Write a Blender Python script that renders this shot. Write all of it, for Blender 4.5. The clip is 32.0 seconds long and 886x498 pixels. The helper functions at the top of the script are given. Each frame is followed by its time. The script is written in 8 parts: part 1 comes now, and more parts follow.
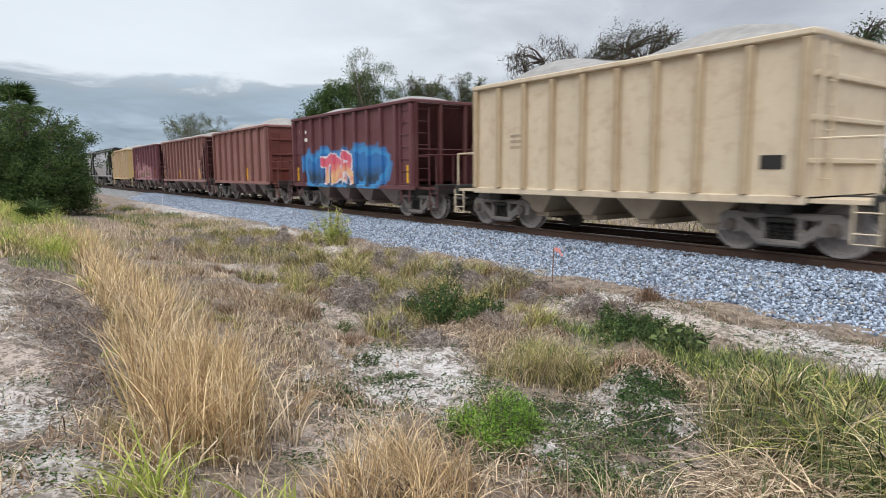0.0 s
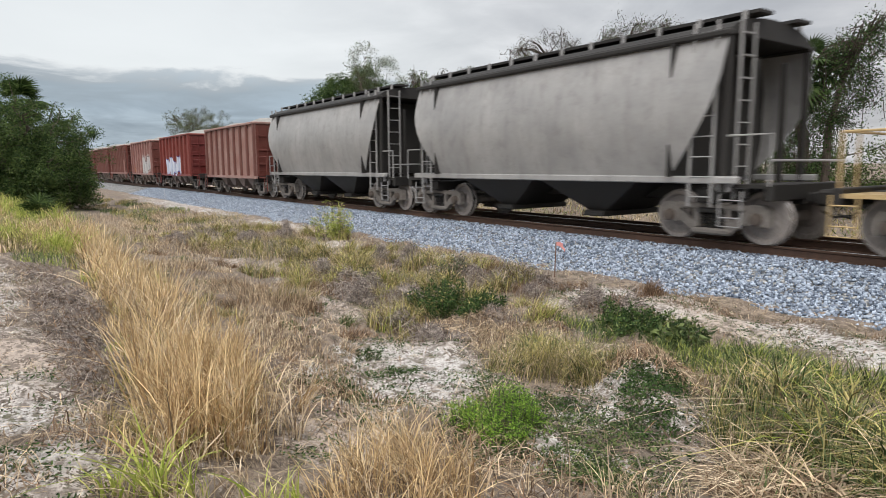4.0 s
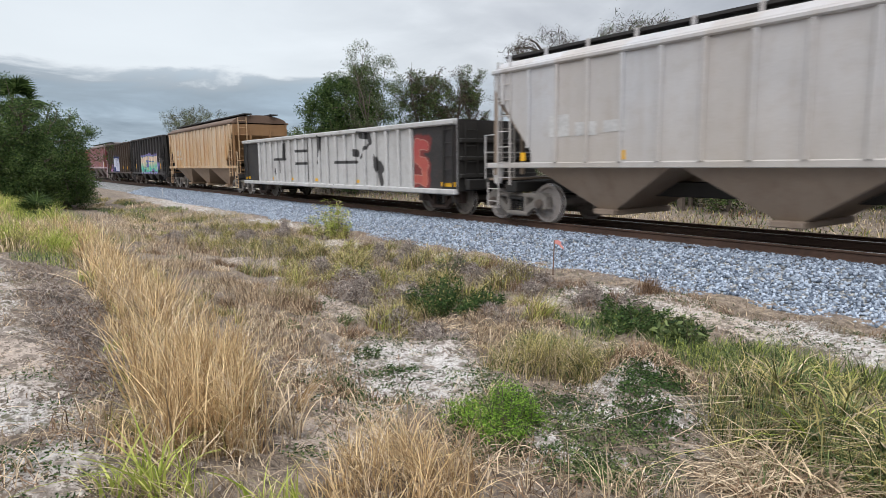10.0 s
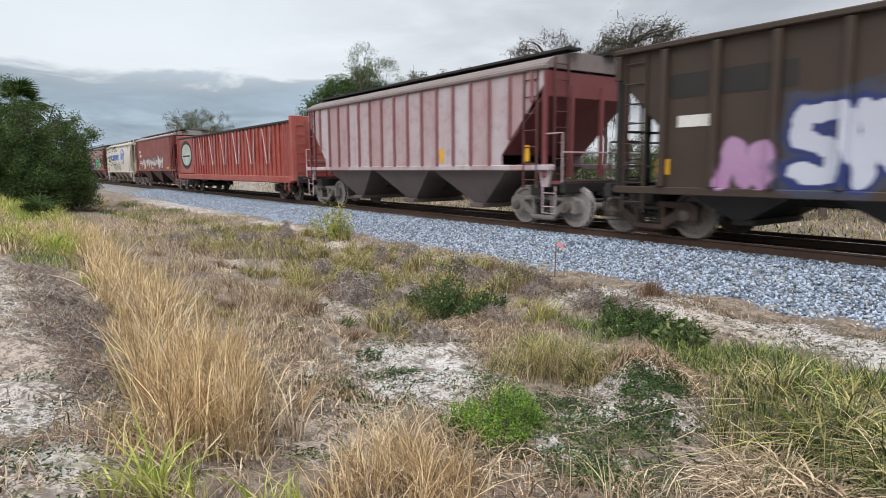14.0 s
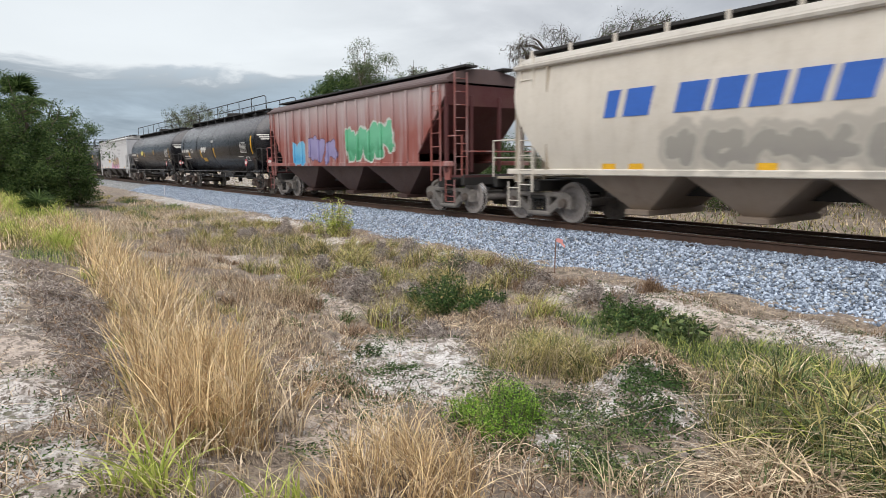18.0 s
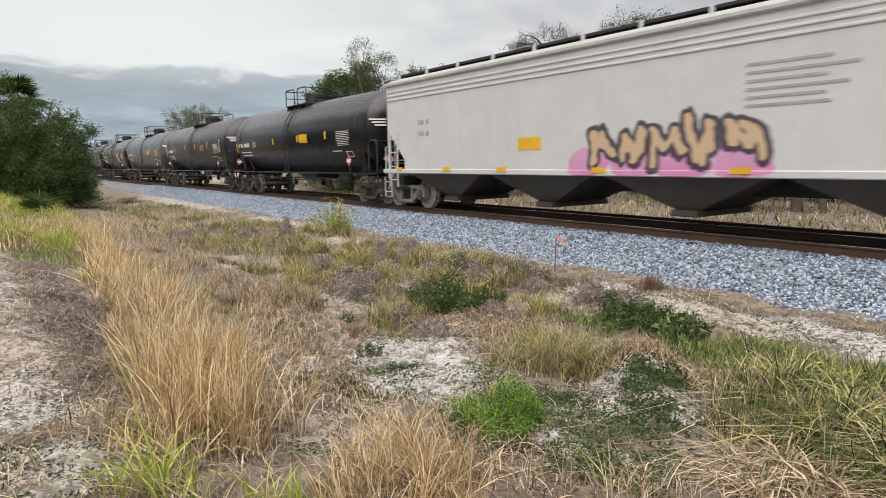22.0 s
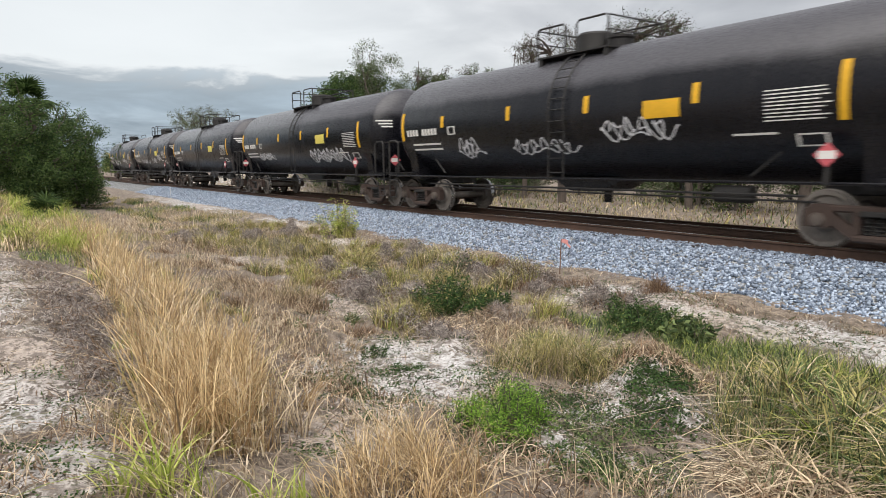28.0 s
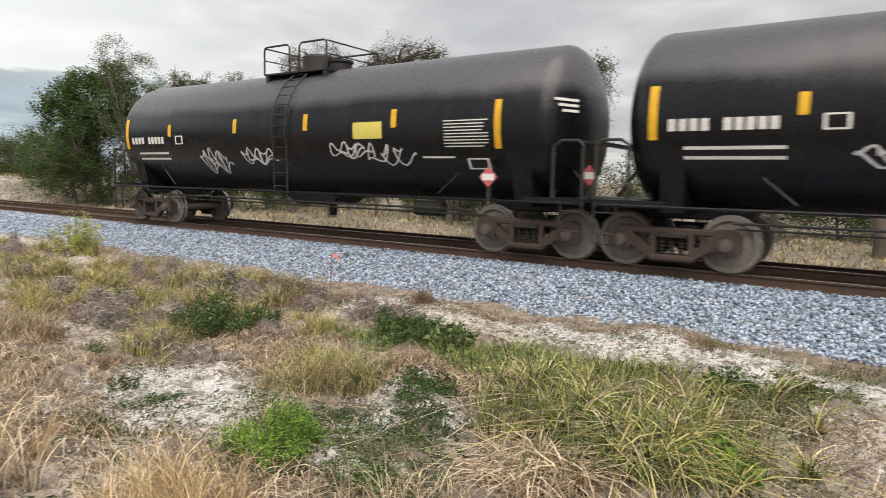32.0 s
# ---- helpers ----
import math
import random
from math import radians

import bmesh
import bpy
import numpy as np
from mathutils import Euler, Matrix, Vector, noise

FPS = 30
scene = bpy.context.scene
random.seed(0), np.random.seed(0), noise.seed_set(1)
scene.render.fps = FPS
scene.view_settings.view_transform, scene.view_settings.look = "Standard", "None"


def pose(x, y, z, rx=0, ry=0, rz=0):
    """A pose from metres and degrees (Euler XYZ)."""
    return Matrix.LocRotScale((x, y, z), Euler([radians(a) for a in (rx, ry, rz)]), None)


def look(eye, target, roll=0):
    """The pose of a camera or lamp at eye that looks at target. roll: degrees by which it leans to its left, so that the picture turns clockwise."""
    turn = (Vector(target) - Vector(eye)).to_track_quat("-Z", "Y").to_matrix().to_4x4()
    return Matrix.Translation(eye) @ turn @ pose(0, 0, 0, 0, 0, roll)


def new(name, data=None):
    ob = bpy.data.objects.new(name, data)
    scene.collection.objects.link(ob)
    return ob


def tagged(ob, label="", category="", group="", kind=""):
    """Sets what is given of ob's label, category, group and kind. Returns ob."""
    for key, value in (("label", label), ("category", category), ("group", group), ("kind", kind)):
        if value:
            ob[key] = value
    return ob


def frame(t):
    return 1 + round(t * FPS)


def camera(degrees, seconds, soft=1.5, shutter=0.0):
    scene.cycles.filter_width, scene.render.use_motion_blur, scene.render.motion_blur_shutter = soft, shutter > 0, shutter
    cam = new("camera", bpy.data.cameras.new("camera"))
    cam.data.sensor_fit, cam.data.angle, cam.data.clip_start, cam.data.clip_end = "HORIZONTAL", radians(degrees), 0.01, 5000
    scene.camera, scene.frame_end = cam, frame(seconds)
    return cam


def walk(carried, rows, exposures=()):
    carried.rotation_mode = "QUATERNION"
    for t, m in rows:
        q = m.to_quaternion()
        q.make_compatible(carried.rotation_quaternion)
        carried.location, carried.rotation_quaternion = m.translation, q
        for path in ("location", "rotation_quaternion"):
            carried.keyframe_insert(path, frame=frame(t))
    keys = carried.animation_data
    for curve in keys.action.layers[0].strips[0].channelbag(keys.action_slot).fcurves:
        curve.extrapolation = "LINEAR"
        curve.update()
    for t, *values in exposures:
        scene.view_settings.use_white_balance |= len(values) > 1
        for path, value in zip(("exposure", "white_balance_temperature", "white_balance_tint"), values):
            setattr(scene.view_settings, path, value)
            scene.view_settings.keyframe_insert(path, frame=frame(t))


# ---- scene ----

# ---- camera ----
cam = camera(70.7, 32.0, soft=0.5, shutter=0.2)
EYE = (0.0, 0.0, 1.493)
# seconds and the camera's turn in degrees
TURNS = (
    (0, 82.917, 0.306, 54.016), (0.5, 82.936, 0.284, 54.013), (1, 82.912, 0.391, 54.05), (1.5, 82.834, 0.364, 54.087),
    (2, 82.757, 0.394, 54.15), (2.5, 82.604, 0.453, 54.204), (3, 82.526, 0.408, 54.249), (3.5, 82.449, 0.386, 54.248),
    (5.5, 82.376, 0.369, 54.1), (6, 82.371, 0.378, 54.042), (6.5, 82.379, 0.409, 53.999), (7, 82.379, 0.407, 53.993),
    (7.5, 82.379, 0.349, 53.951), (8, 82.379, 0.349, 53.951), (8.5, 82.379, 0.386, 53.963), (9, 82.367, 0.411, 53.974),
    (9.5, 82.323, 0.474, 53.979), (10, 82.278, 0.514, 54.045), (10.5, 82.277, 0.503, 54.071), (11, 82.277, 0.517, 54.121),
    (11.5, 82.307, 0.47, 54.133), (12, 82.369, 0.409, 54.12), (12.5, 82.396, 0.43, 54.096), (13, 82.454, 0.426, 54.141),
    (13.5, 82.457, 0.419, 54.18), (14, 82.477, 0.473, 54.211), (14.5, 82.506, 0.383, 54.265), (16.5, 82.425, 0.386, 54.412),
    (17, 82.314, 0.458, 54.375), (17.5, 82.196, 0.464, 54.307), (18, 82.108, 0.449, 54.197), (18.5, 81.998, 0.554, 54.078),
    (19, 81.923, 0.6, 53.998), (19.5, 81.895, 0.701, 53.941), (20, 81.876, 0.654, 53.955), (20.5, 81.859, 0.768, 53.996),
    (21, 81.893, 0.773, 54.069), (21.5, 81.951, 0.799, 54.123), (22, 82.019, 0.741, 54.173), (22.5, 82.113, 0.742, 54.234),
    (23, 82.17, 0.684, 54.247), (23.5, 82.144, 0.678, 54.236), (24, 82.123, 0.555, 54.214), (24.5, 82.102, 0.539, 54.205),
    (25, 82.116, 0.523, 54.213), (25.5, 82.157, 0.504, 54.316), (27.5, 82.209, 0.546, 54.653), (28, 82.179, 0.619, 54.644),
    (28.5, 82.13, 0.694, 54.609), (29, 82.13, 0.595, 54.513), (29.5, 82.192, 0.507, 54.221), (30, 82.284, 0.383, 53.439),
    (30.5, 82.426, 0.209, 51.855), (31, 82.62, -0.03, 48.83), (31.5, 82.92, -0.45, 42.79), (32, 83.65, -1.2, 33.87),
)
walk(cam, [(t, pose(*EYE, rx, ry, rz)) for t, rx, ry, rz in TURNS],
     [(0, 0.0, 6200, 10), (2, 0.0, 6500, 10), (3.5, 0.0, 6600, 10), (6, 0.0, 6300, 10), (9, 0.0, 6300, 10), (19, 0.05, 6500, 10), (22, 0.0, 6750, 10), (24, 0.05, 6850, 10), (28, 0.06, 6550, 10), (30.5, 0.06, 6600, 10), (32, 0.18, 6850, 10)])

# ---- overcast daylight ----
SUN_DIR = Vector((0.36, -0.42, 0.92)).normalized()
world = bpy.data.worlds.new("sky")
scene.world = world
world.use_nodes = True
wn, wl = world.node_tree.nodes, world.node_tree.links
wn.clear()
w_out = wn.new("ShaderNodeOutputWorld")
w_bg = wn.new("ShaderNodeBackground")
w_sky = wn.new("ShaderNodeTexSky")
w_sky.sky_type, w_sky.sun_disc = "NISHITA", False
w_sky.sun_elevation = math.asin(SUN_DIR.z)
w_sky.sun_rotation = math.atan2(SUN_DIR.x, SUN_DIR.y)
w_sky.dust_density, w_sky.air_density = 3.0, 1.0
w_co = wn.new("ShaderNodeTexCoord")


def w_node(kind, **values):
    n = wn.new(kind)
    for key, v in values.items():
        n.inputs[key].default_value = v
    return n


def w_ramp(stops, src):
    n = wn.new("ShaderNodeValToRGB")
    els = n.color_ramp.elements
    while len(els) < len(stops):
        els.new(0.5)
    for e, (at, col) in zip(els, stops):
        e.position, e.color = at, (*col, 1)
    wl.new(src, n.inputs[0])
    return n.outputs[0]


def w_mix(kind, fac, a, b):
    n = wn.new("ShaderNodeMixRGB")
    n.blend_type = kind
    for i, v in enumerate((fac, a, b)):
        if isinstance(v, (int, float)):
            n.inputs[i].default_value = v
        elif isinstance(v, tuple):
            n.inputs[i].default_value = (*v, 1)
        else:
            wl.new(v, n.inputs[i])
    return n.outputs[0]


w_sep = wn.new("ShaderNodeSeparateXYZ")
wl.new(w_co.outputs["Generated"], w_sep.inputs[0])
# cloud sheet: the view of a flat layer high above, so that the clouds draw together towards the horizon
w_up = wn.new("ShaderNodeMath")
w_up.operation, w_up.inputs[1].default_value = "ADD", 0.13
wl.new(w_sep.outputs[2], w_up.inputs[0])
w_clamp = wn.new("ShaderNodeMath")
w_clamp.operation, w_clamp.inputs[1].default_value = "MAXIMUM", 0.06
wl.new(w_up.outputs[0], w_clamp.inputs[0])
w_flat = wn.new("ShaderNodeVectorMath")
w_flat.operation = "DIVIDE"
w_cmb = wn.new("ShaderNodeCombineXYZ")
for i in range(3):
    wl.new(w_clamp.outputs[0], w_cmb.inputs[i])
wl.new(w_co.outputs["Generated"], w_flat.inputs[0])
wl.new(w_cmb.outputs[0], w_flat.inputs[1])
w_big = w_node("ShaderNodeTexNoise", Scale=0.42, Detail=8.0, Roughness=0.5, Distortion=0.6)
w_fine = w_node("ShaderNodeTexNoise", Scale=1.5, Detail=8.0, Roughness=0.55, Distortion=0.4)
for n in (w_big, w_fine):
    wl.new(w_flat.outputs[0], n.inputs["Vector"])
clouds = w_ramp([(0.36, (0.36, 0.37, 0.395)), (0.45, (0.48, 0.495, 0.52)), (0.53, (0.60, 0.615, 0.635)), (0.66, (0.86, 0.875, 0.89))],
                w_mix("MIX", 0.4, w_big.outputs[0], w_fine.outputs[0]))
# a slate-blue bank of cloud low down with a ragged top; it is deepest towards where the train comes from
w_rag = wn.new("ShaderNodeMath")
w_rag.operation = "MULTIPLY_ADD"
wl.new(w_fine.outputs[0], w_rag.inputs[0])
w_rag.inputs[1].default_value = -0.10
wl.new(w_sep.outputs[2], w_rag.inputs[2])
w_low = w_ramp([(0.0, (0.60, 0.71, 0.80)), (0.03, (0.50, 0.60, 0.69)), (0.065, (0.56, 0.65, 0.72)), (0.079, (0.70, 0.76, 0.80)), (0.088, (1.0, 1.0, 1.0)), (1.0, (1.0, 1.0, 1.0))], w_rag.outputs[0])
w_xmap = wn.new("ShaderNodeMapRange")
w_xmap.inputs[1].default_value, w_xmap.inputs[2].default_value = -0.62, -0.9
wl.new(w_sep.outputs[0], w_xmap.inputs[0])
# over the bank the cloud thins out to a bright, almost even white
w_gap = w_ramp([(0.078, (0.0, 0.0, 0.0)), (0.092, (0.9, 0.9, 0.9)), (0.30, (0.8, 0.8, 0.8)), (0.5, (0.0, 0.0, 0.0))], w_rag.outputs[0])
w_west = wn.new("ShaderNodeMapRange")
w_west.inputs[1].default_value, w_west.inputs[2].default_value = -0.72, -0.94
wl.new(w_sep.outputs[0], w_west.inputs[0])
thin = w_mix("MULTIPLY", 1.0, w_gap, w_west.outputs[0])
clouds = w_mix("MIX", thin, clouds, (0.82, 0.86, 0.875))
bank = w_mix("MIX", w_xmap.outputs[0], (1.0, 1.0, 1.0), w_low)
sheet = w_mix("MULTIPLY", 1.0, clouds, bank)
# thicker, slightly ruddy cloud the other way along the line
w_east = wn.new("ShaderNodeMapRange")
w_east.inputs[1].default_value, w_east.inputs[2].default_value = -0.5, -0.05
wl.new(w_sep.outputs[0], w_east.inputs[0])
sheet = w_mix("MULTIPLY", w_east.outputs[0], sheet, (0.80, 0.765, 0.775))
tint = w_mix("MIX", 0.985, w_sky.outputs[0], sheet)
wl.new(tint, w_bg.inputs[0])
w_bg.inputs[1].default_value = 1.0
wl.new(w_bg.outputs[0], w_out.inputs[0])

sun = new("sun", bpy.data.lights.new("sun", "SUN"))
sun.data.energy, sun.data.angle, sun.data.color = 3.75, radians(75), (1.0, 0.955, 0.90)
sun.matrix_world = look((0, 0, 60), Vector((0, 0, 60)) - SUN_DIR)

# ---- mesh building ----
class Geo:
    """Vertices and faces of one mesh, gathered from simple solids."""

    def __init__(self):
        self.v, self.f = [], []

    def add(self, verts, faces):
        n = len(self.v)
        self.v.extend(tuple(p) for p in verts)
        self.f.extend(tuple(n + i for i in face) for face in faces)
        return self

    def box(self, x0, x1, y0, y1, z0, z1, c=0.0):
        """A box; c: chamfer of its twelve edges."""
        if c <= 0:
            return self.add([(x, y, z) for x in (x0, x1) for y in (y0, y1) for z in (z0, z1)],
                            [(0, 1, 3, 2), (4, 6, 7, 5), (0, 4, 5, 1), (2, 3, 7, 6), (0, 2, 6, 4), (1, 5, 7, 3)])
        c = min(c, (x1 - x0) / 3, (y1 - y0) / 3, (z1 - z0) / 3)
        lo, hi = (x0, y0, z0), (x1, y1, z1)
        idx, verts = {}, []
        for corner in range(8):
            b = [(corner >> k) & 1 for k in range(3)]
            for k in range(3):
                p = [(hi[m] - (0 if m == k else c)) if b[m] else (lo[m] + (0 if m == k else c)) for m in range(3)]
                idx[corner, k] = len(verts)
                verts.append(p)
        faces = []
        for k in range(3):
            m, n = (k + 1) % 3, (k + 2) % 3
            for s in (0, 1):
                ring = [(s << k) | (a << m) | (b << n) for a, b in ((0, 0), (1, 0), (1, 1), (0, 1))]
                faces.append(tuple(idx[q, k] for q in (ring if s else ring[::-1])))
            for a in (0, 1):
                for b in (0, 1):
                    p0, p1 = (a << m) | (b << n), (1 << k) | (a << m) | (b << n)
                    faces.append((idx[p0, m], idx[p1, m], idx[p1, n], idx[p0, n]))
        for corner in range(8):
            faces.append(tuple(idx[corner, k] for k in range(3)))
        return self.add(verts, faces)

    def prism(self, poly, axis, a, b):
        """A polygon pushed from a to b along an axis: 0 takes (y, z), 1 takes (x, z), 2 takes (x, y)."""
        n = len(poly)

        def at(p, s):
            return {0: (s, p[0], p[1]), 1: (p[0], s, p[1]), 2: (p[0], p[1], s)}[axis]
        verts = [at(p, a) for p in poly] + [at(p, b) for p in poly]
        faces = [tuple(range(n)), tuple(range(2 * n - 1, n - 1, -1))]
        faces += [(i, n + i, n + (i + 1) % n, (i + 1) % n) for i in range(n)]
        return self.add(verts, faces)

    def tube(self, pts, r, n=8, closed=False, caps=True):
        """A round bar along points; r: one radius or one a point."""
        pts = [Vector(p) for p in pts]
        rs = [r] * len(pts) if isinstance(r, (int, float)) else r
        verts, faces = [], []
        up = None
        for i, p in enumerate(pts):
            a, b = pts[max(i - 1, 0)], pts[min(i + 1, len(pts) - 1)]
            d = (b - a).normalized() if (b - a).length > 1e-9 else Vector((0, 0, 1))
            if up is None:
                up = d.orthogonal().normalized()
            up = (up - d * up.dot(d)).normalized() if (up - d * up.dot(d)).length > 1e-6 else d.orthogonal().normalized()
            side = d.cross(up)
            for k in range(n):
                w = 2 * math.pi * k / n
                verts.append(p + (up * math.cos(w) + side * math.sin(w)) * rs[i])
        for i in range(len(pts) - 1):
            for k in range(n):
                faces.append((i * n + k, i * n + (k + 1) % n, (i + 1) * n + (k + 1) % n, (i + 1) * n + k))
        if caps:
            faces += [tuple(range(n - 1, -1, -1)), tuple((len(pts) - 1) * n + k for k in range(n))]
        return self.add(verts, faces)

    def lathe(self, profile, axis, centre, n=20):
        """A profile of (along, radius) turned about an axis (0, 1 or 2) through centre."""
        verts, faces = [], []
        m, q = (axis + 1) % 3, (axis + 2) % 3
        for a, r in profile:
            for k in range(n):
                w = 2 * math.pi * k / n
                p = list(centre)
                p[axis] += a
                p[m] += r * math.cos(w)
                p[q] += r * math.sin(w)
                verts.append(p)
        for i in range(len(profile) - 1):
            for k in range(n):
                faces.append((i * n + k, i * n + (k + 1) % n, (i + 1) * n + (k + 1) % n, (i + 1) * n + k))
        faces += [tuple(range(n - 1, -1, -1)), tuple((len(profile) - 1) * n + k for k in range(n))]
        return self.add(verts, faces)

    def sheet(self, poly, thick, axis=1, at=0.0):
        """A flat plate of a given outline, thick along its axis."""
        return self.prism(poly, axis, at - thick / 2, at + thick / 2)

    def mesh(self, name, smooth=False):
        me = bpy.data.meshes.new(name)
        me.from_pydata([tuple(p) for p in self.v], [], self.f)
        me.validate(clean_customdata=False)
        bm = bmesh.new()
        bm.from_mesh(me)
        bmesh.ops.recalc_face_normals(bm, faces=bm.faces)
        bm.to_mesh(me)
        bm.free()
        if smooth:
            me.shade_smooth()
            me.set_sharp_from_angle(angle=radians(38))
        return me


def part(name, geo, material, parent=None, label="", smooth=False, at=None):
    """One mesh object under a thing or a part (or by itself)."""
    me = geo.mesh(name, smooth) if isinstance(geo, Geo) else geo
    ob = new(name, me)
    if material is not None and not me.materials:
        me.materials.append(material)
    if parent is not None:
        ob.parent = parent
    if at is not None:
        ob.matrix_basis = at
    if label:
        ob["label"] = label
    return ob


# ---- materials ----
def material(name):
    m = bpy.data.materials.new(name)
    m.use_nodes = True
    nt = m.node_tree
    b = next(n for n in nt.nodes if n.type == "BSDF_PRINCIPLED")
    return m, nt, b


class Nodes:
    """Short hands for the nodes of one material."""

    def __init__(self, nt):
        self.nt = nt

    def link(self, v, socket):
        if isinstance(v, (int, float)):
            socket.default_value = v
        elif isinstance(v, tuple):
            socket.default_value = (*v, 1) if len(v) == 3 and socket.type == "RGBA" else v
        else:
            self.nt.links.new(v, socket)

    def coords(self, scale=(1, 1, 1), kind="Object"):
        c, m = self.nt.nodes.new("ShaderNodeTexCoord"), self.nt.nodes.new("ShaderNodeMapping")
        self.nt.links.new(c.outputs[kind], m.inputs[0])
        m.inputs["Scale"].default_value = scale
        return m.outputs[0]

    def noise(self, vec, scale, detail=4.0, rough=0.55, distort=0.0):
        n = self.nt.nodes.new("ShaderNodeTexNoise")
        self.nt.links.new(vec, n.inputs["Vector"])
        n.inputs["Scale"].default_value, n.inputs["Detail"].default_value = scale, detail
        n.inputs["Roughness"].default_value, n.inputs["Distortion"].default_value = rough, distort
        return n.outputs[0]

    def cells(self, vec, scale, feature="F1", rand=1.0):
        n = self.nt.nodes.new("ShaderNodeTexVoronoi")
        n.feature = feature
        self.nt.links.new(vec, n.inputs["Vector"])
        n.inputs["Scale"].default_value, n.inputs["Randomness"].default_value = scale, rand
        return n

    def ramp(self, src, stops):
        n = self.nt.nodes.new("ShaderNodeValToRGB")
        els = n.color_ramp.elements
        while len(els) < len(stops):
            els.new(0.5)
        for e, (at, col) in zip(els, stops):
            e.position = at
            e.color = (col, col, col, 1) if isinstance(col, (int, float)) else (*col, 1)
        self.link(src, n.inputs[0])
        return n.outputs[0]

    def mix(self, fac, a, b, kind="MIX"):
        n = self.nt.nodes.new("ShaderNodeMixRGB")
        n.blend_type = kind
        for i, v in enumerate((fac, a, b)):
            self.link(v, n.inputs[i])
        return n.outputs[0]

    def math(self, op, a, b=0.0):
        n = self.nt.nodes.new("ShaderNodeMath")
        n.operation = op
        self.link(a, n.inputs[0])
        self.link(b, n.inputs[1])
        return n.outputs[0]

    def bump(self, height, strength, dist, bsdf):
        n = self.nt.nodes.new("ShaderNodeBump")
        n.inputs["Strength"].default_value, n.inputs["Distance"].default_value = strength, dist
        self.link(height, n.inputs["Height"])
        self.nt.links.new(n.outputs[0], bsdf.inputs["Normal"])

    def random(self):
        return self.nt.nodes.new("ShaderNodeObjectInfo").outputs["Random"]

    def island(self):
        return self.nt.nodes.new("ShaderNodeNewGeometry").outputs["Random Per Island"]


def paint(name, colour, stain=(0.12, 0.07, 0.045), wear=0.35, fade=0.25, rough=0.55, pale=None, streak=0.5, dust=None, panel=None, dents=0.0):
    """Weathered paint on steel: faded patches, rust that runs down, fine grime."""
    m, nt, b = material(name)
    n = Nodes(nt)
    o = n.coords()
    down = n.coords((2.2, 2.2, 0.22))
    pale = pale or tuple(min(1.0, c * 1.25 + 0.08) for c in colour)
    faded = n.mix(n.math("MULTIPLY", n.ramp(n.noise(o, 0.9, 5), [(0.35, 0.0), (0.7, 1.0)]), fade), colour, pale)
    runs = n.ramp(n.noise(down, 1.6, 6, 0.6), [(0.48, 0.0), (0.72, 1.0)])
    spots = n.ramp(n.noise(o, 3.4, 8, 0.65), [(0.5, 0.0), (0.68, 1.0)])
    dirt = n.mix(streak, spots, runs)
    col = n.mix(n.math("MULTIPLY", dirt, wear), faded, stain)
    if panel:
        # sheets between the ribs have weathered unlike one another; panel: pitch, offset, colour, amount
        psep = nt.nodes.new("ShaderNodeSeparateXYZ")
        nt.links.new(o, psep.inputs[0])
        wn_ = nt.nodes.new("ShaderNodeTexWhiteNoise")
        wn_.noise_dimensions = "1D"
        nt.links.new(n.math("FLOOR", n.math("MULTIPLY", n.math("ADD", psep.outputs[0], panel[1]), 1 / panel[0]), 0.0), wn_.inputs["W"])
        col = n.mix(n.math("MULTIPLY", n.ramp(wn_.outputs["Value"], [(0.25, 0.0), (0.9, 1.0)]), panel[3]), col, panel[2])
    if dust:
        # road dust that has settled on the upward side and run down a little, and on the tanks also painted sky sheen;
        # dust: lower edge, upper edge, colour, amount
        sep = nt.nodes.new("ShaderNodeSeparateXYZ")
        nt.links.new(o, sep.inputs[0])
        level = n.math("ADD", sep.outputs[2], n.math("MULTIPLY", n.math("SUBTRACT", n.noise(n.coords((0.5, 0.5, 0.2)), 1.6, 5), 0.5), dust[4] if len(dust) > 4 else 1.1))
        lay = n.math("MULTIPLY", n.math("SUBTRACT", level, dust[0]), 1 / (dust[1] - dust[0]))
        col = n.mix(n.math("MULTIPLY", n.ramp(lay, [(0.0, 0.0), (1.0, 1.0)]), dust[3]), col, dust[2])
    grain = n.noise(o, 26, 4, 0.6)
    col = n.mix(0.12, col, n.ramp(grain, [(0.3, 0.25), (0.7, 0.75)]), "OVERLAY")
    n.link(col, b.inputs["Base Color"])
    n.link(n.ramp(grain, [(0.3, rough - 0.1), (0.75, min(1, rough + 0.2))]), b.inputs["Roughness"])
    if dents:
        # broad shallow waves in rolled plate
        n.bump(n.mix(0.85, grain, n.noise(n.coords((1.0, 0.45, 0.45)), 1.5, 2)), dents, 0.05, b)
    else:
        n.bump(n.mix(0.5, grain, n.noise(o, 2.3, 3)), 0.18, 0.02, b)
    return m


def plain(name, colour, rough=0.6, metal=0.0, vary=0.3, scale=14.0, bump=0.15):
    m, nt, b = material(name)
    n = Nodes(nt)
    o = n.coords()
    g = n.mix(0.5, n.noise(o, scale, 5, 0.6), n.noise(o, scale / 9, 3))
    lo, hi = tuple(c * (1 - vary) for c in colour), tuple(min(1, c * (1 + vary)) for c in colour)
    n.link(n.ramp(g, [(0.32, lo), (0.68, hi)]), b.inputs["Base Color"])
    n.link(n.ramp(g, [(0.3, max(0.05, rough - 0.12)), (0.7, min(1, rough + 0.12))]), b.inputs["Roughness"])
    b.inputs["Metallic"].default_value = metal
    if bump:
        n.bump(g, bump, 0.02, b)
    return m


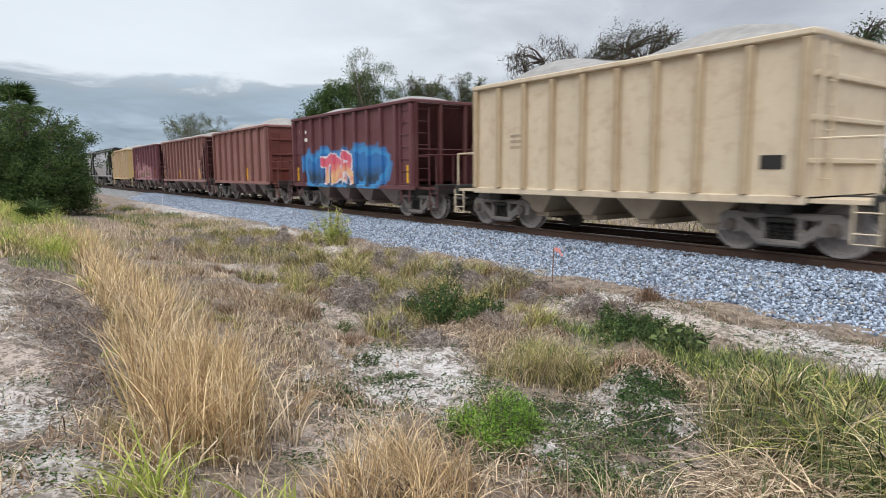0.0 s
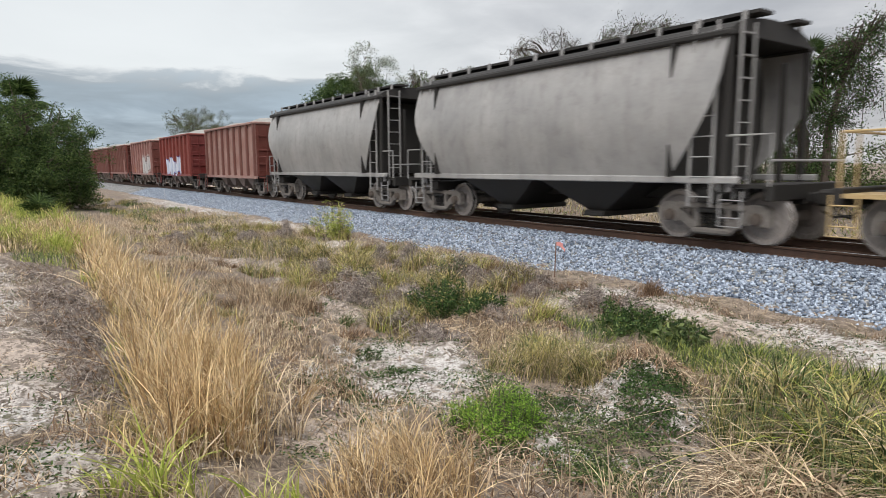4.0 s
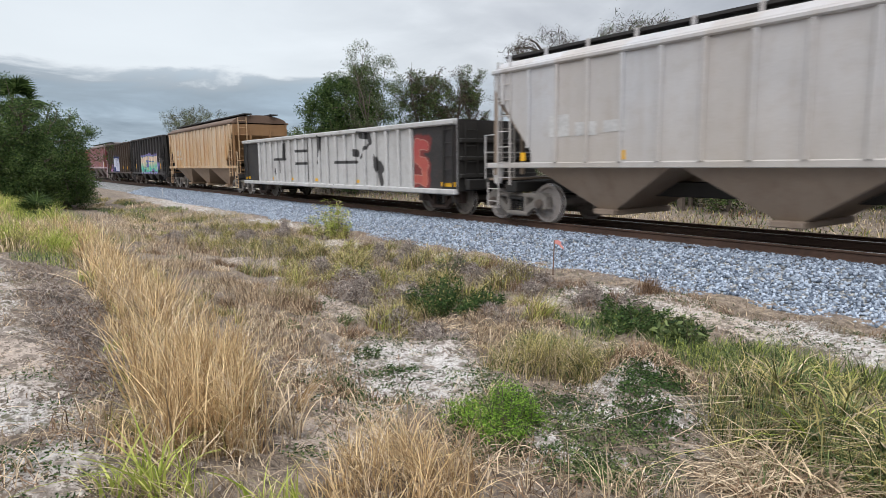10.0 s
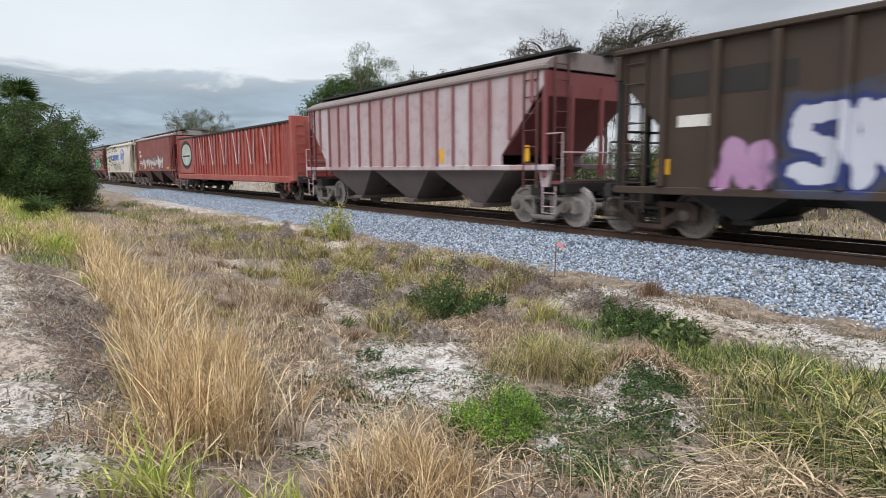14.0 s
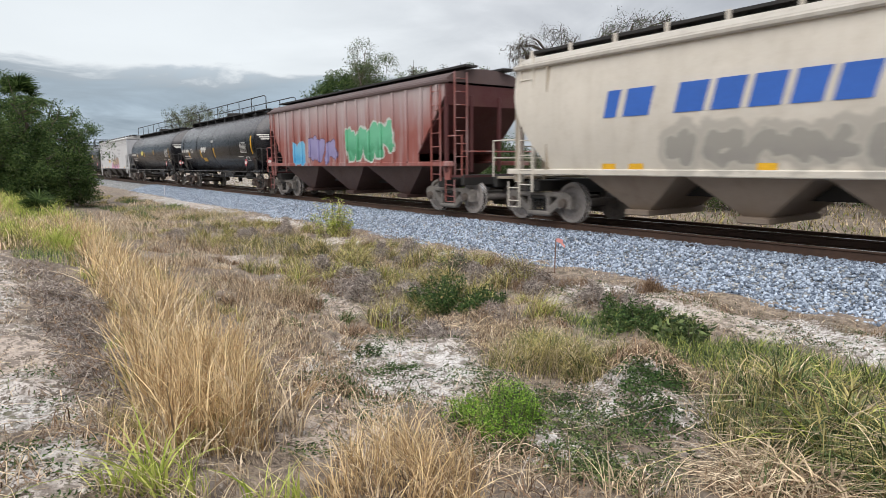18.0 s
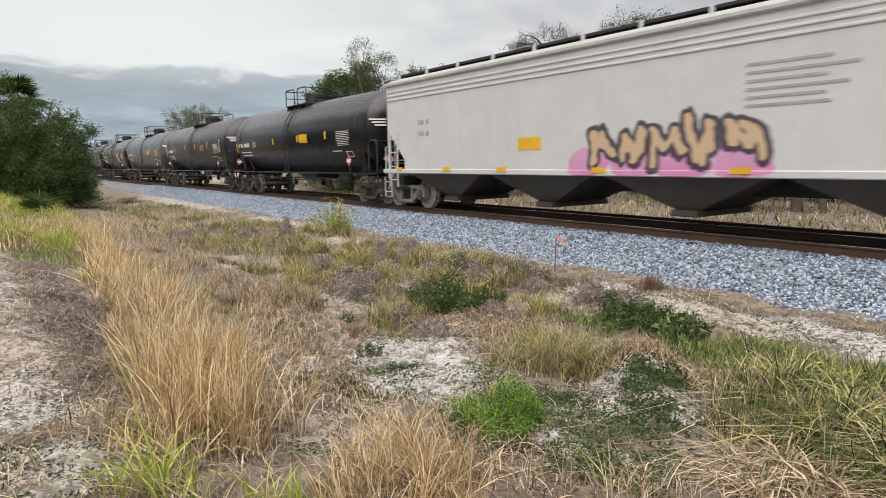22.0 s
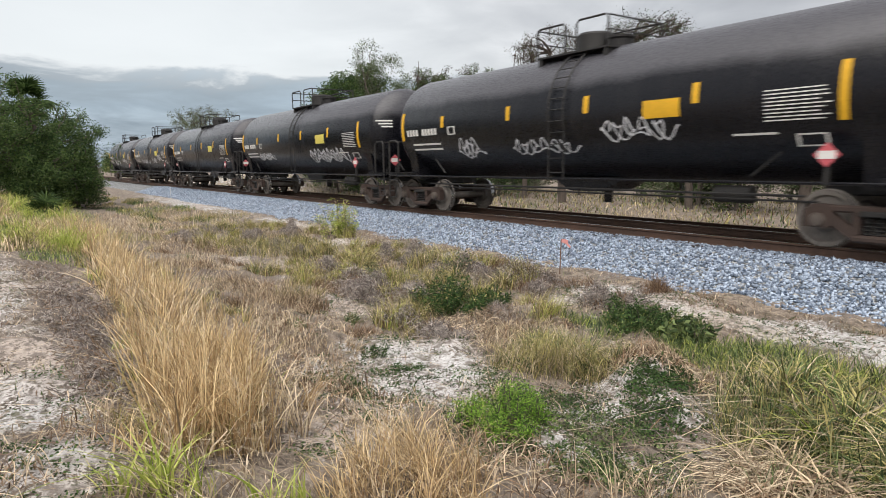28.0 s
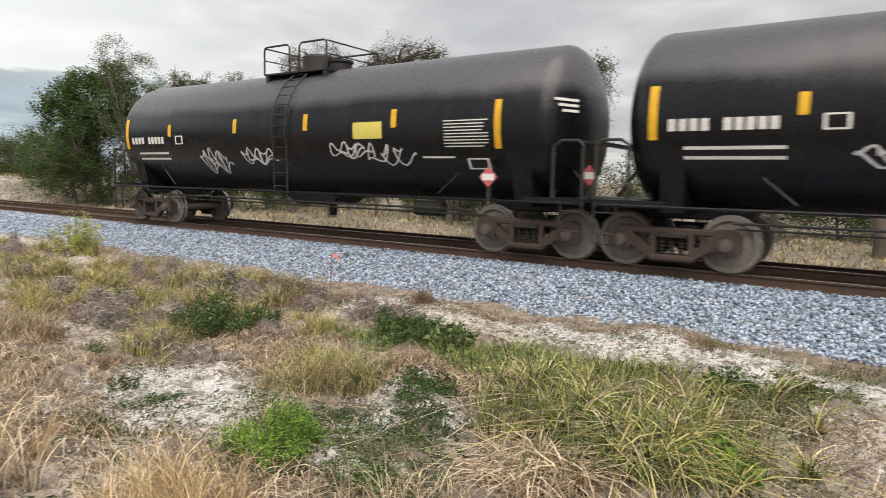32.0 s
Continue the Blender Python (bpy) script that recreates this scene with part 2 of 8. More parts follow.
STEEL_DARK = plain("grimy_black_steel", (0.022, 0.021, 0.02), 0.6, 0.0, 0.4)
TRUCK_DIRT = plain("dusty_cast_steel", (0.20, 0.185, 0.17), 0.8, 0.0, 0.4)
TRUCK_RUST = plain("rusty_cast_steel", (0.06, 0.04, 0.032), 0.8, 0.0, 0.4)
WHEEL = plain("worn_wheel_steel", (0.20, 0.18, 0.16), 0.62, 0.2, 0.35)
WHEEL_DUST = plain("stone_dusted_wheel", (0.32, 0.295, 0.28), 0.75, 0.0, 0.3)
TREAD = plain("bright_wheel_tread", (0.55, 0.55, 0.55), 0.25, 0.9, 0.15)
GRAVEL_LOAD = plain("grey_stone_load", (0.31, 0.31, 0.30), 0.95, 0.0, 0.3, 30.0, 0.6)
YELLOW = plain("yellow_reflector", (0.75, 0.42, 0.02), 0.5, 0.0, 0.15)
WHITE = plain("white_stencil", (0.72, 0.71, 0.68), 0.6, 0.0, 0.12)

# ---- lie of the land: rail tops are at z = 0 ----
TRACK_Y = 12.35
PROFILE_Y = (-4000.0, -6.0, -2.0, 0.0, 1.5, 3.0, 5.0, 7.0, 8.4, 9.3, 15.4, 17.0, 24.0, 60.0, 4000.0)
PROFILE_Z = (-0.3, -0.25, -0.15, -0.2, -0.42, -0.66, -0.85, -0.76, -0.66, -0.62, -0.62, -0.55, -0.4, -0.3, -0.3)
# low rises and hollows: x, y, height, radius along x, radius along y
BUMPS = ((-3.75, 5.15, 0.42, 0.42, 0.42), (-3.3, 4.7, 0.2, 0.4, 0.3), (-2.6, 5.6, 0.2, 0.8, 0.6), (-5.6, 5.6, 0.14, 0.5, 0.4), (-8.9, 6.4, 0.16, 0.6, 0.4), (-10.8, 5.6, 0.14, 0.7, 0.5), (-6.3, 6.3, 0.16, 0.8, 0.5), (-9.6, 7.4, 0.2, 0.9, 0.5),
         (-5.0, 3.2, -0.1, 1.1, 0.7), (-8.2, 1.4, 0.12, 1.6, 0.6), (-7.4, 4.6, -0.1, 0.8, 0.8), (-1.2, 6.8, 0.12, 1.4, 0.7),
         (-62.0, 22.0, 1.5, 26.0, 3.4), (-120.0, 26.0, 2.2, 45.0, 5.0), (-40.0, -1.5, 0.35, 20.0, 3.0))


def ground_z(x, y):
    """The height of the open ground at x, y (numpy arrays or numbers), the rail bed left out."""
    z = np.interp(y, PROFILE_Y, PROFILE_Z)
    for bx, by, bh, rx, ry in BUMPS:
        z = z + bh * np.exp(-((x - bx) / rx) ** 2 - ((y - by) / ry) ** 2)
    near = np.exp(-((x + 8) / 40) ** 2 - ((y - 3) / 18) ** 2)
    rough = 0.05 * np.sin(1.7 * x + 0.6 * y) * np.cos(1.3 * y - 0.4 * x) + 0.03 * np.sin(4.1 * x - 2.3 * y) + 0.02 * np.sin(7.3 * y + 3.1 * x)
    return z + near * rough * np.where((np.asarray(y) > 9.3) & (np.asarray(y) < 15.4), 0.3, 1.0)

# ---- ground ----
def spread(fine0, fine1, step, far, grow=1.22):
    """Grid lines: even between fine0 and fine1, then ever wider out to far on both sides."""
    mid = list(np.arange(fine0, fine1 + 1e-6, step))
    lo, hi, s = [], [], step
    while (hi or mid)[-1] < far:
        s *= grow
        hi.append((hi or mid)[-1] + s)
    s = step
    while (lo or [fine0])[-1] > -far:
        s *= grow
        lo.append((lo or [fine0])[-1] - s)
    return np.array(lo[::-1] + mid + hi)


def smooth_noise(x, y, k):
    return (np.sin(1.9 * k * x + 1.3 * np.sin(1.1 * k * y)) + np.sin(2.3 * k * y + 1.7 * np.sin(0.9 * k * x + 1.0)) + np.sin(1.3 * k * (x + y) + 2.0)) / 3


# bare pale sand: x, y, radius along x, radius along y, how bare
SAND = ((-4.05, 2.0, 0.6, 0.42, 0.9), (-5.5, 2.8, 0.8, 0.4, 0.9), (-4.7, 2.3, 0.6, 0.32, 0.85), (-2.75, 3.55, 0.4, 0.3, 0.9), (-5.9, 3.95, 1.05, 0.65, 0.85), (-5.0, 3.5, 0.7, 0.5, 0.8), (-5.5, -0.1, 0.8, 0.5, 0.9), (-4.0, 0.15, 0.5, 0.28, 0.9), (-9.0, 4.4, 0.9, 0.5, 0.8),
        (-3.0, 3.4, 0.5, 0.35, 0.9), (-3.9, 4.1, 0.6, 0.35, 0.7), (-11.3, 8.35, 1.3, 0.28, 1.2), (-8.9, 8.25, 0.9, 0.22, 1.0), (-7.0, 8.0, 0.8, 0.22, 0.9),
        (-4.4, 8.05, 1.8, 0.36, 1.2), (-2.3, 8.35, 1.8, 0.4, 1.1), (-6.2, 8.5, 0.9, 0.25, 0.9), (-22.3, 8.7, 4.0, 0.35, 0.9), (-40.0, 8.6, 12.0, 0.6, 0.9), (-7.0, 7.5, 0.5, 0.25, 0.8), (-16.0, 7.8, 1.2, 0.4, 0.8),
        (-1.0, 7.9, 2.2, 0.4, 1.25), (2.5, 7.8, 3.0, 0.6, 1.3), (0.5, 6.0, 1.1, 0.8, 1.2), (-0.6, 4.9, 0.6, 0.4, 0.7), (-3.85, 4.85, 0.4, 0.35, 0.75), (-3.1, 4.75, 0.3, 0.3, 0.6), (-14.5, 5.0, 1.6, 0.6, 0.6),
        (-8.0, -0.6, 2.2, 0.6, 0.8), (-6.8, 0.1, 1.2, 0.35, 0.75), (-10.5, -0.2, 1.8, 0.45, 0.75), (-13.5, -0.6, 2.0, 0.6, 0.7), (-18.0, -1.5, 6.0, 1.2, 0.4), (-60.0, 17.8, 26.0, 1.1, 1.0), (-64.0, 20.0, 22.0, 1.5, 0.8), (0.0, 17.2, 60.0, 0.5, 0.4))


def build_ground():
    xs, ys = spread(-24.0, 3.5, 0.1, 3500.0), spread(-2.0, 9.6, 0.09, 3500.0)
    gx, gy = np.meshgrid(xs, ys)
    gz = ground_z(gx, gy)
    near = np.exp(-((gx + 8) / 16) ** 2 - ((gy - 4) / 7) ** 2)
    rng = np.random.default_rng(3)
    gz = gz + near * (0.03 * smooth_noise(gx, gy, 2.7) + 0.02 * smooth_noise(gx + 3, gy, 6.1) + rng.normal(0, 0.012, gx.shape))
    sand = np.zeros_like(gx)
    for sx, sy, rx, ry, k in SAND:
        d = ((gx - sx) / rx) ** 2 + ((gy - sy) / ry) ** 2 + 0.35 * smooth_noise(gx, gy, 2.6)
        sand = np.maximum(sand, k * np.clip(1.25 - 0.62 * d, 0, 1))
    me = bpy.data.meshes.new("ground")
    nx, ny = len(xs), len(ys)
    verts = np.stack([gx, gy, gz], -1).reshape(-1, 3)
    i = np.arange(nx * ny).reshape(ny, nx)
    quads = np.stack([i[:-1, :-1], i[:-1, 1:], i[1:, 1:], i[1:, :-1]], -1).reshape(-1, 4)
    me.vertices.add(len(verts))
    me.vertices.foreach_set("co", verts.astype(np.float32).ravel())
    me.loops.add(quads.size)
    me.loops.foreach_set("vertex_index", quads.astype(np.int32).ravel())
    me.polygons.add(len(quads))
    me.polygons.foreach_set("loop_start", np.arange(0, quads.size, 4, dtype=np.int32))
    me.update(calc_edges=True)
    me.shade_smooth()
    att = me.attributes.new("sand", "FLOAT", "POINT")
    att.data.foreach_set("value", sand.astype(np.float32).ravel())

    m, nt, b = material("sandy_ground")
    n = Nodes(nt)
    o = n.coords()
    at = nt.nodes.new("ShaderNodeAttribute")
    at.attribute_name = "sand"
    fine, mid, big = n.noise(o, 38, 6, 0.65), n.noise(o, 6.5, 6, 0.62), n.noise(o, 0.8, 4)
    fibre = n.noise(n.coords((14, 60, 20)), 1.4, 4, 0.6, 1.2)
    litter = n.mix(n.ramp(mid, [(0.38, 0.0), (0.62, 1.0)]), (0.085, 0.067, 0.054), (0.38, 0.31, 0.245))
    litter = n.mix(n.ramp(fibre, [(0.5, 0.0), (0.66, 0.8)]), litter, (0.48, 0.40, 0.31))
    litter = n.mix(n.ramp(n.noise(o, 2.2, 5), [(0.55, 0.0), (0.7, 0.7)]), litter, (0.10, 0.115, 0.045))
    litter = n.mix(n.ramp(fine, [(0.32, 0.75), (0.5, 0.0)]), litter, (0.06, 0.048, 0.036))
    litter = n.mix(n.ramp(n.noise(o, 1.1, 5, 0.6), [(0.45, 0.0), (0.6, 0.65)]), litter, (0.17, 0.14, 0.125))
    sandc = n.mix(n.ramp(fine, [(0.3, 0.0), (0.65, 1.0)]), (0.42, 0.405, 0.40), (0.80, 0.785, 0.775))
    sandc = n.mix(n.ramp(n.noise(o, 0.35, 3), [(0.45, 0.0), (0.6, 0.8)]), sandc, (0.52, 0.43, 0.36))
    sandc = n.mix(n.ramp(mid, [(0.5, 0.0), (0.6, 0.85)]), sandc, (0.20, 0.17, 0.145))
    edge = n.math("ADD", at.outputs["Fac"], n.math("MULTIPLY", n.math("SUBTRACT", n.mix(0.5, mid, fine), 0.5), 5.4))
    edge = n.math("ADD", edge, n.math("MULTIPLY", n.math("SUBTRACT", n.noise(o, 1.9, 5, 0.6), 0.5), 2.2))
    specks = n.ramp(n.noise(o, 14.0, 5, 0.7), [(0.54, 0.0), (0.59, 0.9)])
    sandc = n.mix(specks, sandc, n.mix(n.ramp(big, [(0.4, 0.0), (0.6, 1.0)]), (0.15, 0.12, 0.10), (0.13, 0.14, 0.07)))
    col = n.mix(n.ramp(edge, [(0.48, 0.0), (0.62, 1.0)]), litter, sandc)
    n.link(col, b.inputs["Base Color"])
    b.inputs["Roughness"].default_value = 0.95
    n.bump(n.mix(0.5, fine, mid), 1.0, 0.05, b)
    me.materials.append(m)
    return tagged(new("ground", me), "pale sandy ground with dry grass litter and bare patches", "ground", kind="structure")


build_ground()

# ---- rail bed and track ----
BED_X0, BED_X1 = -900.0, 400.0


def bed_z(y):
    """Height of the ballast across the track."""
    return np.interp(np.abs(y - TRACK_Y), (0.0, 1.35, 1.7, 3.05), (-0.2, -0.2, -0.23, -0.66))


def build_bed():
    xs = spread(-26.0, 4.0, 0.09, 900.0, 1.15)
    ys = np.concatenate([np.arange(-3.05, -1.3, 0.07), np.arange(-1.3, 1.3, 0.26), np.arange(1.3, 3.06, 0.25)]) + TRACK_Y
    gx, gy = np.meshgrid(xs, ys)
    rng = np.random.default_rng(5)
    gz = bed_z(gy) + rng.normal(0, 0.012, gx.shape) * (np.abs(gx + 10) < 18)
    nx, ny = len(xs), len(ys)
    me = bpy.data.meshes.new("ballast_bed")
    i = np.arange(nx * ny).reshape(ny, nx)
    quads = np.stack([i[:-1, :-1], i[:-1, 1:], i[1:, 1:], i[1:, :-1]], -1).reshape(-1, 4)
    me.from_pydata(np.stack([gx, gy, gz], -1).reshape(-1, 3).tolist(), [], quads.tolist())
    m, nt, b = material("grey_ballast")
    n = Nodes(nt)
    o = n.coords()
    cell = n.cells(o, 17.0)
    sep = nt.nodes.new("ShaderNodeSeparateColor")
    nt.links.new(cell.outputs["Color"], sep.inputs[0])
    stone = n.ramp(sep.outputs[0], [(0.0, (0.17, 0.19, 0.21)), (0.4, (0.30, 0.32, 0.34)), (0.75, (0.40, 0.41, 0.41)), (1.0, (0.52, 0.52, 0.50))])
    gap = n.ramp(cell.outputs["Distance"], [(0.4, 1.0), (0.75, 0.25)])
    n.link(n.mix(1.0, stone, gap, "MULTIPLY"), b.inputs["Base Color"])
    b.inputs["Roughness"].default_value = 0.9
    n.bump(n.math("SUBTRACT", 1.0, cell.outputs["Distance"]), 1.0, 0.05, b)
    me.materials.append(m)
    return tagged(new("ballast_bed", me), "broad bed of crushed grey ballast stone under the rails", "ballast", kind="structure")


build_bed()


def scatter_mesh(name, shapes, places, sizes, spins, mat, tilt=0.0):
    """Many small solids as one mesh. shapes: list of (verts, tris); the rest one row a piece."""
    rng = np.random.default_rng(len(places))
    vs, fs, base = [], [], 0
    kind = rng.integers(0, len(shapes), len(places))
    for s, (sv, sf) in enumerate(shapes):
        pick = np.where(kind == s)[0]
        if not len(pick):
            continue
        c, sn = np.cos(spins[pick]), np.sin(spins[pick])
        v = sv[None] * sizes[pick][:, None, :]
        x = v[..., 0] * c[:, None] - v[..., 1] * sn[:, None]
        y = v[..., 0] * sn[:, None] + v[..., 1] * c[:, None]
        w = np.stack([x, y, v[..., 2]], -1) + places[pick][:, None, :]
        vs.append(w.reshape(-1, 3))
        fs.append((sf[None] + (base + np.arange(len(pick)) * len(sv))[:, None, None]).reshape(-1, sf.shape[1]))
        base += w.shape[0] * w.shape[1]
    return raw_mesh(name, np.concatenate(vs), np.concatenate(fs), mat)


def raw_mesh(name, verts, faces, mat, smooth=False):
    me = bpy.data.meshes.new(name)
    k = faces.shape[1]
    me.vertices.add(len(verts))
    me.vertices.foreach_set("co", verts.astype(np.float32).ravel())
    me.loops.add(faces.size)
    me.loops.foreach_set("vertex_index", faces.astype(np.int32).ravel())
    me.polygons.add(len(faces))
    me.polygons.foreach_set("loop_start", np.arange(0, faces.size, k, dtype=np.int32))
    me.update(calc_edges=True)
    if smooth:
        me.shade_smooth()
    me.materials.append(mat)
    return me


def rock_shapes(count, seed):
    """Angular pebbles: cubes with shifted corners, as triangles."""
    rng = np.random.default_rng(seed)
    cube = np.array([(x, y, z) for x in (-1, 1) for y in (-1, 1) for z in (-1, 1)], float) * 0.5
    tris = np.array([(0, 1, 3), (0, 3, 2), (4, 6, 7), (4, 7, 5), (0, 4, 5), (0, 5, 1), (2, 3, 7), (2, 7, 6), (0, 2, 6), (0, 6, 4), (1, 5, 7), (1, 7, 3)])
    out = []
    for _ in range(count):
        a = rng.uniform(0, 6.28, 3)
        q = np.array(Euler(a).to_matrix())
        out.append(((cube * rng.uniform(0.55, 1.15, cube.shape)) @ q.T, tris))
    return out


def stone_material(name, dark, light, spread_=1.0):
    m, nt, b = material(name)
    n = Nodes(nt)
    r = n.island()
    col = n.ramp(r, [(0.0, dark), (0.55, tuple((a + c) / 2 for a, c in zip(dark, light))), (1.0, light)])
    col = n.mix(0.35, col, n.ramp(n.noise(n.coords(), 60, 3), [(0.3, 0.2), (0.7, 0.8)]), "OVERLAY")
    n.link(col, b.inputs["Base Color"])
    b.inputs["Roughness"].default_value = 0.88
    return m


def build_stones():
    rng = np.random.default_rng(11)
    n = 84000
    u = rng.random(n)
    x = 4.5 - 62.0 * u ** 1.9
    y = TRACK_Y - rng.uniform(0.85, 3.2, n)
    z = np.maximum(bed_z(y), -0.66) + rng.uniform(-0.015, 0.03, n)
    size = rng.uniform(0.02, 0.05, n)[:, None] * rng.uniform(0.7, 1.3, (n, 3))
    me = scatter_mesh("ballast_stones", rock_shapes(10, 4), np.stack([x, y, z], -1), size, rng.uniform(0, 6.28, n),
                      stone_material("crushed_stone", (0.085, 0.115, 0.165), (0.52, 0.61, 0.74)))
    tagged(new("ballast_stones", me), "loose angular blue-grey ballast stones on the bed's slope", "ballast", kind="stuff")


build_stones()

RAIL_RUST = plain("rusty_rail", (0.085, 0.05, 0.035), 0.75, 0.1, 0.35, 9.0)
RAIL_TOP = plain("polished_rail_head", (0.62, 0.60, 0.58), 0.22, 0.9, 0.1, 30.0, 0.03)
TIE = plain("oil_dark_timber", (0.045, 0.034, 0.028), 0.85, 0.0, 0.4, 12.0, 0.4)
GAUGE = 0.77


def rail_profile(y):
    half = [(0.075, -0.185), (0.075, -0.172), (0.012, -0.15), (0.01, -0.05), (0.036, -0.035), (0.037, -0.006), (0.03, -0.0015)]
    return [(y + a, b) for a, b in half] + [(y - a, b) for a, b in half[::-1]]


def build_track():
    track = tagged(new("railway_track"), "straight single railway track with rusty rails on dark timber ties", "track", kind="structure")
    track.location = (0, TRACK_Y, 0)
    for side in (-1, 1):
        rail = part("rail", Geo().prism(rail_profile(side * GAUGE), 0, BED_X0, BED_X1), RAIL_RUST, track)
        part("running_surface", Geo().box(BED_X0, BED_X1, side * GAUGE - 0.028, side * GAUGE + 0.028, -0.002, 0.001), RAIL_TOP, rail, "polished strip on the rail head")
    spare = part("spare_rail", Geo().prism(rail_profile(2.15), 0, -420.0, 140.0), RAIL_RUST, track, "rusty rail lying beside the track")
    spare.location = (0, 0, -0.06)
    dark_layer = plain("oily_brown_fines", (0.05, 0.034, 0.027), 0.9, 0.0, 0.4, 20.0, 0.5)
    part("fouled_bed", Geo().box(BED_X0, BED_X1, -1.22, 2.6, -0.3, -0.186), dark_layer, track, "oil-dark brown fines between the rails")
    tie = Geo().box(-0.115, 0.115, -1.3, 1.3, -0.34, -0.175, 0.012).mesh("tie")
    for k in range(260):
        part("tie", tie, TIE, track, at=pose(8 - 0.52 * k, 0, 0, 0, 0, ((k * 37) % 11 - 5) * 0.12))
    far = Geo()
    for k in range(420):
        far.box(-127.3 - 0.52 * k, -127.07 - 0.52 * k, -1.3, 1.3, -0.34, -0.175)
    tagged(part("far_ties", far, TIE, track), kind="stuff")
    return track


build_track()

# ---- the train: every car rolls towards +x; its near side is at -y ----
TRAIN, WHEELSETS = [], []


def side_frame_geo():
    g = Geo()
    g.box(-1.0, 1.0, -0.07, 0.07, 0.62, 0.74, 0.03)
    for s in (-1, 1):
        g.prism([(s * 1.12, 0.36), (s * 1.12, 0.66), (s * 1.0, 0.75), (s * 0.72, 0.75), (s * 0.66, 0.6), (s * 0.7, 0.36)], 1, -0.09, 0.09)
        g.prism([(s * 0.74, 0.44), (s * 0.70, 0.62), (s * 0.30, 0.34), (s * 0.36, 0.18)], 1, -0.07, 0.07)
        g.box(min(s * 0.27, s * 0.37), max(s * 0.27, s * 0.37), -0.075, 0.075, 0.26, 0.66, 0.02)
    g.box(-0.40, 0.40, -0.1, 0.1, 0.14, 0.27, 0.04)
    return g


def spring_geo():
    g = Geo()
    for x in (-0.16, 0.0, 0.16):
        for k in range(5):
            z = 0.29 + 0.06 * k
            g.lathe([(-0.014, 0.06), (0.0, 0.075), (0.014, 0.06)], 2, (x, 0, z), 10)
        g.lathe([(-0.15, 0.04), (0.15, 0.04)], 2, (x, 0, 0.42), 8)
    g.box(-0.26, 0.26, -0.12, 0.12, 0.565, 0.66, 0.02)
    return g


def wheelset_mesh(face):
    g = Geo()
    g.lathe([(-1.06, 0.07), (-0.95, 0.075), (-0.8, 0.1), (0.8, 0.1), (0.95, 0.075), (1.06, 0.07)], 1, (0, 0, 0), 14)
    R = 0.485
    for s in (-1, 1):
        prof = [(-0.075, 0.12), (-0.07, 0.19), (-0.02, 0.24), (-0.015, R - 0.11), (-0.07, R - 0.075), (-0.07, R - 0.004), (0.02, R), (0.035, R + 0.026), (0.06, R + 0.02),
                (0.065, R - 0.07), (0.03, R - 0.1), (0.02, 0.25), (0.07, 0.2), (0.075, 0.12)]
        g.lathe([(a * -s, r) for a, r in prof], 1, (0, s * 0.80, 0), 40)
    me = g.mesh("wheelset", True)
    me.materials.append(face)
    me.materials.append(TREAD)
    for p in me.polygons:
        r = math.hypot(p.center.x, p.center.z)
        if r > R - 0.012 and abs(p.normal.y) < 0.6:
            p.material_index = 1
    return me


TRUCK_BITS = {}


def truck_bits(tone):
    if tone not in TRUCK_BITS:
        bol = Geo().box(-0.24, 0.24, -0.95, 0.95, 0.45, 0.62, 0.04).box(-0.6, -0.5, -0.75, 0.75, 0.32, 0.42).box(0.5, 0.6, -0.75, 0.75, 0.32, 0.42)
        bol.lathe([(0.0, 0.2), (0.12, 0.2)], 2, (0, 0, 0.6), 14)
        cap = Geo().lathe([(-0.02, 0.125), (0.05, 0.12), (0.1, 0.1), (0.11, 0.05)], 1, (0, 0, 0), 16)
        TRUCK_BITS[tone] = (bol.mesh("truck"), side_frame_geo().mesh("side_frame"), spring_geo().mesh("spring_nest", True), cap.mesh("bearing_cap", True), wheelset_mesh(WHEEL_DUST if tone == "dust" else WHEEL))
    return TRUCK_BITS[tone]


CAP_RUST = plain("rust_brown_bearing", (0.105, 0.085, 0.072), 0.7)


def add_truck(car, car_x, x, tone="dust", caps=None):
    mat = TRUCK_DIRT if tone == "dust" else TRUCK_RUST
    bol, frame_me, spring_me, cap_me, wheel_me = truck_bits(tone)
    truck = part("truck", bol, mat, car, at=pose(x, 0, 0))
    for s in (-1, 1):
        part("side_frame", frame_me, mat, truck, at=pose(0, s * 1.06, 0))
        tagged(part("spring_nest", spring_me, STEEL_DARK, truck, at=pose(0, s * 1.06, 0)), kind="stuff")
        for a in (-0.89, 0.89):
            cap = part("bearing_cap", cap_me, None, truck, at=pose(a, s * 1.14, 0.485, 0, 0, 180 if s < 0 else 0))
            if not cap_me.materials:
                cap_me.materials.append(CAP_RUST)
    for a in (-0.89, 0.89):
        place = pose(a, 0, 0.485)
        w = part("wheelset", wheel_me, None, truck, at=place)
        WHEELSETS.append((w, car_x + x + a, place))
    return truck


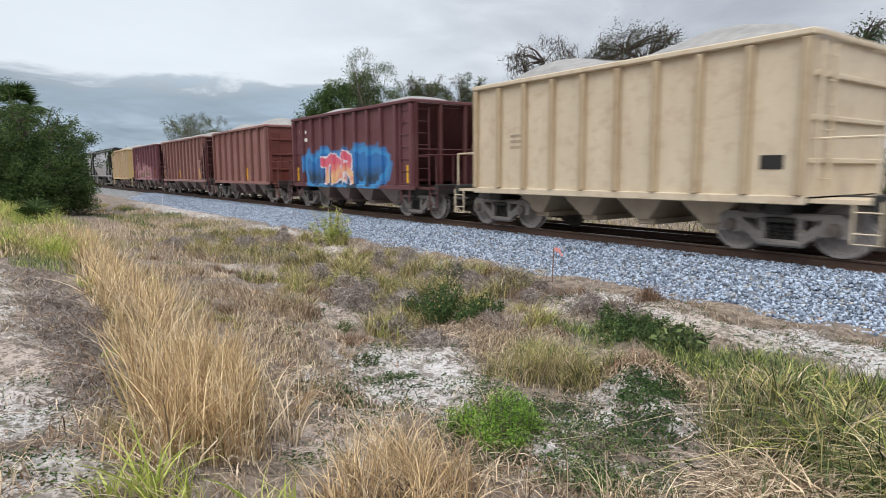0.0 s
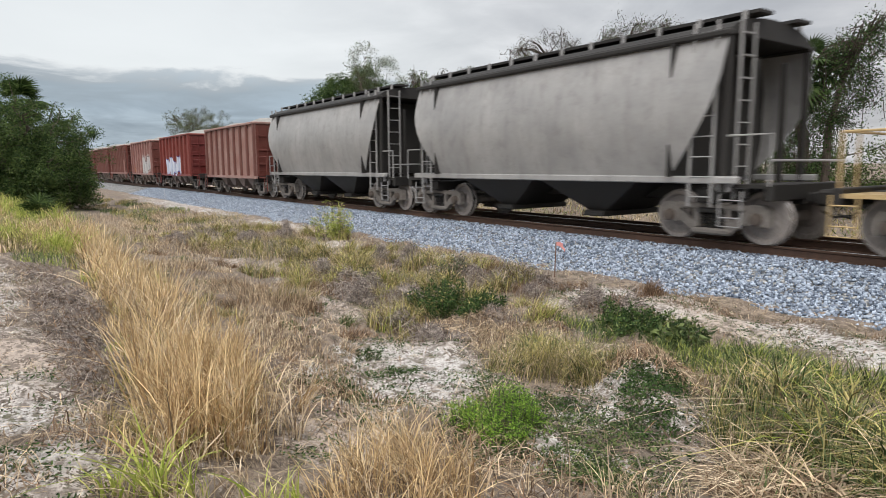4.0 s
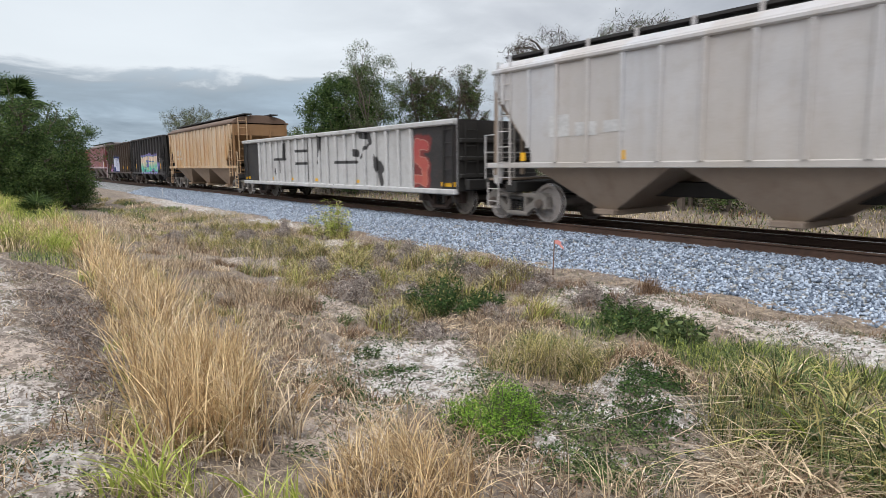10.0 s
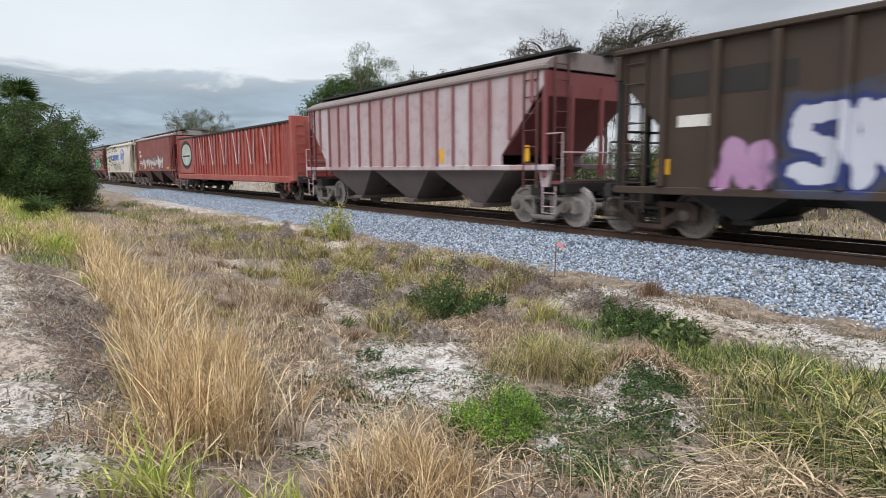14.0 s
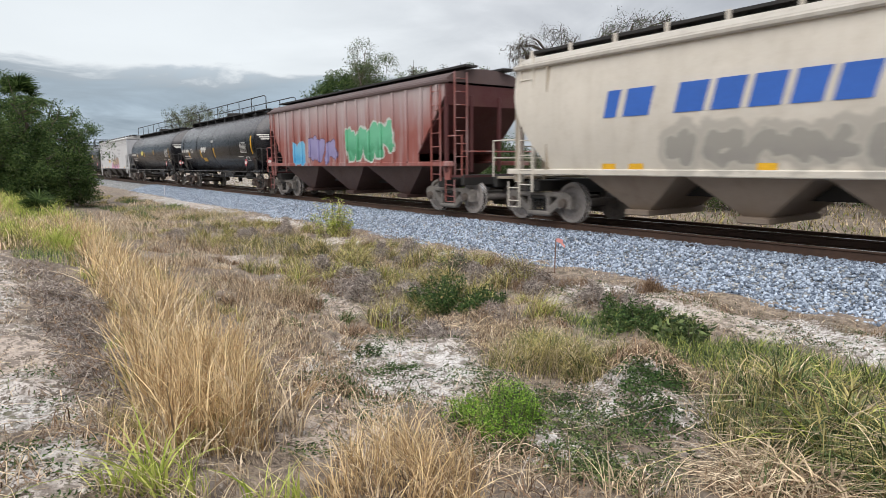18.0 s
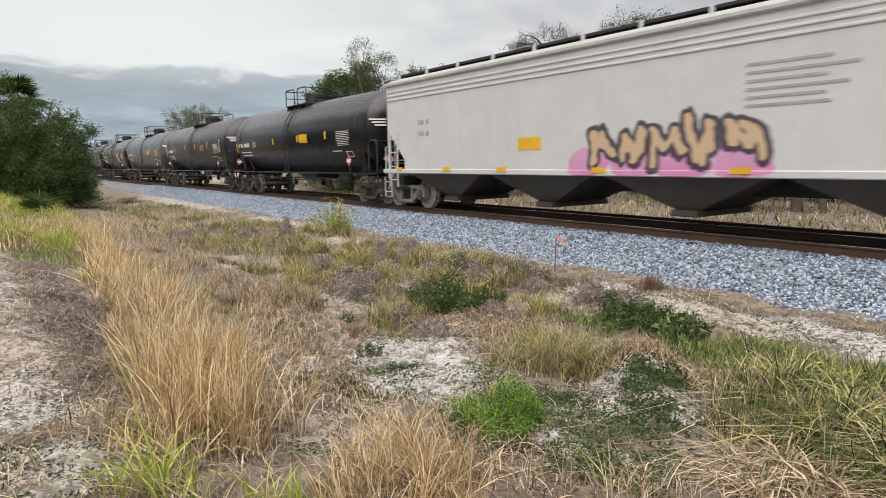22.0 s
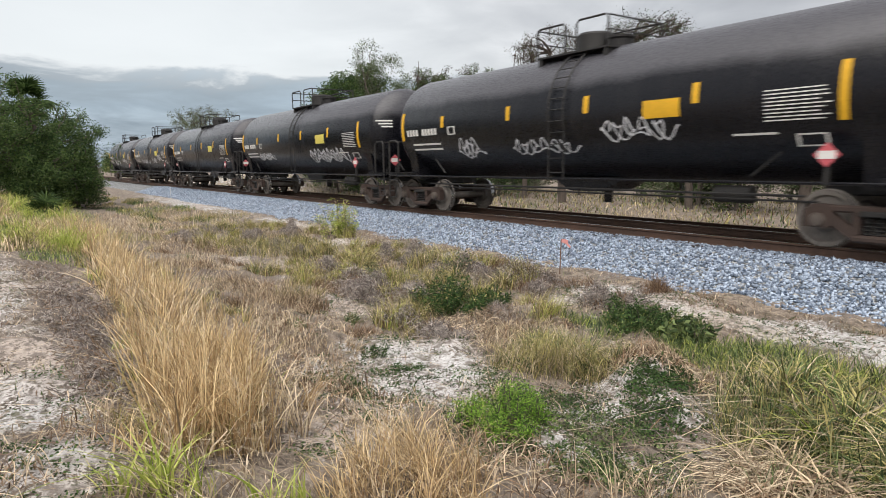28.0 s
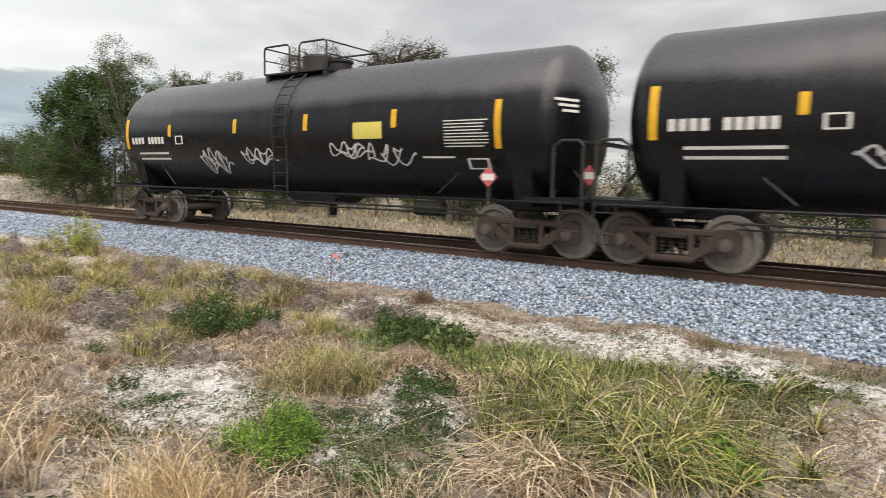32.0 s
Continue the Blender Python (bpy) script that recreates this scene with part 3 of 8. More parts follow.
def coupler(car, x, s, tone=None):
    """Draft gear and knuckle at one end; s: +1 front, -1 rear."""
    g = Geo()
    g.box(min(x, x + s * 0.55), max(x, x + s * 0.55), -0.09, 0.09, 0.78, 0.96, 0.02)
    g.box(min(x + s * 0.5, x + s * 0.78), max(x + s * 0.5, x + s * 0.78), -0.16, 0.14, 0.72, 1.02, 0.05)
    part("coupler", g, STEEL_DARK, car)
    h = Geo().tube([(x + s * 0.1, 0.35, 0.85), (x + s * 0.35, 0.33, 0.55), (x + s * 0.6, 0.25, 0.5), (x + s * 0.78, 0.15, 0.62)], 0.025, 6)
    part("air_hose", h, STEEL_DARK, car)


RUNGS = {}


def ladder(name, car, mat, x, y, z0, z1, w=0.42, axis=0, rungs=None, r=0.014):
    """A ladder: two rails in one part, each rung a part under it; axis 0 lies along x, 1 along y."""
    n = rungs or max(2, int((z1 - z0) / 0.36))
    g = Geo()
    if name == "step":
        g.tube([(-w / 2, 0, z1 - z0), (-w / 2, 0, 0), (w / 2, 0, 0), (w / 2, 0, z1 - z0)], 0.02, 6)
    for s in (-1, 1) if name != "step" else ():
        if axis == 0:
            g.box(s * w / 2 - 0.02, s * w / 2 + 0.02, -0.02, 0.02, 0, z1 - z0)
        else:
            g.box(-0.02, 0.02, s * w / 2 - 0.02, s * w / 2 + 0.02, 0, z1 - z0)
    rails = part(name, g, mat, car, at=pose(x, y, z0))
    key = (w, axis, mat.name)
    if key not in RUNGS:
        RUNGS[key] = Geo().tube([(-w / 2, 0, 0), (w / 2, 0, 0)] if axis == 0 else [(0, -w / 2, 0), (0, w / 2, 0)], r, 5).mesh("rung")
    for k in range(n):
        part("rung", RUNGS[key], mat, rails, at=pose(0, 0, (k + 0.5) * (z1 - z0) / n))
    return rails


def new_car(name, label, category, x, group="freight cars of the train"):
    car = tagged(new(name), label, category, group)
    car.location = (x, TRACK_Y, 0)
    TRAIN.append((car, x))
    return car


def plates(car, bars, mat, y, name="stencil", label=""):
    """Flat painted marks on the near side: x0, x1, z0, z1."""
    for x0, x1, z0, z1 in bars:
        part(name, Geo().box(x0, x1, y - 0.006, y, z0, z1), mat, car, label)


def lines_of_writing(x0, x1, z1, n, h=0.05, gap=0.05, seed=1, block=0.0):
    """Bars that stand for lines of writing which cannot be read; block: width of each sign."""
    rng = random.Random(seed)
    out = []
    for k in range(n):
        z = z1 - k * (h + gap)
        if block:
            x = x0
            while x + block * 0.75 < x1:
                out.append((x, x + block * 0.74, z - h, z))
                x += block * (1.0 if rng.random() > 0.15 else 1.5)
        else:
            out.append((x0, x0 + (x1 - x0) * rng.uniform(0.7, 1.0), z - h, z))
    return out


def heap_geo(x0, x1, hw, z, peaks, rise, seed):
    """A load of stone heaped in peaks along the car."""
    g = Geo()
    nx, ny = 44, 14
    for i in range(nx + 1):
        for j in range(ny + 1):
            u, v = i / nx, j / ny * 2 - 1
            x = x0 + (x1 - x0) * u
            h = max(math.exp(-((x - p) / 1.35) ** 2) for p in peaks)
            edge = (1 - abs(v) ** 2.2) * min(1.0, min(u, 1 - u) * 9)
            h = -0.12 + rise * edge * (0.55 + 0.45 * h) + 0.03 * noise.noise((x * 3, v * 5, seed))
            g.v.append((x, v * hw, z + h))
    for i in range(nx):
        for j in range(ny):
            a = i * (ny + 1) + j
            g.f.append((a, a + ny + 1, a + ny + 2, a + 1))
    return g


def underframe(car, half, trucks, z=0.98, mat=None):
    """Centre sill, bolsters and end sills."""
    mat = mat or STEEL_DARK
    g = Geo().box(-half, half, -0.2, 0.2, z - 0.28, z + 0.05, 0.02)
    for t in trucks:
        g.box(t - 0.22, t + 0.22, -1.35, 1.35, z - 0.26, z + 0.02, 0.03)
    part("centre_sill", g, mat, car)
    for s in (-1, 1):
        part("end_sill", Geo().box(min(s * half, s * (half - 0.16)), max(s * half, s * (half - 0.16)), -1.42, 1.42, z - 0.18, z + 0.12, 0.02), mat, car)
        coupler(car, s * half, s)


def bay_geo(x, w, z1, z0=0.34, hw=1.24, neck=0.16, foot=0.84):
    """One discharge hopper under the floor, wide at the top and narrow at its gate."""
    g = Geo()
    top = [(x - w / 2, -hw, z1), (x + w / 2, -hw, z1), (x + w / 2, hw, z1), (x - w / 2, hw, z1)]
    low = [(x - neck, -hw * foot, z0 + 0.12), (x + neck, -hw * foot, z0 + 0.12), (x + neck, hw * foot, z0 + 0.12), (x - neck, hw * foot, z0 + 0.12)]
    g.add(top + low, [(0, 1, 2, 3), (7, 6, 5, 4), (0, 4, 5, 1), (1, 5, 6, 2), (2, 6, 7, 3), (3, 7, 4, 0)])
    g.box(x - neck - 0.06, x + neck + 0.06, -hw * 0.75, hw * 0.75, z0, z0 + 0.13, 0.02)
    return g


def open_hopper(x, B, gap, mat, label, dark=None, rim=3.62, sill=1.04, ribs=9, ends="plate", load=True, bays=4, seed=1, trucks_in=0.55, tone="dust",
                ladder_mat=None, ribw=0.13, rib=None, heap=0.58, bay=None):
    """An open-topped rock or coal hopper. B: length of its sides; gap: length from coupler to coupler."""
    car = new_car("hopper_car", label, "hopper car", x)
    dark = dark or mat
    half, L = B / 2, gap / 2 - 0.45
    hw = 1.5
    tx = (-(half - trucks_in), half - trucks_in)
    underframe(car, L, tx, sill - 0.06)
    # sides with a cut corner where the end sheet slopes
    cut = ends == "slope"
    for s in (-1, 1):
        if cut:
            poly = [(-half + 1.15, sill), (half - 1.15, sill), (half - 1.15, sill + 1.05), (half, rim - 0.45), (half, rim), (-half, rim), (-half, rim - 0.45), (-half + 1.15, sill + 1.05)]
        else:
            poly = [(-half, sill), (half, sill), (half, rim), (-half, rim)]
        part("side_sheet", Geo().prism(poly, 1, s * hw - 0.02, s * hw + 0.02), mat, car)
        y0, y1 = sorted((s * (hw + 0.02), s * (hw + 0.15)))
        lo = -half + (0.0 if not cut else 1.15)
        for k in range(ribs):
            rx = -half + 0.06 + (B - 0.12) * k / (ribs - 1)
            if cut and abs(rx) > half - 1.1:
                d = (half - abs(rx)) / 1.15
                zb = rim - 0.45 - d * (rim - 0.45 - sill - 1.05)
            else:
                zb = sill + 0.02
            part("rib", Geo().box(rx - ribw / 2, rx + ribw / 2, y0, y1, zb, rim - 0.02, 0.015), rib or mat, car)
        part("top_chord", Geo().box(-half - 0.05, half + 0.05, min(s * (hw - 0.08), s * (hw + 0.15)), max(s * (hw - 0.08), s * (hw + 0.15)), rim, rim + 0.11, 0.02), mat, car)
        part("side_sill", Geo().box(-half - 0.02, half + 0.02, min(s * (hw - 0.02), s * (hw + 0.1)), max(s * (hw - 0.02), s * (hw + 0.1)), sill - 0.13, sill + 0.02, 0.015), mat, car)
    # ends
    for s in (-1, 1):
        e = s * half
        if ends != "plate":
            run_in = 1.75
            g = Geo().prism([(e, rim), (e - s * 0.04, rim), (e - s * (run_in + 0.04), sill + 0.1), (e - s * run_in, sill + 0.1)], 1, -hw, hw)
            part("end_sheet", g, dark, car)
            for y in (-1.44, 1.44, -0.5, 0.5):
                part("end_post", Geo().box(e - 0.06, e + 0.06, y - 0.06, y + 0.06, sill - 0.05, rim, 0.01), dark, car)
            ladder("end_ladder", car, ladder_mat or mat, e - s * 0.45, -hw - 0.06, sill - 0.5, rim, 0.5)
            ladder("end_ladder", car, ladder_mat or mat, e - s * 0.1, -1.1, sill, rim, 0.45, 1)
            part("end_brace", Geo().tube([(e - s * 0.06, -1.44, sill + 1.15), (e - s * 0.06, 1.44, sill + 1.15)], 0.03, 6), dark, car)
        else:
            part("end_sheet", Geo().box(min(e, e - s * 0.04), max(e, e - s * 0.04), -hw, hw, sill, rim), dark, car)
            for z in (sill + 0.55, sill + 1.25, sill + 1.95):
                part("end_rib", Geo().box(min(e, e + s * 0.07), max(e, e + s * 0.07), -hw + 0.05, hw - 0.05, z, z + 0.09, 0.015), dark, car)
            ladder("end_ladder", car, ladder_mat or dark, e + s * 0.12, -1.2, sill + 0.1, rim - 0.1, 0.45, 1)
        # platform with rails beyond the end
        a, b = sorted((e, s * L))
        part("end_platform", Geo().box(a, b, -1.4, 1.4, sill - 0.1, sill - 0.03), dark, car)
        px = s * (L - 0.1)
        g = Geo()
        for y in (-1.38, -0.75, 0.75, 1.38):
            g.tube([(px, y, sill - 0.06), (px, y, sill + 0.95)], 0.025, 6)
        g.tube([(px, -1.38, sill + 0.95), (px, 1.38, sill + 0.95)], 0.022, 6)
        g.tube([(e, -1.38, sill + 0.95), (px, -1.38, sill + 0.95)], 0.022, 6)
        part("handrail", g, ladder_mat or dark, car)
        ladder("step", car, dark, s * (L - 0.2), -1.42, sill - 0.72, sill - 0.05, 0.4, 0, 2)
    chord = rim + 0.11
    for s in (-1, 1):
        part("end_chord", Geo().box(min(s * half, s * (half + 0.08)), max(s * half, s * (half + 0.08)), -hw, hw, rim, chord, 0.02), mat, car)
    if load:
        peaks = [-half * 0.55, half * 0.5] if B < 10 else [-half * 0.6, 0.1, half * 0.6]
        part("stone_load", heap_geo(-half + 0.05, half - 0.05, hw - 0.05, rim + 0.02, peaks, heap, seed), GRAVEL_LOAD, car, "heaped pale grey crushed stone", True)
    else:
        part("floor_sheet", Geo().box(-half + 0.05, half - 0.05, -hw + 0.03, hw - 0.03, sill + 0.4, sill + 0.45), dark, car)
    inner = half - 1.15
    w = 2 * inner / bays
    for k in range(bays):
        part("discharge_bay", bay_geo(-inner + (k + 0.5) * w, w * 0.86, sill - 0.03), bay or dark, car)
    for t in tx:
        add_truck(car, x, t, tone)
    return car


def covered_hopper(x, B, gap, mat, label, dark=None, eave=3.75, sill=1.5, peak=4.3, ribs=15, bays=3, curved=0.0, trucks_in=0.4, roof=None, tone="dust", low=None, cut=1.9, rails=False,
                   skirt=0.0, notch=0.84, rung_mat=None, ladder_top=None, beads=0, rib=None):
    """A closed grain or powder hopper with a roof walk and sloping ends. curved: swell of its sides."""
    car = new_car("covered_hopper_car", label, "hopper car", x)
    dark, roof, low = dark or mat, roof or mat, low or dark or mat
    half, L = B / 2, gap / 2 - 0.45
    hw = 1.52
    tx = (-(half - trucks_in), half - trucks_in)
    underframe(car, L, tx, 1.02)
    def section(s):
        if curved:
            return [(s * (hw + curved * math.sin(math.pi * k / 10)), sill + (eave - sill) * k / 10) for k in range(11)]
        return [(s * hw, sill), (s * hw, eave)]
    for s in (-1, 1):
        sec = section(s)
        n = len(sec)
        g = Geo()
        ins = -s * 0.03
        cols = 7
        outer, inner_ = [], []
        for k in range(n):
            z = sec[k][1]
            f = (z - sill) / (eave - sill)
            if curved:
                back = cut * 0.55 * (1 - math.sin(min(1.0, f * 1.25) * math.pi / 2))
            else:
                back = cut * (1 - min(1.0, max(0.0, (f - 0.12) / (notch - 0.12))))
            outer.append((half - back))
        if curved:
            for k in range(n):
                for c in range(cols + 1):
                    xx = -outer[k] + 2 * outer[k] * c / cols
                    g.v.append((xx, sec[k][0], sec[k][1]))
            m = len(g.v)
            g.v += [(a, b + ins, c) for a, b, c in g.v]
            for k in range(n - 1):
                for c in range(cols):
                    q = k * (cols + 1) + c
                    g.f.append((q, q + 1, q + cols + 2, q + cols + 1))
                    g.f.append((m + q + cols + 1, m + q + cols + 2, m + q + 1, m + q))
            for k in range(n - 1):
                for c in (0, cols):
                    q = k * (cols + 1) + c
                    g.f.append((q, q + cols + 1, m + q + cols + 1, m + q))
            part("side_sheet", g, mat, car, smooth=True)
        else:
            b = half - cut
            zc = sill + 0.12 * (eave - sill)
            zt = sill + notch * (eave - sill)
            poly = [(-b, sill), (b, sill), (b, zc), (half, zt), (half, eave), (-half, eave), (-half, zt), (-b, zc)]
            part("side_sheet", Geo().prism(poly, 1, s * hw - 0.02, s * hw + 0.02), mat, car)
            y0, y1 = sorted((s * (hw + 0.02), s * (hw + 0.09)))
            for k in range(beads):
                part("bead", Geo().box(-half, half, min(s * hw, s * (hw + 0.05)), max(s * hw, s * (hw + 0.05)), eave - 0.2 - 0.13 * k, eave - 0.14 - 0.13 * k, 0.015), mat, car)
            for k in range(ribs):
                rx = -half + 0.35 + (B - 0.7) * k / max(1, ribs - 1)
                over = abs(rx) - b
                zb = sill if over <= 0 else zc + over / cut * (zt - zc)
                part("rib", Geo().box(rx - 0.05, rx + 0.05, y0, y1, zb, eave, 0.02), rib or mat, car)
        part("side_sill", Geo().box(-half - 0.3, half + 0.3, min(s * (hw - 0.1), s * (hw + 0.05)), max(s * (hw - 0.1), s * (hw + 0.05)), sill - 0.12 - skirt, sill + 0.02, 0.02), mat, car)
        part("eave", Geo().box(-half - 0.06, half + 0.06, min(s * (hw - 0.12), s * (hw + 0.1)), max(s * (hw - 0.12), s * (hw + 0.1)), eave, eave + 0.12, 0.03), roof, car)
    rise = peak - 0.12 - eave
    pts = [(-hw, eave + 0.06)] + [(hw * math.sin(w), eave + 0.06 + rise * math.cos(w)) for w in [radians(a) for a in range(-75, 76, 15)]] + [(hw, eave + 0.06)]
    part("roof", Geo().prism(pts, 0, -half - 0.04, half + 0.04), roof, car)
    part("hatch_trough", Geo().box(-half + 0.6, half - 0.6, -0.32, 0.32, peak - 0.16, peak - 0.02, 0.03), roof, car)
    for s in (-1, 1):
        part("roof_walk", Geo().box(-half - 0.25, half + 0.25, min(s * 0.5, s * 0.95), max(s * 0.5, s * 0.95), peak - 0.06, peak + 0.0), STEEL_DARK, car, "grated steel walkway")
        if rails:
            for k in range(12):
                rx = -half + B * k / 11
                part("walk_bracket", Geo().box(rx - 0.03, rx + 0.03, min(s * 1.0, s * 1.06), max(s * 1.0, s * 1.06), eave + 0.1, peak), mat, car)
        e = s * half
        # sloping end sheet, posts and ladders
        zc = sill + 0.12 * (eave - sill)
        drop = 0.6 if notch > 0.8 else (1 - notch) * (eave - sill)
        if curved:
            g = Geo().box(min(e - s * cut * 0.5, e - s * (cut * 0.5 + 0.04)), max(e - s * cut * 0.5, e - s * (cut * 0.5 + 0.04)), -hw - curved * 0.7, hw + curved * 0.7, sill, eave)
        else:
            g = Geo().prism([(e, eave), (e - s * 0.05, eave), (e - s * 0.05, eave - drop), (e - s * (cut + 0.05), zc), (e - s * cut, zc), (e, eave - drop)], 1, -hw + 0.01, hw - 0.01)
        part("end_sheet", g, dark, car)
        for y in (-hw + 0.05, hw - 0.05, -0.55, 0.55):
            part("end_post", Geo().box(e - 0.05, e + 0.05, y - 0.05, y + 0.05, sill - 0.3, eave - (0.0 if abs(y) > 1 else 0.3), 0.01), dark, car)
        ladder("end_ladder", car, rung_mat or mat, e - s * 0.4, -hw - 0.05, sill - 0.55, ladder_top or eave + 0.3 * (1 if rails else 0), 0.46)
        ladder("end_ladder", car, rung_mat or mat, e + s * 0.08, -1.0, sill - 0.4, ladder_top or peak - 0.2, 0.45, 1)
        part("crossover_platform", Geo().box(min(e, s * L), max(e, s * L), -1.4, 1.4, 1.06, 1.12), dark, car)
        g = Geo().tube([(e, -1.45, sill + 0.75), (s * (L - 0.05), -1.45, sill + 0.75), (s * (L - 0.05), -1.45, 1.1)], 0.022, 6)
        g.tube([(s * (L - 0.05), -1.45, sill + 0.3), (s * (L - 0.05), 1.45, sill + 0.3)], 0.022, 6)
        part("handrail", g, mat, car)
        part("corner_gusset", Geo().prism([(e - s * 0.25, sill), (e + s * 0.2, sill), (e + s * 0.1, 0.98), (e - s * 0.1, 0.98)], 1, -1.46, -1.38), mat, car)
        ladder("step", car, mat, e + s * 0.15, -1.46, 0.35, 1.0, 0.42, 0, 2)
    inner = half - cut + 0.15
    w = 2 * inner / bays
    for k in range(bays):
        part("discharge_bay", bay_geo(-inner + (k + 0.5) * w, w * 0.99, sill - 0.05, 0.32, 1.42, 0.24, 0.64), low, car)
    for t in tx:
        add_truck(car, x, t, tone)
    return car


def shell_patch(x0, x1, a0, a1, r, zc, n=6, t=0.006):
    """A piece of the near side of a tank's skin; angles in degrees up from the horizontal."""
    g = Geo()
    for k in range(n + 1):
        a = radians(a0 + (a1 - a0) * k / n)
        for rr in (r + 0.001, r + t):
            for xx in (x0, x1):
                g.v.append((xx, -rr * math.cos(a), zc + rr * math.sin(a)))
    for k in range(n):
        q = 4 * k
        g.f += [(q + 2, q + 3, q + 7, q + 6), (q, q + 4, q + 5, q + 1), (q, q + 2, q + 6, q + 4), (q + 1, q + 5, q + 7, q + 3)]
    g.f += [(0, 1, 3, 2), (4 * n, 4 * n + 2, 4 * n + 3, 4 * n + 1)]
    return g


RED_PLACARD = plain("red_placard", (0.55, 0.11, 0.13), 0.5, 0.0, 0.1)
YELLOW_CARD = plain("pale_yellow_placard", (0.72, 0.62, 0.13), 0.5, 0.0, 0.1)


def tank_car(x, B, gap, mat, label, r=1.57, zc=2.61, marks="late", stripe=(), long_rail=False, tag=None, tone="rust", rings=0, dome_x=-0.15, panel=False, seed=1, card=None, number=True):
    """A tank car: B is its shell's length."""
    car = new_car("tank_car", label, "tank car", x)
    half, L = B / 2, gap / 2 - 0.42
    tx = (-(half - 1.0), half - 1.0)
    # shell with dished heads
    prof = [(-half + 0.62 * (1 - math.cos(math.pi / 2 * k / 9)) , max(0.02, r * math.sin(math.pi / 2 * k / 9))) for k in range(10)]
    prof = prof + [(-a, q) for a, q in prof[::-1]]
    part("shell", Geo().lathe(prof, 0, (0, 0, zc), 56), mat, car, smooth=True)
    for k in range(rings):
        rx = -half + 1.2 + (B - 2.4) * k / max(1, rings - 1)
        part("weld_band", Geo().lathe([(-0.05, r), (-0.04, r + 0.012), (0.04, r + 0.012), (0.05, r)], 0, (rx, 0, zc), 48), mat, car, smooth=True)
    # stub sills, saddles and platforms
    for s in (-1, 1):
        a, b = sorted((s * (half - 2.2), s * L))
        part("stub_sill", Geo().box(a, b, -0.28, 0.28, 0.86, 1.2, 0.03), STEEL_DARK, car)
        coupler(car, s * L, s)
        t = s * (half - 1.0)
        g = Geo().prism([(-1.25, 1.0), (1.25, 1.0), (1.3, 1.3), (1.42, 1.95), (1.1, 1.45), (0.6, 1.2), (-0.6, 1.2), (-1.1, 1.45), (-1.42, 1.95), (-1.3, 1.3)], 0, t - 0.2, t + 0.2)
        part("saddle", g, mat, car)
        a, b = sorted((s * (half - 0.9), s * (L - 0.05)))
        part("end_platform", Geo().box(a, b, -1.45, 1.45, 1.12, 1.19), STEEL_DARK, car)
        part("platform_edge", Geo().box(a, b, -1.5, -1.45, 1.08, 1.2), mat, car)
        g = Geo().tube([(s * (half - 0.3), -1.5, 1.2), (s * (half - 0.3), -1.5, 2.15), (s * (half - 0.15), -1.5, 2.25), (s * (L - 0.2), -1.5, 2.25), (s * (L - 0.1), -1.5, 2.15), (s * (L - 0.1), -1.5, 1.2)], 0.03, 8)
        g.tube([(s * (L - 0.1), -1.5, 2.22), (s * (L - 0.1), 1.5, 2.22)], 0.025, 6)
        part("end_rail", g, STEEL_DARK, car)
        ladder("step", car, STEEL_DARK, s * (L - 0.3), -1.5, 0.4, 1.15, 0.42, 0, 2)
        part("brake_beam", Geo().tube([(s * (half - 0.55), -0.9, 1.2), (s * (half - 0.35), -0.75, 1.9), (s * (half + 0.15), -0.6, 1.25)], 0.035, 6), STEEL_DARK, car)
        part("ballast_truss", Geo().tube([(s * (half - 2.9), -1.46, 1.2), (s * (half - 2.4), -1.46, 1.62)], 0.02, 6), STEEL_DARK, car)
    # running bar along the side, pipes and belly
    part("side_bar", Geo().tube([(-half - 0.2, -1.52, 1.1), (half + 0.2, -1.52, 1.1)], 0.028, 6), mat, car)
    part("side_bar", Geo().tube([(-half - 0.2, 1.52, 1.1), (half + 0.2, 1.52, 1.1)], 0.028, 6), mat, car)
    g = Geo()
    for k in range(7):
        xx = -half + 2.6 + (B - 5.2) * k / 6
        g.tube([(xx, -1.52, 1.1), (xx, -1.38, 0.86)], 0.018, 5)
    g.tube([(-half + 2.0, -1.38, 0.88), (half - 2.0, -1.38, 0.88)], 0.024, 6)
    g.tube([(-half + 2.0, -0.9, 0.76), (half - 2.0, -0.9, 0.76)], 0.02, 6)
    part("brake_rod", g, STEEL_DARK, car)
    g = Geo().prism([(-1.15, zc - r + 0.08), (1.15, zc - r + 0.08), (0.55, zc - r - 0.26), (-0.55, zc - r - 0.26)], 1, -0.55, 0.55)
    g.lathe([(-0.55, 0.11), (-0.15, 0.13)], 2, (0.25, 0, zc - r), 12)
    part("bottom_outlet", g, mat, car)
    part("brake_cylinder", Geo().lathe([(-0.45, 0.05), (-0.4, 0.17), (0.35, 0.17), (0.4, 0.05)], 0, (half - 3.6, -0.7, 0.84), 14), STEEL_DARK, car)
    # top fittings
    if long_rail:
        g, posts = Geo(), 9
        for s in (-1, 1):
            g.box(-half + 0.6, half - 0.6, min(s * 0.25, s * 0.72), max(s * 0.25, s * 0.72), zc + r + 0.10, zc + r + 0.15)
        for k in range(posts):
            xx = -half + 0.7 + (B - 1.4) * k / (posts - 1)
            g.box(xx - 0.05, xx + 0.05, -0.7, 0.7, zc + r - 0.1, zc + r + 0.12)
        part("roof_walk", g, STEEL_DARK, car)
        g = Geo()
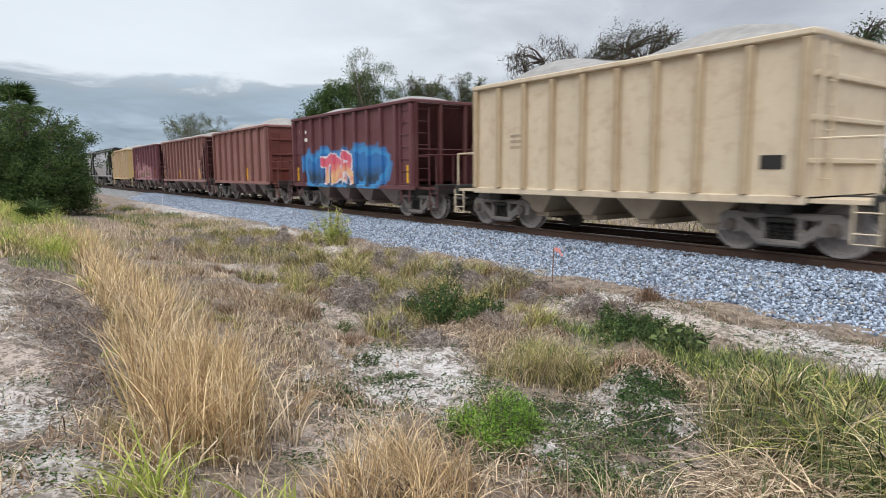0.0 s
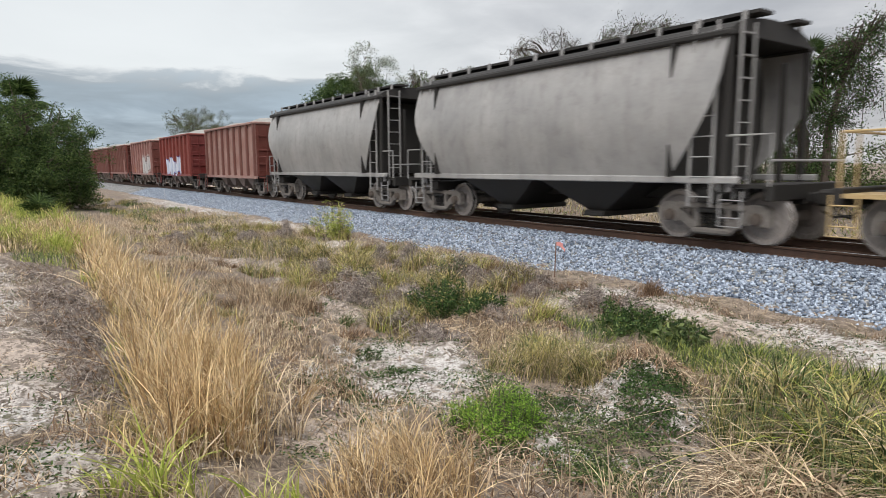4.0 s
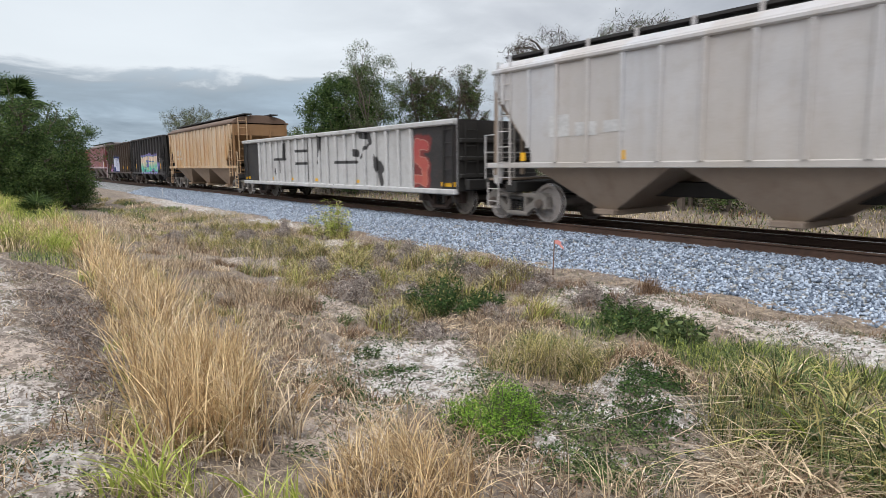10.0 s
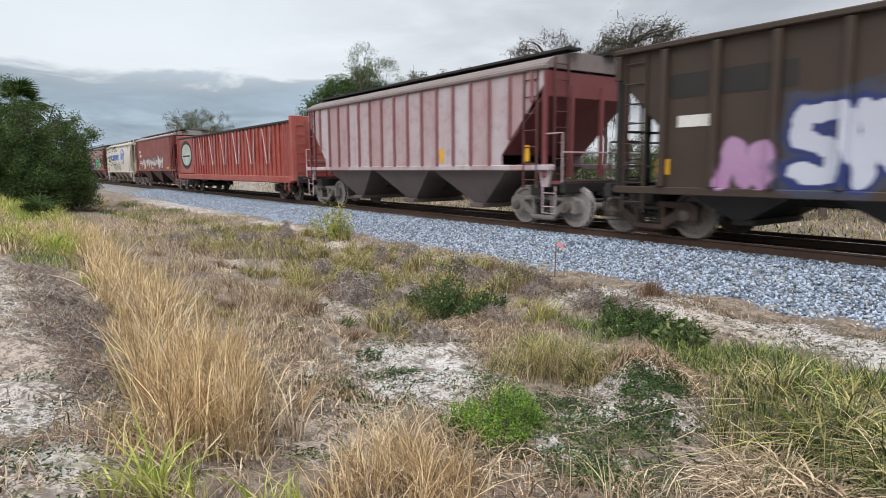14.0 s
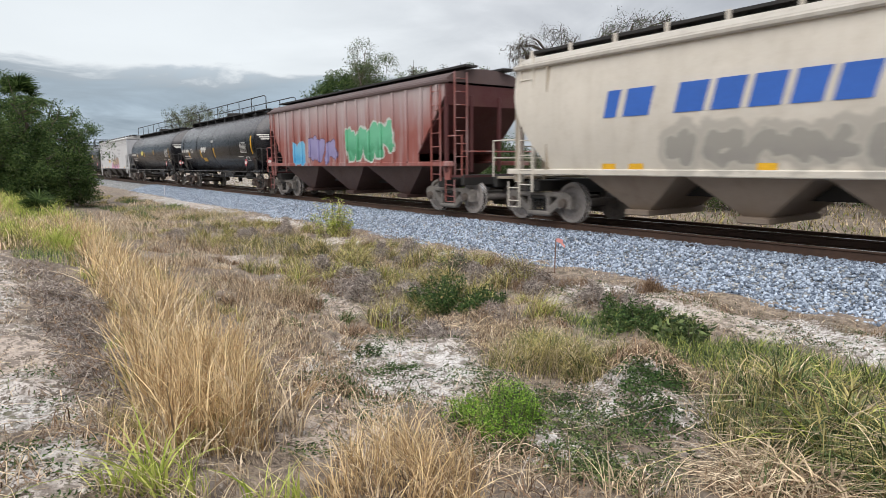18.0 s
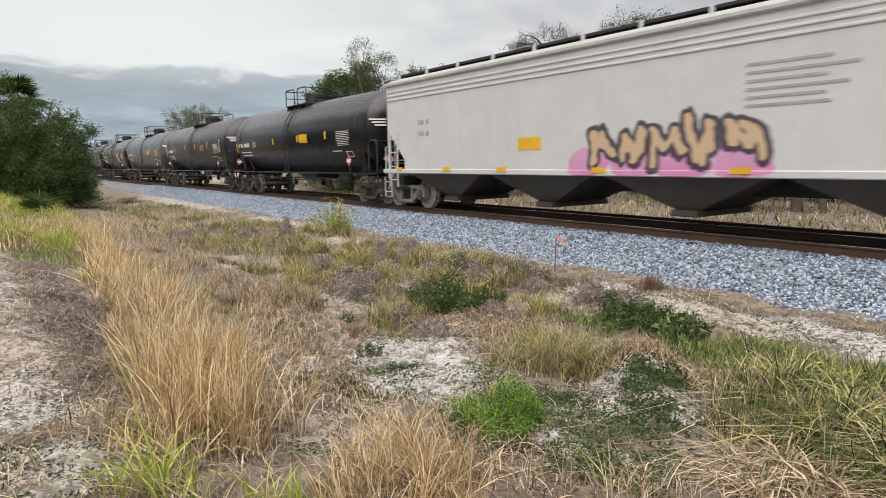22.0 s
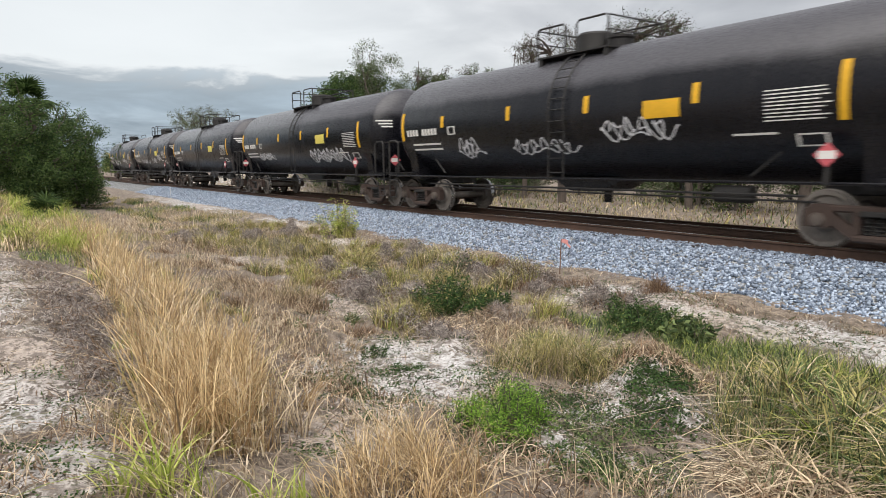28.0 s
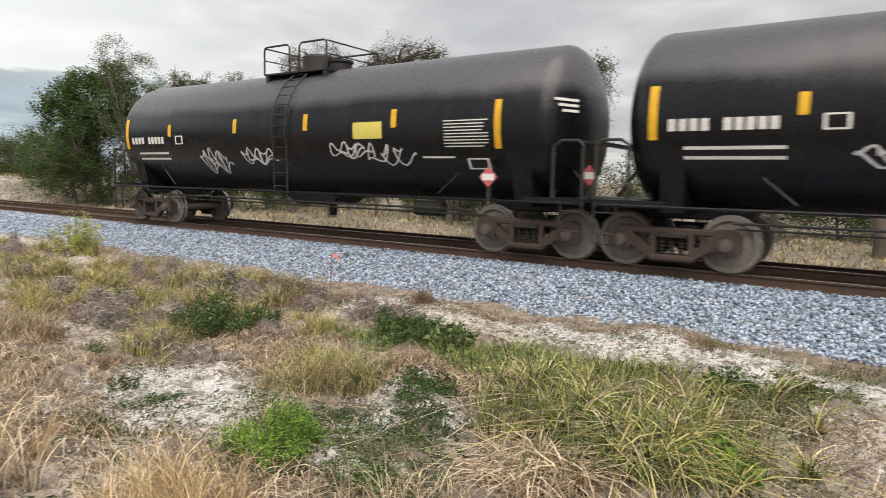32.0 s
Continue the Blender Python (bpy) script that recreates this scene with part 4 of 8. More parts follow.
        for y in (-0.78, 0.78):
            g.tube([(-half + 0.6, y, zc + r + 0.1), (-half + 0.65, y, zc + r + 0.72), (-half + 0.85, y, zc + r + 0.8), (half - 0.85, y, zc + r + 0.8), (half - 0.6, y, zc + r + 0.72), (half - 0.6, y, zc + r + 0.1)], 0.024, 6)
            for k in range(1, 7):
                xx = -half + 0.7 + (B - 1.4) * k / 7
                g.tube([(xx, y, zc + r + 0.1), (xx, y, zc + r + 0.8)], 0.02, 6)
        part("walk_rail", g, STEEL_DARK, car)
        part("manway", Geo().lathe([(0.0, 0.5), (0.45, 0.5), (0.5, 0.42), (0.52, 0.1)], 2, (0, 0, zc + r - 0.1), 20), STEEL_DARK, car, smooth=True)
    else:
        z0 = zc + r
        deck = Geo().box(dome_x - 1.17, dome_x + 1.12, -0.98, 0.98, z0 - 0.14, z0 - 0.10).box(dome_x - 1.12, dome_x - 1.0, -0.95, 0.95, z0 - 0.32, z0 - 0.14).box(dome_x + 0.95, dome_x + 1.07, -0.95, 0.95, z0 - 0.32, z0 - 0.14)
        part("top_platform", deck, STEEL_DARK, car)
        part("valve_housing", Geo().lathe([(-0.12, 0.46), (0.0, 0.44), (0.38, 0.44), (0.43, 0.4), (0.46, 0.1)], 2, (dome_x - 0.12, 0, z0), 24), STEEL_DARK, car, smooth=True)
        part("manway", Geo().lathe([(-0.1, 0.3), (0.16, 0.3), (0.2, 0.34), (0.25, 0.34), (0.28, 0.1)], 2, (dome_x + 0.65, 0, z0), 18), STEEL_DARK, car, smooth=True)
        g = Geo()
        for y in (-0.97, 0.97):
            for a, b in (((-1.15, -0.2), (0.15, 1.1)) if y < 0 else ((-1.15, 1.1),)):
                g.tube([(dome_x + a, y, z0 - 0.1), (dome_x + a, y, z0 + 0.5), (dome_x + a + 0.08, y, z0 + 0.58), (dome_x + b - 0.08, y, z0 + 0.58), (dome_x + b, y, z0 + 0.5), (dome_x + b, y, z0 - 0.1)], 0.024, 6)
        for e in (-1.15, 1.1):
            g.tube([(dome_x + e, -0.97, z0 + 0.56), (dome_x + e, 0.97, z0 + 0.56)], 0.022, 6)
            g.tube([(dome_x + e, -0.97, z0 + 0.25), (dome_x + e, 0.97, z0 + 0.25)], 0.018, 6)
        part("platform_rail", g, STEEL_DARK, car)
        # side ladder that follows the shell
        for sy in (-1, 1):
            g = Geo()
            arc = [radians(a) for a in range(-15, 66, 9)]
            for sx in (-0.24, 0.24):
                g.tube([(dome_x + 0.15 + sx, sy * 1.6, 1.08)] + [(dome_x + 0.15 + sx, sy * (r + 0.08) * math.cos(a), zc + (r + 0.08) * math.sin(a)) for a in arc], 0.02, 5)
            rails = part("side_ladder", g, STEEL_DARK, car)
            if "tank" not in RUNGS:
                RUNGS["tank"] = Geo().tube([(-0.24, 0, 0), (0.24, 0, 0)], 0.014, 5).mesh("rung")
            for k in range(3):
                part("rung", RUNGS["tank"], STEEL_DARK, rails, at=pose(dome_x + 0.15, sy * 1.6, 1.25 + 0.33 * k))
            for a in arc:
                part("rung", RUNGS["tank"], STEEL_DARK, rails, at=pose(dome_x + 0.15, sy * (r + 0.08) * math.cos(a), zc + (r + 0.08) * math.sin(a)))
    # painted marks on the near side
    for sx, a0, a1 in stripe:
        part("reflector_stripe", shell_patch(sx - 0.07, sx + 0.07, a0 - 13, a1 - 13, r, zc), YELLOW, car, "yellow reflective stripe")
    if card:
        part("yellow_card", shell_patch(card[0] - 0.42, card[0] + 0.42, -10, 3, r, zc), card[1], car, "yellow warning card")
    rng = random.Random(seed)
    if number:
        for k in range(4):
            part("stencil", shell_patch(-half + 0.95 + 0.17 * k, -half + 1.07 + 0.17 * k, -10, -3, r, zc, 2), WHITE, car)
        for k in range(5):
            part("stencil", shell_patch(-half + 1.8 + 0.165 * k, -half + 1.92 + 0.165 * k, -10, -3, r, zc, 2), WHITE, car)
        for k in range(2):
            part("stencil", shell_patch(-half + 1.2, -half + 2.7, -21 - 6 * k, -19 - 6 * k, r, zc, 2), WHITE, car)
        for k in range(9):
            part("stencil", shell_patch(half - 2.7, half - 1.62 - rng.random() * 0.2, 1 - 2.3 * k, 1.8 - 2.3 * k, r, zc, 2), WHITE, car)
        g = Geo()
        for q in (shell_patch(half - 2.2, half - 1.7, -27, -26, r, zc, 2), shell_patch(half - 2.2, half - 1.7, -35, -34, r, zc, 2), shell_patch(half - 2.2, half - 2.15, -35, -26, r, zc, 2), shell_patch(half - 1.75, half - 1.7, -35, -26, r, zc, 2)):
            g.add(q.v, q.f)
        part("stencil_frame", g, WHITE, car)
        part("stencil", shell_patch(half - 3.3, half - 2.5, -26, -24.5, r, zc, 2), WHITE, car)
        card_geo = Geo().prism([(-0.2, 0), (0, 0.2), (0.2, 0), (0, -0.2)], 1, -0.01, 0.01)
        pl = part("hazard_placard", card_geo, RED_PLACARD, car, "red and white diamond hazard placard", at=pose(half - 1.62, -1.6, 1.56))
        part("placard_post", Geo().box(half - 1.66, half - 1.58, -1.585, -1.53, 1.08, 1.6), STEEL_DARK, car)
        part("placard_band", Geo().box(-0.135, 0.135, -0.016, -0.01, -0.065, 0.065), WHITE, pl)
        # lines of writing and a second placard on the leading head
        for k in range(3):
            q = radians(52)
            spot = Vector((half - 0.62 * (1 - math.cos(q)), -r * math.sin(q) * 0.93, zc + r * math.sin(q) * 0.3 - 0.1 * k))
            out = Vector((math.cos(q) / 0.62, -math.sin(q) * 0.93 / r, math.sin(q) * 0.3 / r)).normalized()
            m = Matrix.Translation(spot + out * 0.035) @ out.to_track_quat("Y", "Z").to_matrix().to_4x4()
            part("stencil", Geo().box(-0.3, 0.3 - 0.1 * k, -0.004, 0.004, -0.025, 0.025), WHITE, car, at=m)
        end = part("hazard_placard", card_geo, RED_PLACARD, car, "red and white diamond hazard placard", at=pose(half + 0.22, -1.0, 1.62, 0, 0, 62))
        part("placard_band", Geo().box(-0.135, 0.135, -0.016, -0.01, -0.065, 0.065), WHITE, end)
        part("placard_post", Geo().box(half + 0.18, half + 0.24, -0.98, -0.93, 1.15, 1.6), STEEL_DARK, car)
        box_ = shell_patch(-half + 3.15, -half + 3.5, -11, -10, r, zc, 2)
        for q in (shell_patch(-half + 3.15, -half + 3.5, -3.4, -2.4, r, zc, 2), shell_patch(-half + 3.15, -half + 3.2, -11, -2.4, r, zc, 2), shell_patch(-half + 3.45, -half + 3.5, -11, -2.4, r, zc, 2)):
            box_.add(q.v, q.f)
        part("stencil_frame", box_, WHITE, car)
    for t in tx:
        add_truck(car, x, t, tone)
    return car


# ---- paints of the cars; sprayed pictures are part of the paint ----
# strokes of block letters in a unit square
STROKES = {
    "M": (((0, 0), (0.08, 1), (0.5, 0.4), (0.92, 1), (1, 0)),), "E": (((0.95, 1), (0, 0.95), (0.05, 0), (1, 0.03)), ((0.05, 0.5), (0.75, 0.52))),
    "G": (((0.95, 0.8), (0.5, 1), (0.05, 0.55), (0.35, 0.02), (0.95, 0.15), (0.95, 0.45), (0.6, 0.45)),), "R": (((0.05, 0), (0, 1), (0.85, 0.85), (0.7, 0.5), (0.05, 0.45)), ((0.4, 0.45), (1, 0))),
    "T": (((0, 0.9), (1, 1)), ((0.5, 0.95), (0.45, 0))), "B": (((0, 0), (0.05, 1), (0.8, 0.8), (0.3, 0.52), (0.9, 0.25), (0, 0)),), "S": (((0.95, 0.9), (0.2, 0.95), (0.1, 0.6), (0.9, 0.4), (0.8, 0.05), (0, 0.1)),),
    "K": (((0.05, 1), (0, 0)), ((0.95, 1), (0.1, 0.45), (1, 0))), "U": (((0, 1), (0.1, 0.1), (0.85, 0.05), (1, 1)),), "W": (((0, 1), (0.2, 0), (0.5, 0.65), (0.8, 0), (1, 1)),),
    "A": (((0, 0), (0.45, 1), (0.6, 1), (1, 0)), ((0.25, 0.35), (0.8, 0.35))), "N": (((0, 0), (0.05, 1), (0.9, 0.05), (1, 1)),), "I": (((0.5, 0), (0.5, 1)),), "O": (((0.1, 0.2), (0.2, 0.9), (0.8, 0.95), (0.95, 0.3), (0.5, 0), (0.1, 0.2)),),
    "P": (((0.05, 0), (0, 1), (0.9, 0.9), (0.8, 0.5), (0.05, 0.45)),), "L": (((0.05, 1), (0, 0.03), (1, 0)),), "C": (((0.95, 0.85), (0.4, 1), (0, 0.5), (0.35, 0), (0.95, 0.15)),), "H": (((0, 0), (0.05, 1)), ((0.95, 0), (1, 1)), ((0, 0.5), (1, 0.5))),
}


def letter_lines(letters, x0, x1, z0, z1, seed):
    """Line pieces of a row of letters, or those given outright as lines of (x, z)."""
    if not isinstance(letters, str):
        return [(p, q) for run_ in letters for p, q in zip(run_, run_[1:])]
    rng = random.Random(seed)
    w, out = (x1 - x0) / len(letters), []
    for k, ch in enumerate(letters):
        lift, lean, tall = rng.uniform(-0.06, 0.06), rng.uniform(-0.12, 0.12), rng.uniform(0.88, 1.05)
        runs = STROKES.get(ch)
        if runs is None:
            # a sign that cannot be told: a crooked loop of its own
            up = rng.random() < 0.5
            runs = [[(min(1.2, max(-0.2, q / 4 + rng.uniform(-0.35, 0.35))), rng.uniform(0.65, 1.05) if (q % 2 == 0) == up else rng.uniform(-0.05, 0.4)) for q in range(5)]]
            if rng.random() < 0.6:
                runs.append([(rng.uniform(0, 1), rng.uniform(0.2, 0.8)), (rng.uniform(-0.1, 1.1), rng.uniform(0, 1))])
        for run_ in runs:
            at = [(x0 + w * (k + 0.12 + 0.76 * u + lean * (v - 0.5)), z0 + (z1 - z0) * (lift + tall * v)) for u, v in run_]
            out += list(zip(at, at[1:]))
    return out


def strokes(nt, at, pieces):
    """Distance from a place on the side to the nearest of some line pieces, as a node socket."""
    def vec(op, a, b=None, scale=None):
        q = nt.nodes.new("ShaderNodeVectorMath")
        q.operation = op
        for i, v in enumerate((a, b)):
            if isinstance(v, tuple):
                q.inputs[i].default_value = v
            elif v is not None:
                nt.links.new(v, q.inputs[i])
        if scale is not None:
            nt.links.new(scale, q.inputs["Scale"])
        return q
    best = None
    for (ax, az), (bx, bz) in pieces:
        dx, dz = bx - ax, bz - az
        size = max(dx * dx + dz * dz, 1e-6)
        rel = vec("SUBTRACT", at, (ax, 0.0, az)).outputs["Vector"]
        along = vec("DOT_PRODUCT", rel, (dx / size, 0.0, dz / size)).outputs["Value"]
        held = nt.nodes.new("ShaderNodeMath")
        held.operation, held.use_clamp, held.inputs[1].default_value = "MULTIPLY", True, 1.0
        nt.links.new(along, held.inputs[0])
        foot = vec("SCALE", (dx, 0.0, dz), None, held.outputs[0]).outputs["Vector"]
        gap_ = vec("LENGTH", vec("SUBTRACT", rel, foot).outputs["Vector"]).outputs["Value"]
        if best is None:
            best = gap_
        else:
            low = nt.nodes.new("ShaderNodeMath")
            low.operation = "MINIMUM"
            nt.links.new(best, low.inputs[0])
            nt.links.new(gap_, low.inputs[1])
            best = low.outputs[0]
    return best


def sprayed(name, colour, tags=(), **kw):
    """Weathered paint with sprayed lettering-like shapes, in the car's own metres.
    Each tag: x0, x1, z0, z1, number of shapes or letters, lower fill, upper fill, outline, seed,
    and for letters half-width of the strokes, width of the outline, colour of the haze."""
    m = paint(name, colour, **kw)
    nt = m.node_tree
    b = next(q for q in nt.nodes if q.type == "BSDF_PRINCIPLED")
    n = Nodes(nt)
    base = b.inputs["Base Color"].links[0].from_socket
    o = n.coords()
    wob = nt.nodes.new("ShaderNodeTexNoise")
    nt.links.new(o, wob.inputs["Vector"])
    wob.inputs["Scale"].default_value, wob.inputs["Detail"].default_value = 1.9, 3.0
    sub = nt.nodes.new("ShaderNodeVectorMath")
    sub.operation = "SUBTRACT"
    nt.links.new(wob.outputs["Color"], sub.inputs[0])
    sub.inputs[1].default_value = (0.5, 0.5, 0.5)
    sc = nt.nodes.new("ShaderNodeVectorMath")
    sc.operation = "SCALE"
    nt.links.new(sub.outputs[0], sc.inputs[0])
    sc.inputs[3].default_value = 0.42
    add = nt.nodes.new("ShaderNodeVectorMath")
    add.operation = "ADD"
    nt.links.new(o, add.inputs[0])
    nt.links.new(sc.outputs[0], add.inputs[1])
    sep = nt.nodes.new("ShaderNodeSeparateXYZ")
    nt.links.new(add.outputs[0], sep.inputs[0])
    px, py, pz = sep.outputs
    near = n.ramp(n.math("ADD", n.math("MULTIPLY", py, -0.5), 0.0), [(0.5, 0.0), (0.52, 1.0)])
    col = base
    flat = nt.nodes.new("ShaderNodeCombineXYZ")
    nt.links.new(px, flat.inputs[0])
    nt.links.new(pz, flat.inputs[2])
    straight = nt.nodes.new("ShaderNodeVectorMath")
    straight.operation, straight.inputs[1].default_value = "MULTIPLY", (1.0, 0.0, 1.0)
    nt.links.new(o, straight.inputs[0])
    for x0, x1, z0, z1, count, lower, upper, line, seed, *thick in tags:
        if thick:
            # letter-like strokes: half-width, outline, colour of the haze about them
            half_w, edge, haze = thick
            dist = strokes(nt, straight.outputs[0] if seed == 0 else flat.outputs[0], letter_lines(count, x0, x1, z0, z1, seed))
            fill = n.mix(n.ramp(n.math("MULTIPLY", n.math("SUBTRACT", pz, z0), 1 / (z1 - z0)), [(0.2, 0.0), (0.75, 1.0)]), lower, upper)
            fill = n.mix(n.ramp(n.noise(o, 2.6, 2), [(0.52, 0.0), (0.56, 0.5)]), fill, upper)

            def within(r, soft):
                return n.math("MULTIPLY", n.ramp(n.math("SUBTRACT", dist, r - 0.5), [(0.5 - soft, 1.0), (0.5 + soft, 0.0)]), near)
            if haze:
                cloud = n.math("ADD", dist, n.math("MULTIPLY", n.math("SUBTRACT", n.noise(o, 2.1, 3), 0.5), 0.5))
                col = n.mix(n.math("MULTIPLY", n.math("MULTIPLY", n.ramp(n.math("SUBTRACT", cloud, half_w + edge - 0.38), [(0.46, 1.0), (0.54, 0.0)]), near), 0.85), col, haze)
            if edge:
                col = n.mix(n.math("MULTIPLY", within(half_w + edge, 0.015), 0.92), col, line)
            col = n.mix(n.math("MULTIPLY", within(half_w, 0.012), 0.93), col, fill)
            continue
        rng = random.Random(seed)
        w = (x1 - x0) / count
        dist = None
        for k in range(count):
            cx = x0 + (k + 0.5) * w
            hz, cz = (z1 - z0) / 2 * rng.uniform(0.8, 1.05), (z0 + z1) / 2 + rng.uniform(-0.08, 0.08)
            lean = rng.uniform(-0.25, 0.25)
            dx = n.math("ABSOLUTE", n.math("MULTIPLY", n.math("SUBTRACT", n.math("ADD", px, n.math("MULTIPLY", n.math("SUBTRACT", pz, cz), lean)), cx), 1 / (w * 0.49)))
            dz = n.math("ABSOLUTE", n.math("MULTIPLY", n.math("SUBTRACT", pz, cz), 1 / hz))
            d = n.math("ADD", n.math("MULTIPLY", n.math("MAXIMUM", dx, dz), 0.7), n.math("MULTIPLY", n.math("ADD", n.math("MULTIPLY", dx, dx), n.math("MULTIPLY", dz, dz)), 0.26))
            # a hole or notch in each shape
            hx = n.math("MULTIPLY", n.math("SUBTRACT", px, cx + rng.uniform(-0.1, 0.1) * w), 1 / (w * 0.17))
            hy = n.math("MULTIPLY", n.math("SUBTRACT", pz, cz + rng.choice((-0.45, 0.25, 0.5, 0.0)) * hz), 1 / (hz * rng.uniform(0.22, 0.5)))
            hole = n.math("ADD", n.math("MULTIPLY", hx, hx), n.math("MULTIPLY", hy, hy))
            d = n.math("MAXIMUM", d, n.math("SUBTRACT", 1.45, n.math("MULTIPLY", hole, 0.5)))
            dist = d if dist is None else n.math("MINIMUM", dist, d)
        fill = n.mix(n.ramp(n.math("MULTIPLY", n.math("SUBTRACT", pz, z0), 1 / (z1 - z0)), [(0.25, 0.0), (0.7, 1.0)]), lower, upper)
        fill = n.mix(n.ramp(n.noise(o, 2.6, 2), [(0.52, 0.0), (0.56, 0.55)]), fill, upper)
        inside = n.math("MULTIPLY", n.ramp(dist, [(0.95, 1.0), (1.0, 0.0)]), near)
        ring = n.math("MULTIPLY", n.ramp(n.math("MULTIPLY", dist, 0.5), [(0.58, 1.0), (0.62, 0.0)]), near)
        col = n.mix(n.math("MULTIPLY", ring, 0.9), col, line)
        col = n.mix(n.math("MULTIPLY", inside, 0.92), col, fill)
    n.link(col, b.inputs["Base Color"])
    return m


BLACK = (0.012, 0.012, 0.014)
CREAM = sprayed("cream_paint", (0.60, 0.515, 0.38), (), wear=0.42, stain=(0.30, 0.16, 0.07), streak=0.3)
MAROON = (0.115, 0.038, 0.045)
ROSE = (0.25, 0.115, 0.10)
BRICK = (0.22, 0.075, 0.055)
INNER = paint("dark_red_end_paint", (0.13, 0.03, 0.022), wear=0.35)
# maroon for inset ends, with the recess's shade put into the colour
SHADED_MAROON = paint("dark_maroon_end_paint", (0.07, 0.014, 0.016), wear=0.3)
REAR = (-13.36, -25.74, -37.41, -50.46, -61.88, -73.56, -86.32, -98.68, -109.55, -122.07, -134.18, -147.01, -157.83, -169.71, -186.54, -206.24, -222.34, -236.54, -250.77,
        -266.47, -288.53, -303.88, -321.0, -337.96, -355.41, -374.16, -393.15, -408.44, -424.61, -440.76, -456.52, -472.61, -488.69, -504.76, -520.84, -536.7, -552.61)
SIDE = (8.53, 9.28, 8.5, 10.88, 9.36, 8.45, 9.87, 9.9, 8.5, 8.5, 8.5, 9.6, 8.44, 8.63, 14.56, 18.04, 14.3, 12.52, 13.05, 13.5, 20.0, 13.6, 14.3, 13.9, 15.67, 16.55, 17.46) + (15.1,) * 10


def place(i):
    """Middle of car i, length of its side and length between couplers."""
    B = SIDE[i]
    x = REAR[i] + (6.65 if i >= 27 else B / 2)
    slack = []
    for j in (i - 1, i + 1):
        if 0 <= j < len(REAR):
            xj = REAR[j] + (6.65 if j >= 27 else SIDE[j] / 2)
            slack.append(abs(x - xj) - B / 2 - SIDE[j] / 2)
    return x, B, B + max(1.6, sum(slack) / len(slack))


def yellow_marks(car, xs, z0=1.12, z1=1.7, w=0.16, y=-1.52):
    for q in xs:
        part("reflector_stripe", Geo().box(q - w / 2, q + w / 2, y - 0.006, y, z0, z1), YELLOW, car, "yellow reflective stripe")


# ribs darker than the dusty panels; part of it is rib shading put into colour
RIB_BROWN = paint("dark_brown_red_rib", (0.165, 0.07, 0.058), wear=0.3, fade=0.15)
RIB_TAN = paint("rust_edged_tan_rib", (0.43, 0.34, 0.22), stain=(0.22, 0.11, 0.05), wear=0.5)
DUSTY_BAY = paint("stone_dusted_bay", (0.25, 0.19, 0.17), stain=(0.12, 0.08, 0.07), wear=0.5, fade=0.5)
# rock hoppers at the head of what is seen
c = open_hopper(*place(0), CREAM, "cream open hopper car heaped with grey stone", ribs=10, rib=RIB_TAN, bay=paint("cream_dusted_bay", (0.40, 0.33, 0.24), wear=0.4), heap=0.8, seed=2)
plates(c, lines_of_writing(-2.9, -2.3, 2.4, 3, 0.07, 0.07, 4), plain("faded_stencil", (0.38, 0.31, 0.22)), -1.52)
part("vent_plate", Geo().box(3.5, 3.9, -1.535, -1.52, 1.5, 1.74, 0.004), STEEL_DARK, c, "dark square plate on the side")

c = open_hopper(*place(1), sprayed("maroon_sprayed_blue", MAROON, [(-3.2, 2.8, 1.15, 1.95, "~~~~~~", (0.035, 0.05, 0.075), (0.04, 0.16, 0.42), (0.06, 0.28, 0.56), 5, 0.3, 0.16, (0.05, 0.22, 0.5)),
                                                                  (-1.9, 0.6, 1.2, 2.1, "TBR", (0.74, 0.46, 0.22), (0.62, 0.09, 0.15), (0.75, 0.68, 0.72), 8, 0.15, 0.06, ())], wear=0.3),
                "maroon open hopper car with blue and pink spray painting", SHADED_MAROON, ends="recess", ribs=11, bay=DUSTY_BAY, seed=3)
yellow_marks(c, (-4.35, 4.3))
plates(c, lines_of_writing(-4.1, -3.2, 3.2, 2, 0.14, 0.18, 2, 0.16), WHITE, -1.52)

ROSE_DUST = paint("dusty_rose_brown_paint", ROSE, wear=0.3, fade=0.5, pale=(0.36, 0.22, 0.19))
ROSE_DUST_B = paint("dusty_pink_brown_paint", (0.27, 0.135, 0.12), wear=0.28, fade=0.6, pale=(0.40, 0.27, 0.25))
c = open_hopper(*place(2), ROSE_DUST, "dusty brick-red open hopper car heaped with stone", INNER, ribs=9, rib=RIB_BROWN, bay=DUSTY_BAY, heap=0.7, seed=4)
yellow_marks(c, (-1.2, 1.2, 3.95))
c = open_hopper(*place(3), ROSE_DUST_B, "dusty pink-brown open hopper car with ladders at sloping ends", SHADED_MAROON, ends="slope", ribs=13, rib=RIB_BROWN, bay=DUSTY_BAY, seed=5)
yellow_marks(c, (-0.8, 1.3, 4.2, -5.0), 1.15, 1.7)
c = open_hopper(*place(4), sprayed("maroon_sprayed_pink", (0.13, 0.045, 0.06), [(-3.3, 2.7, 1.2, 2.1, "~~~~~~", (0.20, 0.16, 0.11), (0.27, 0.17, 0.15), (0.46, 0.26, 0.29), 11, 0.17, 0.08, (0.30, 0.15, 0.17))], wear=0.3),
                "maroon open hopper car with pink and tan spray painting", SHADED_MAROON, ends="recess", ribs=10, bay=DUSTY_BAY, seed=6)
yellow_marks(c, (-4.4, 3.7))
plates(c, lines_of_writing(-4.0, -3.1, 3.1, 2, 0.14, 0.2, 3, 0.16), WHITE, -1.52)
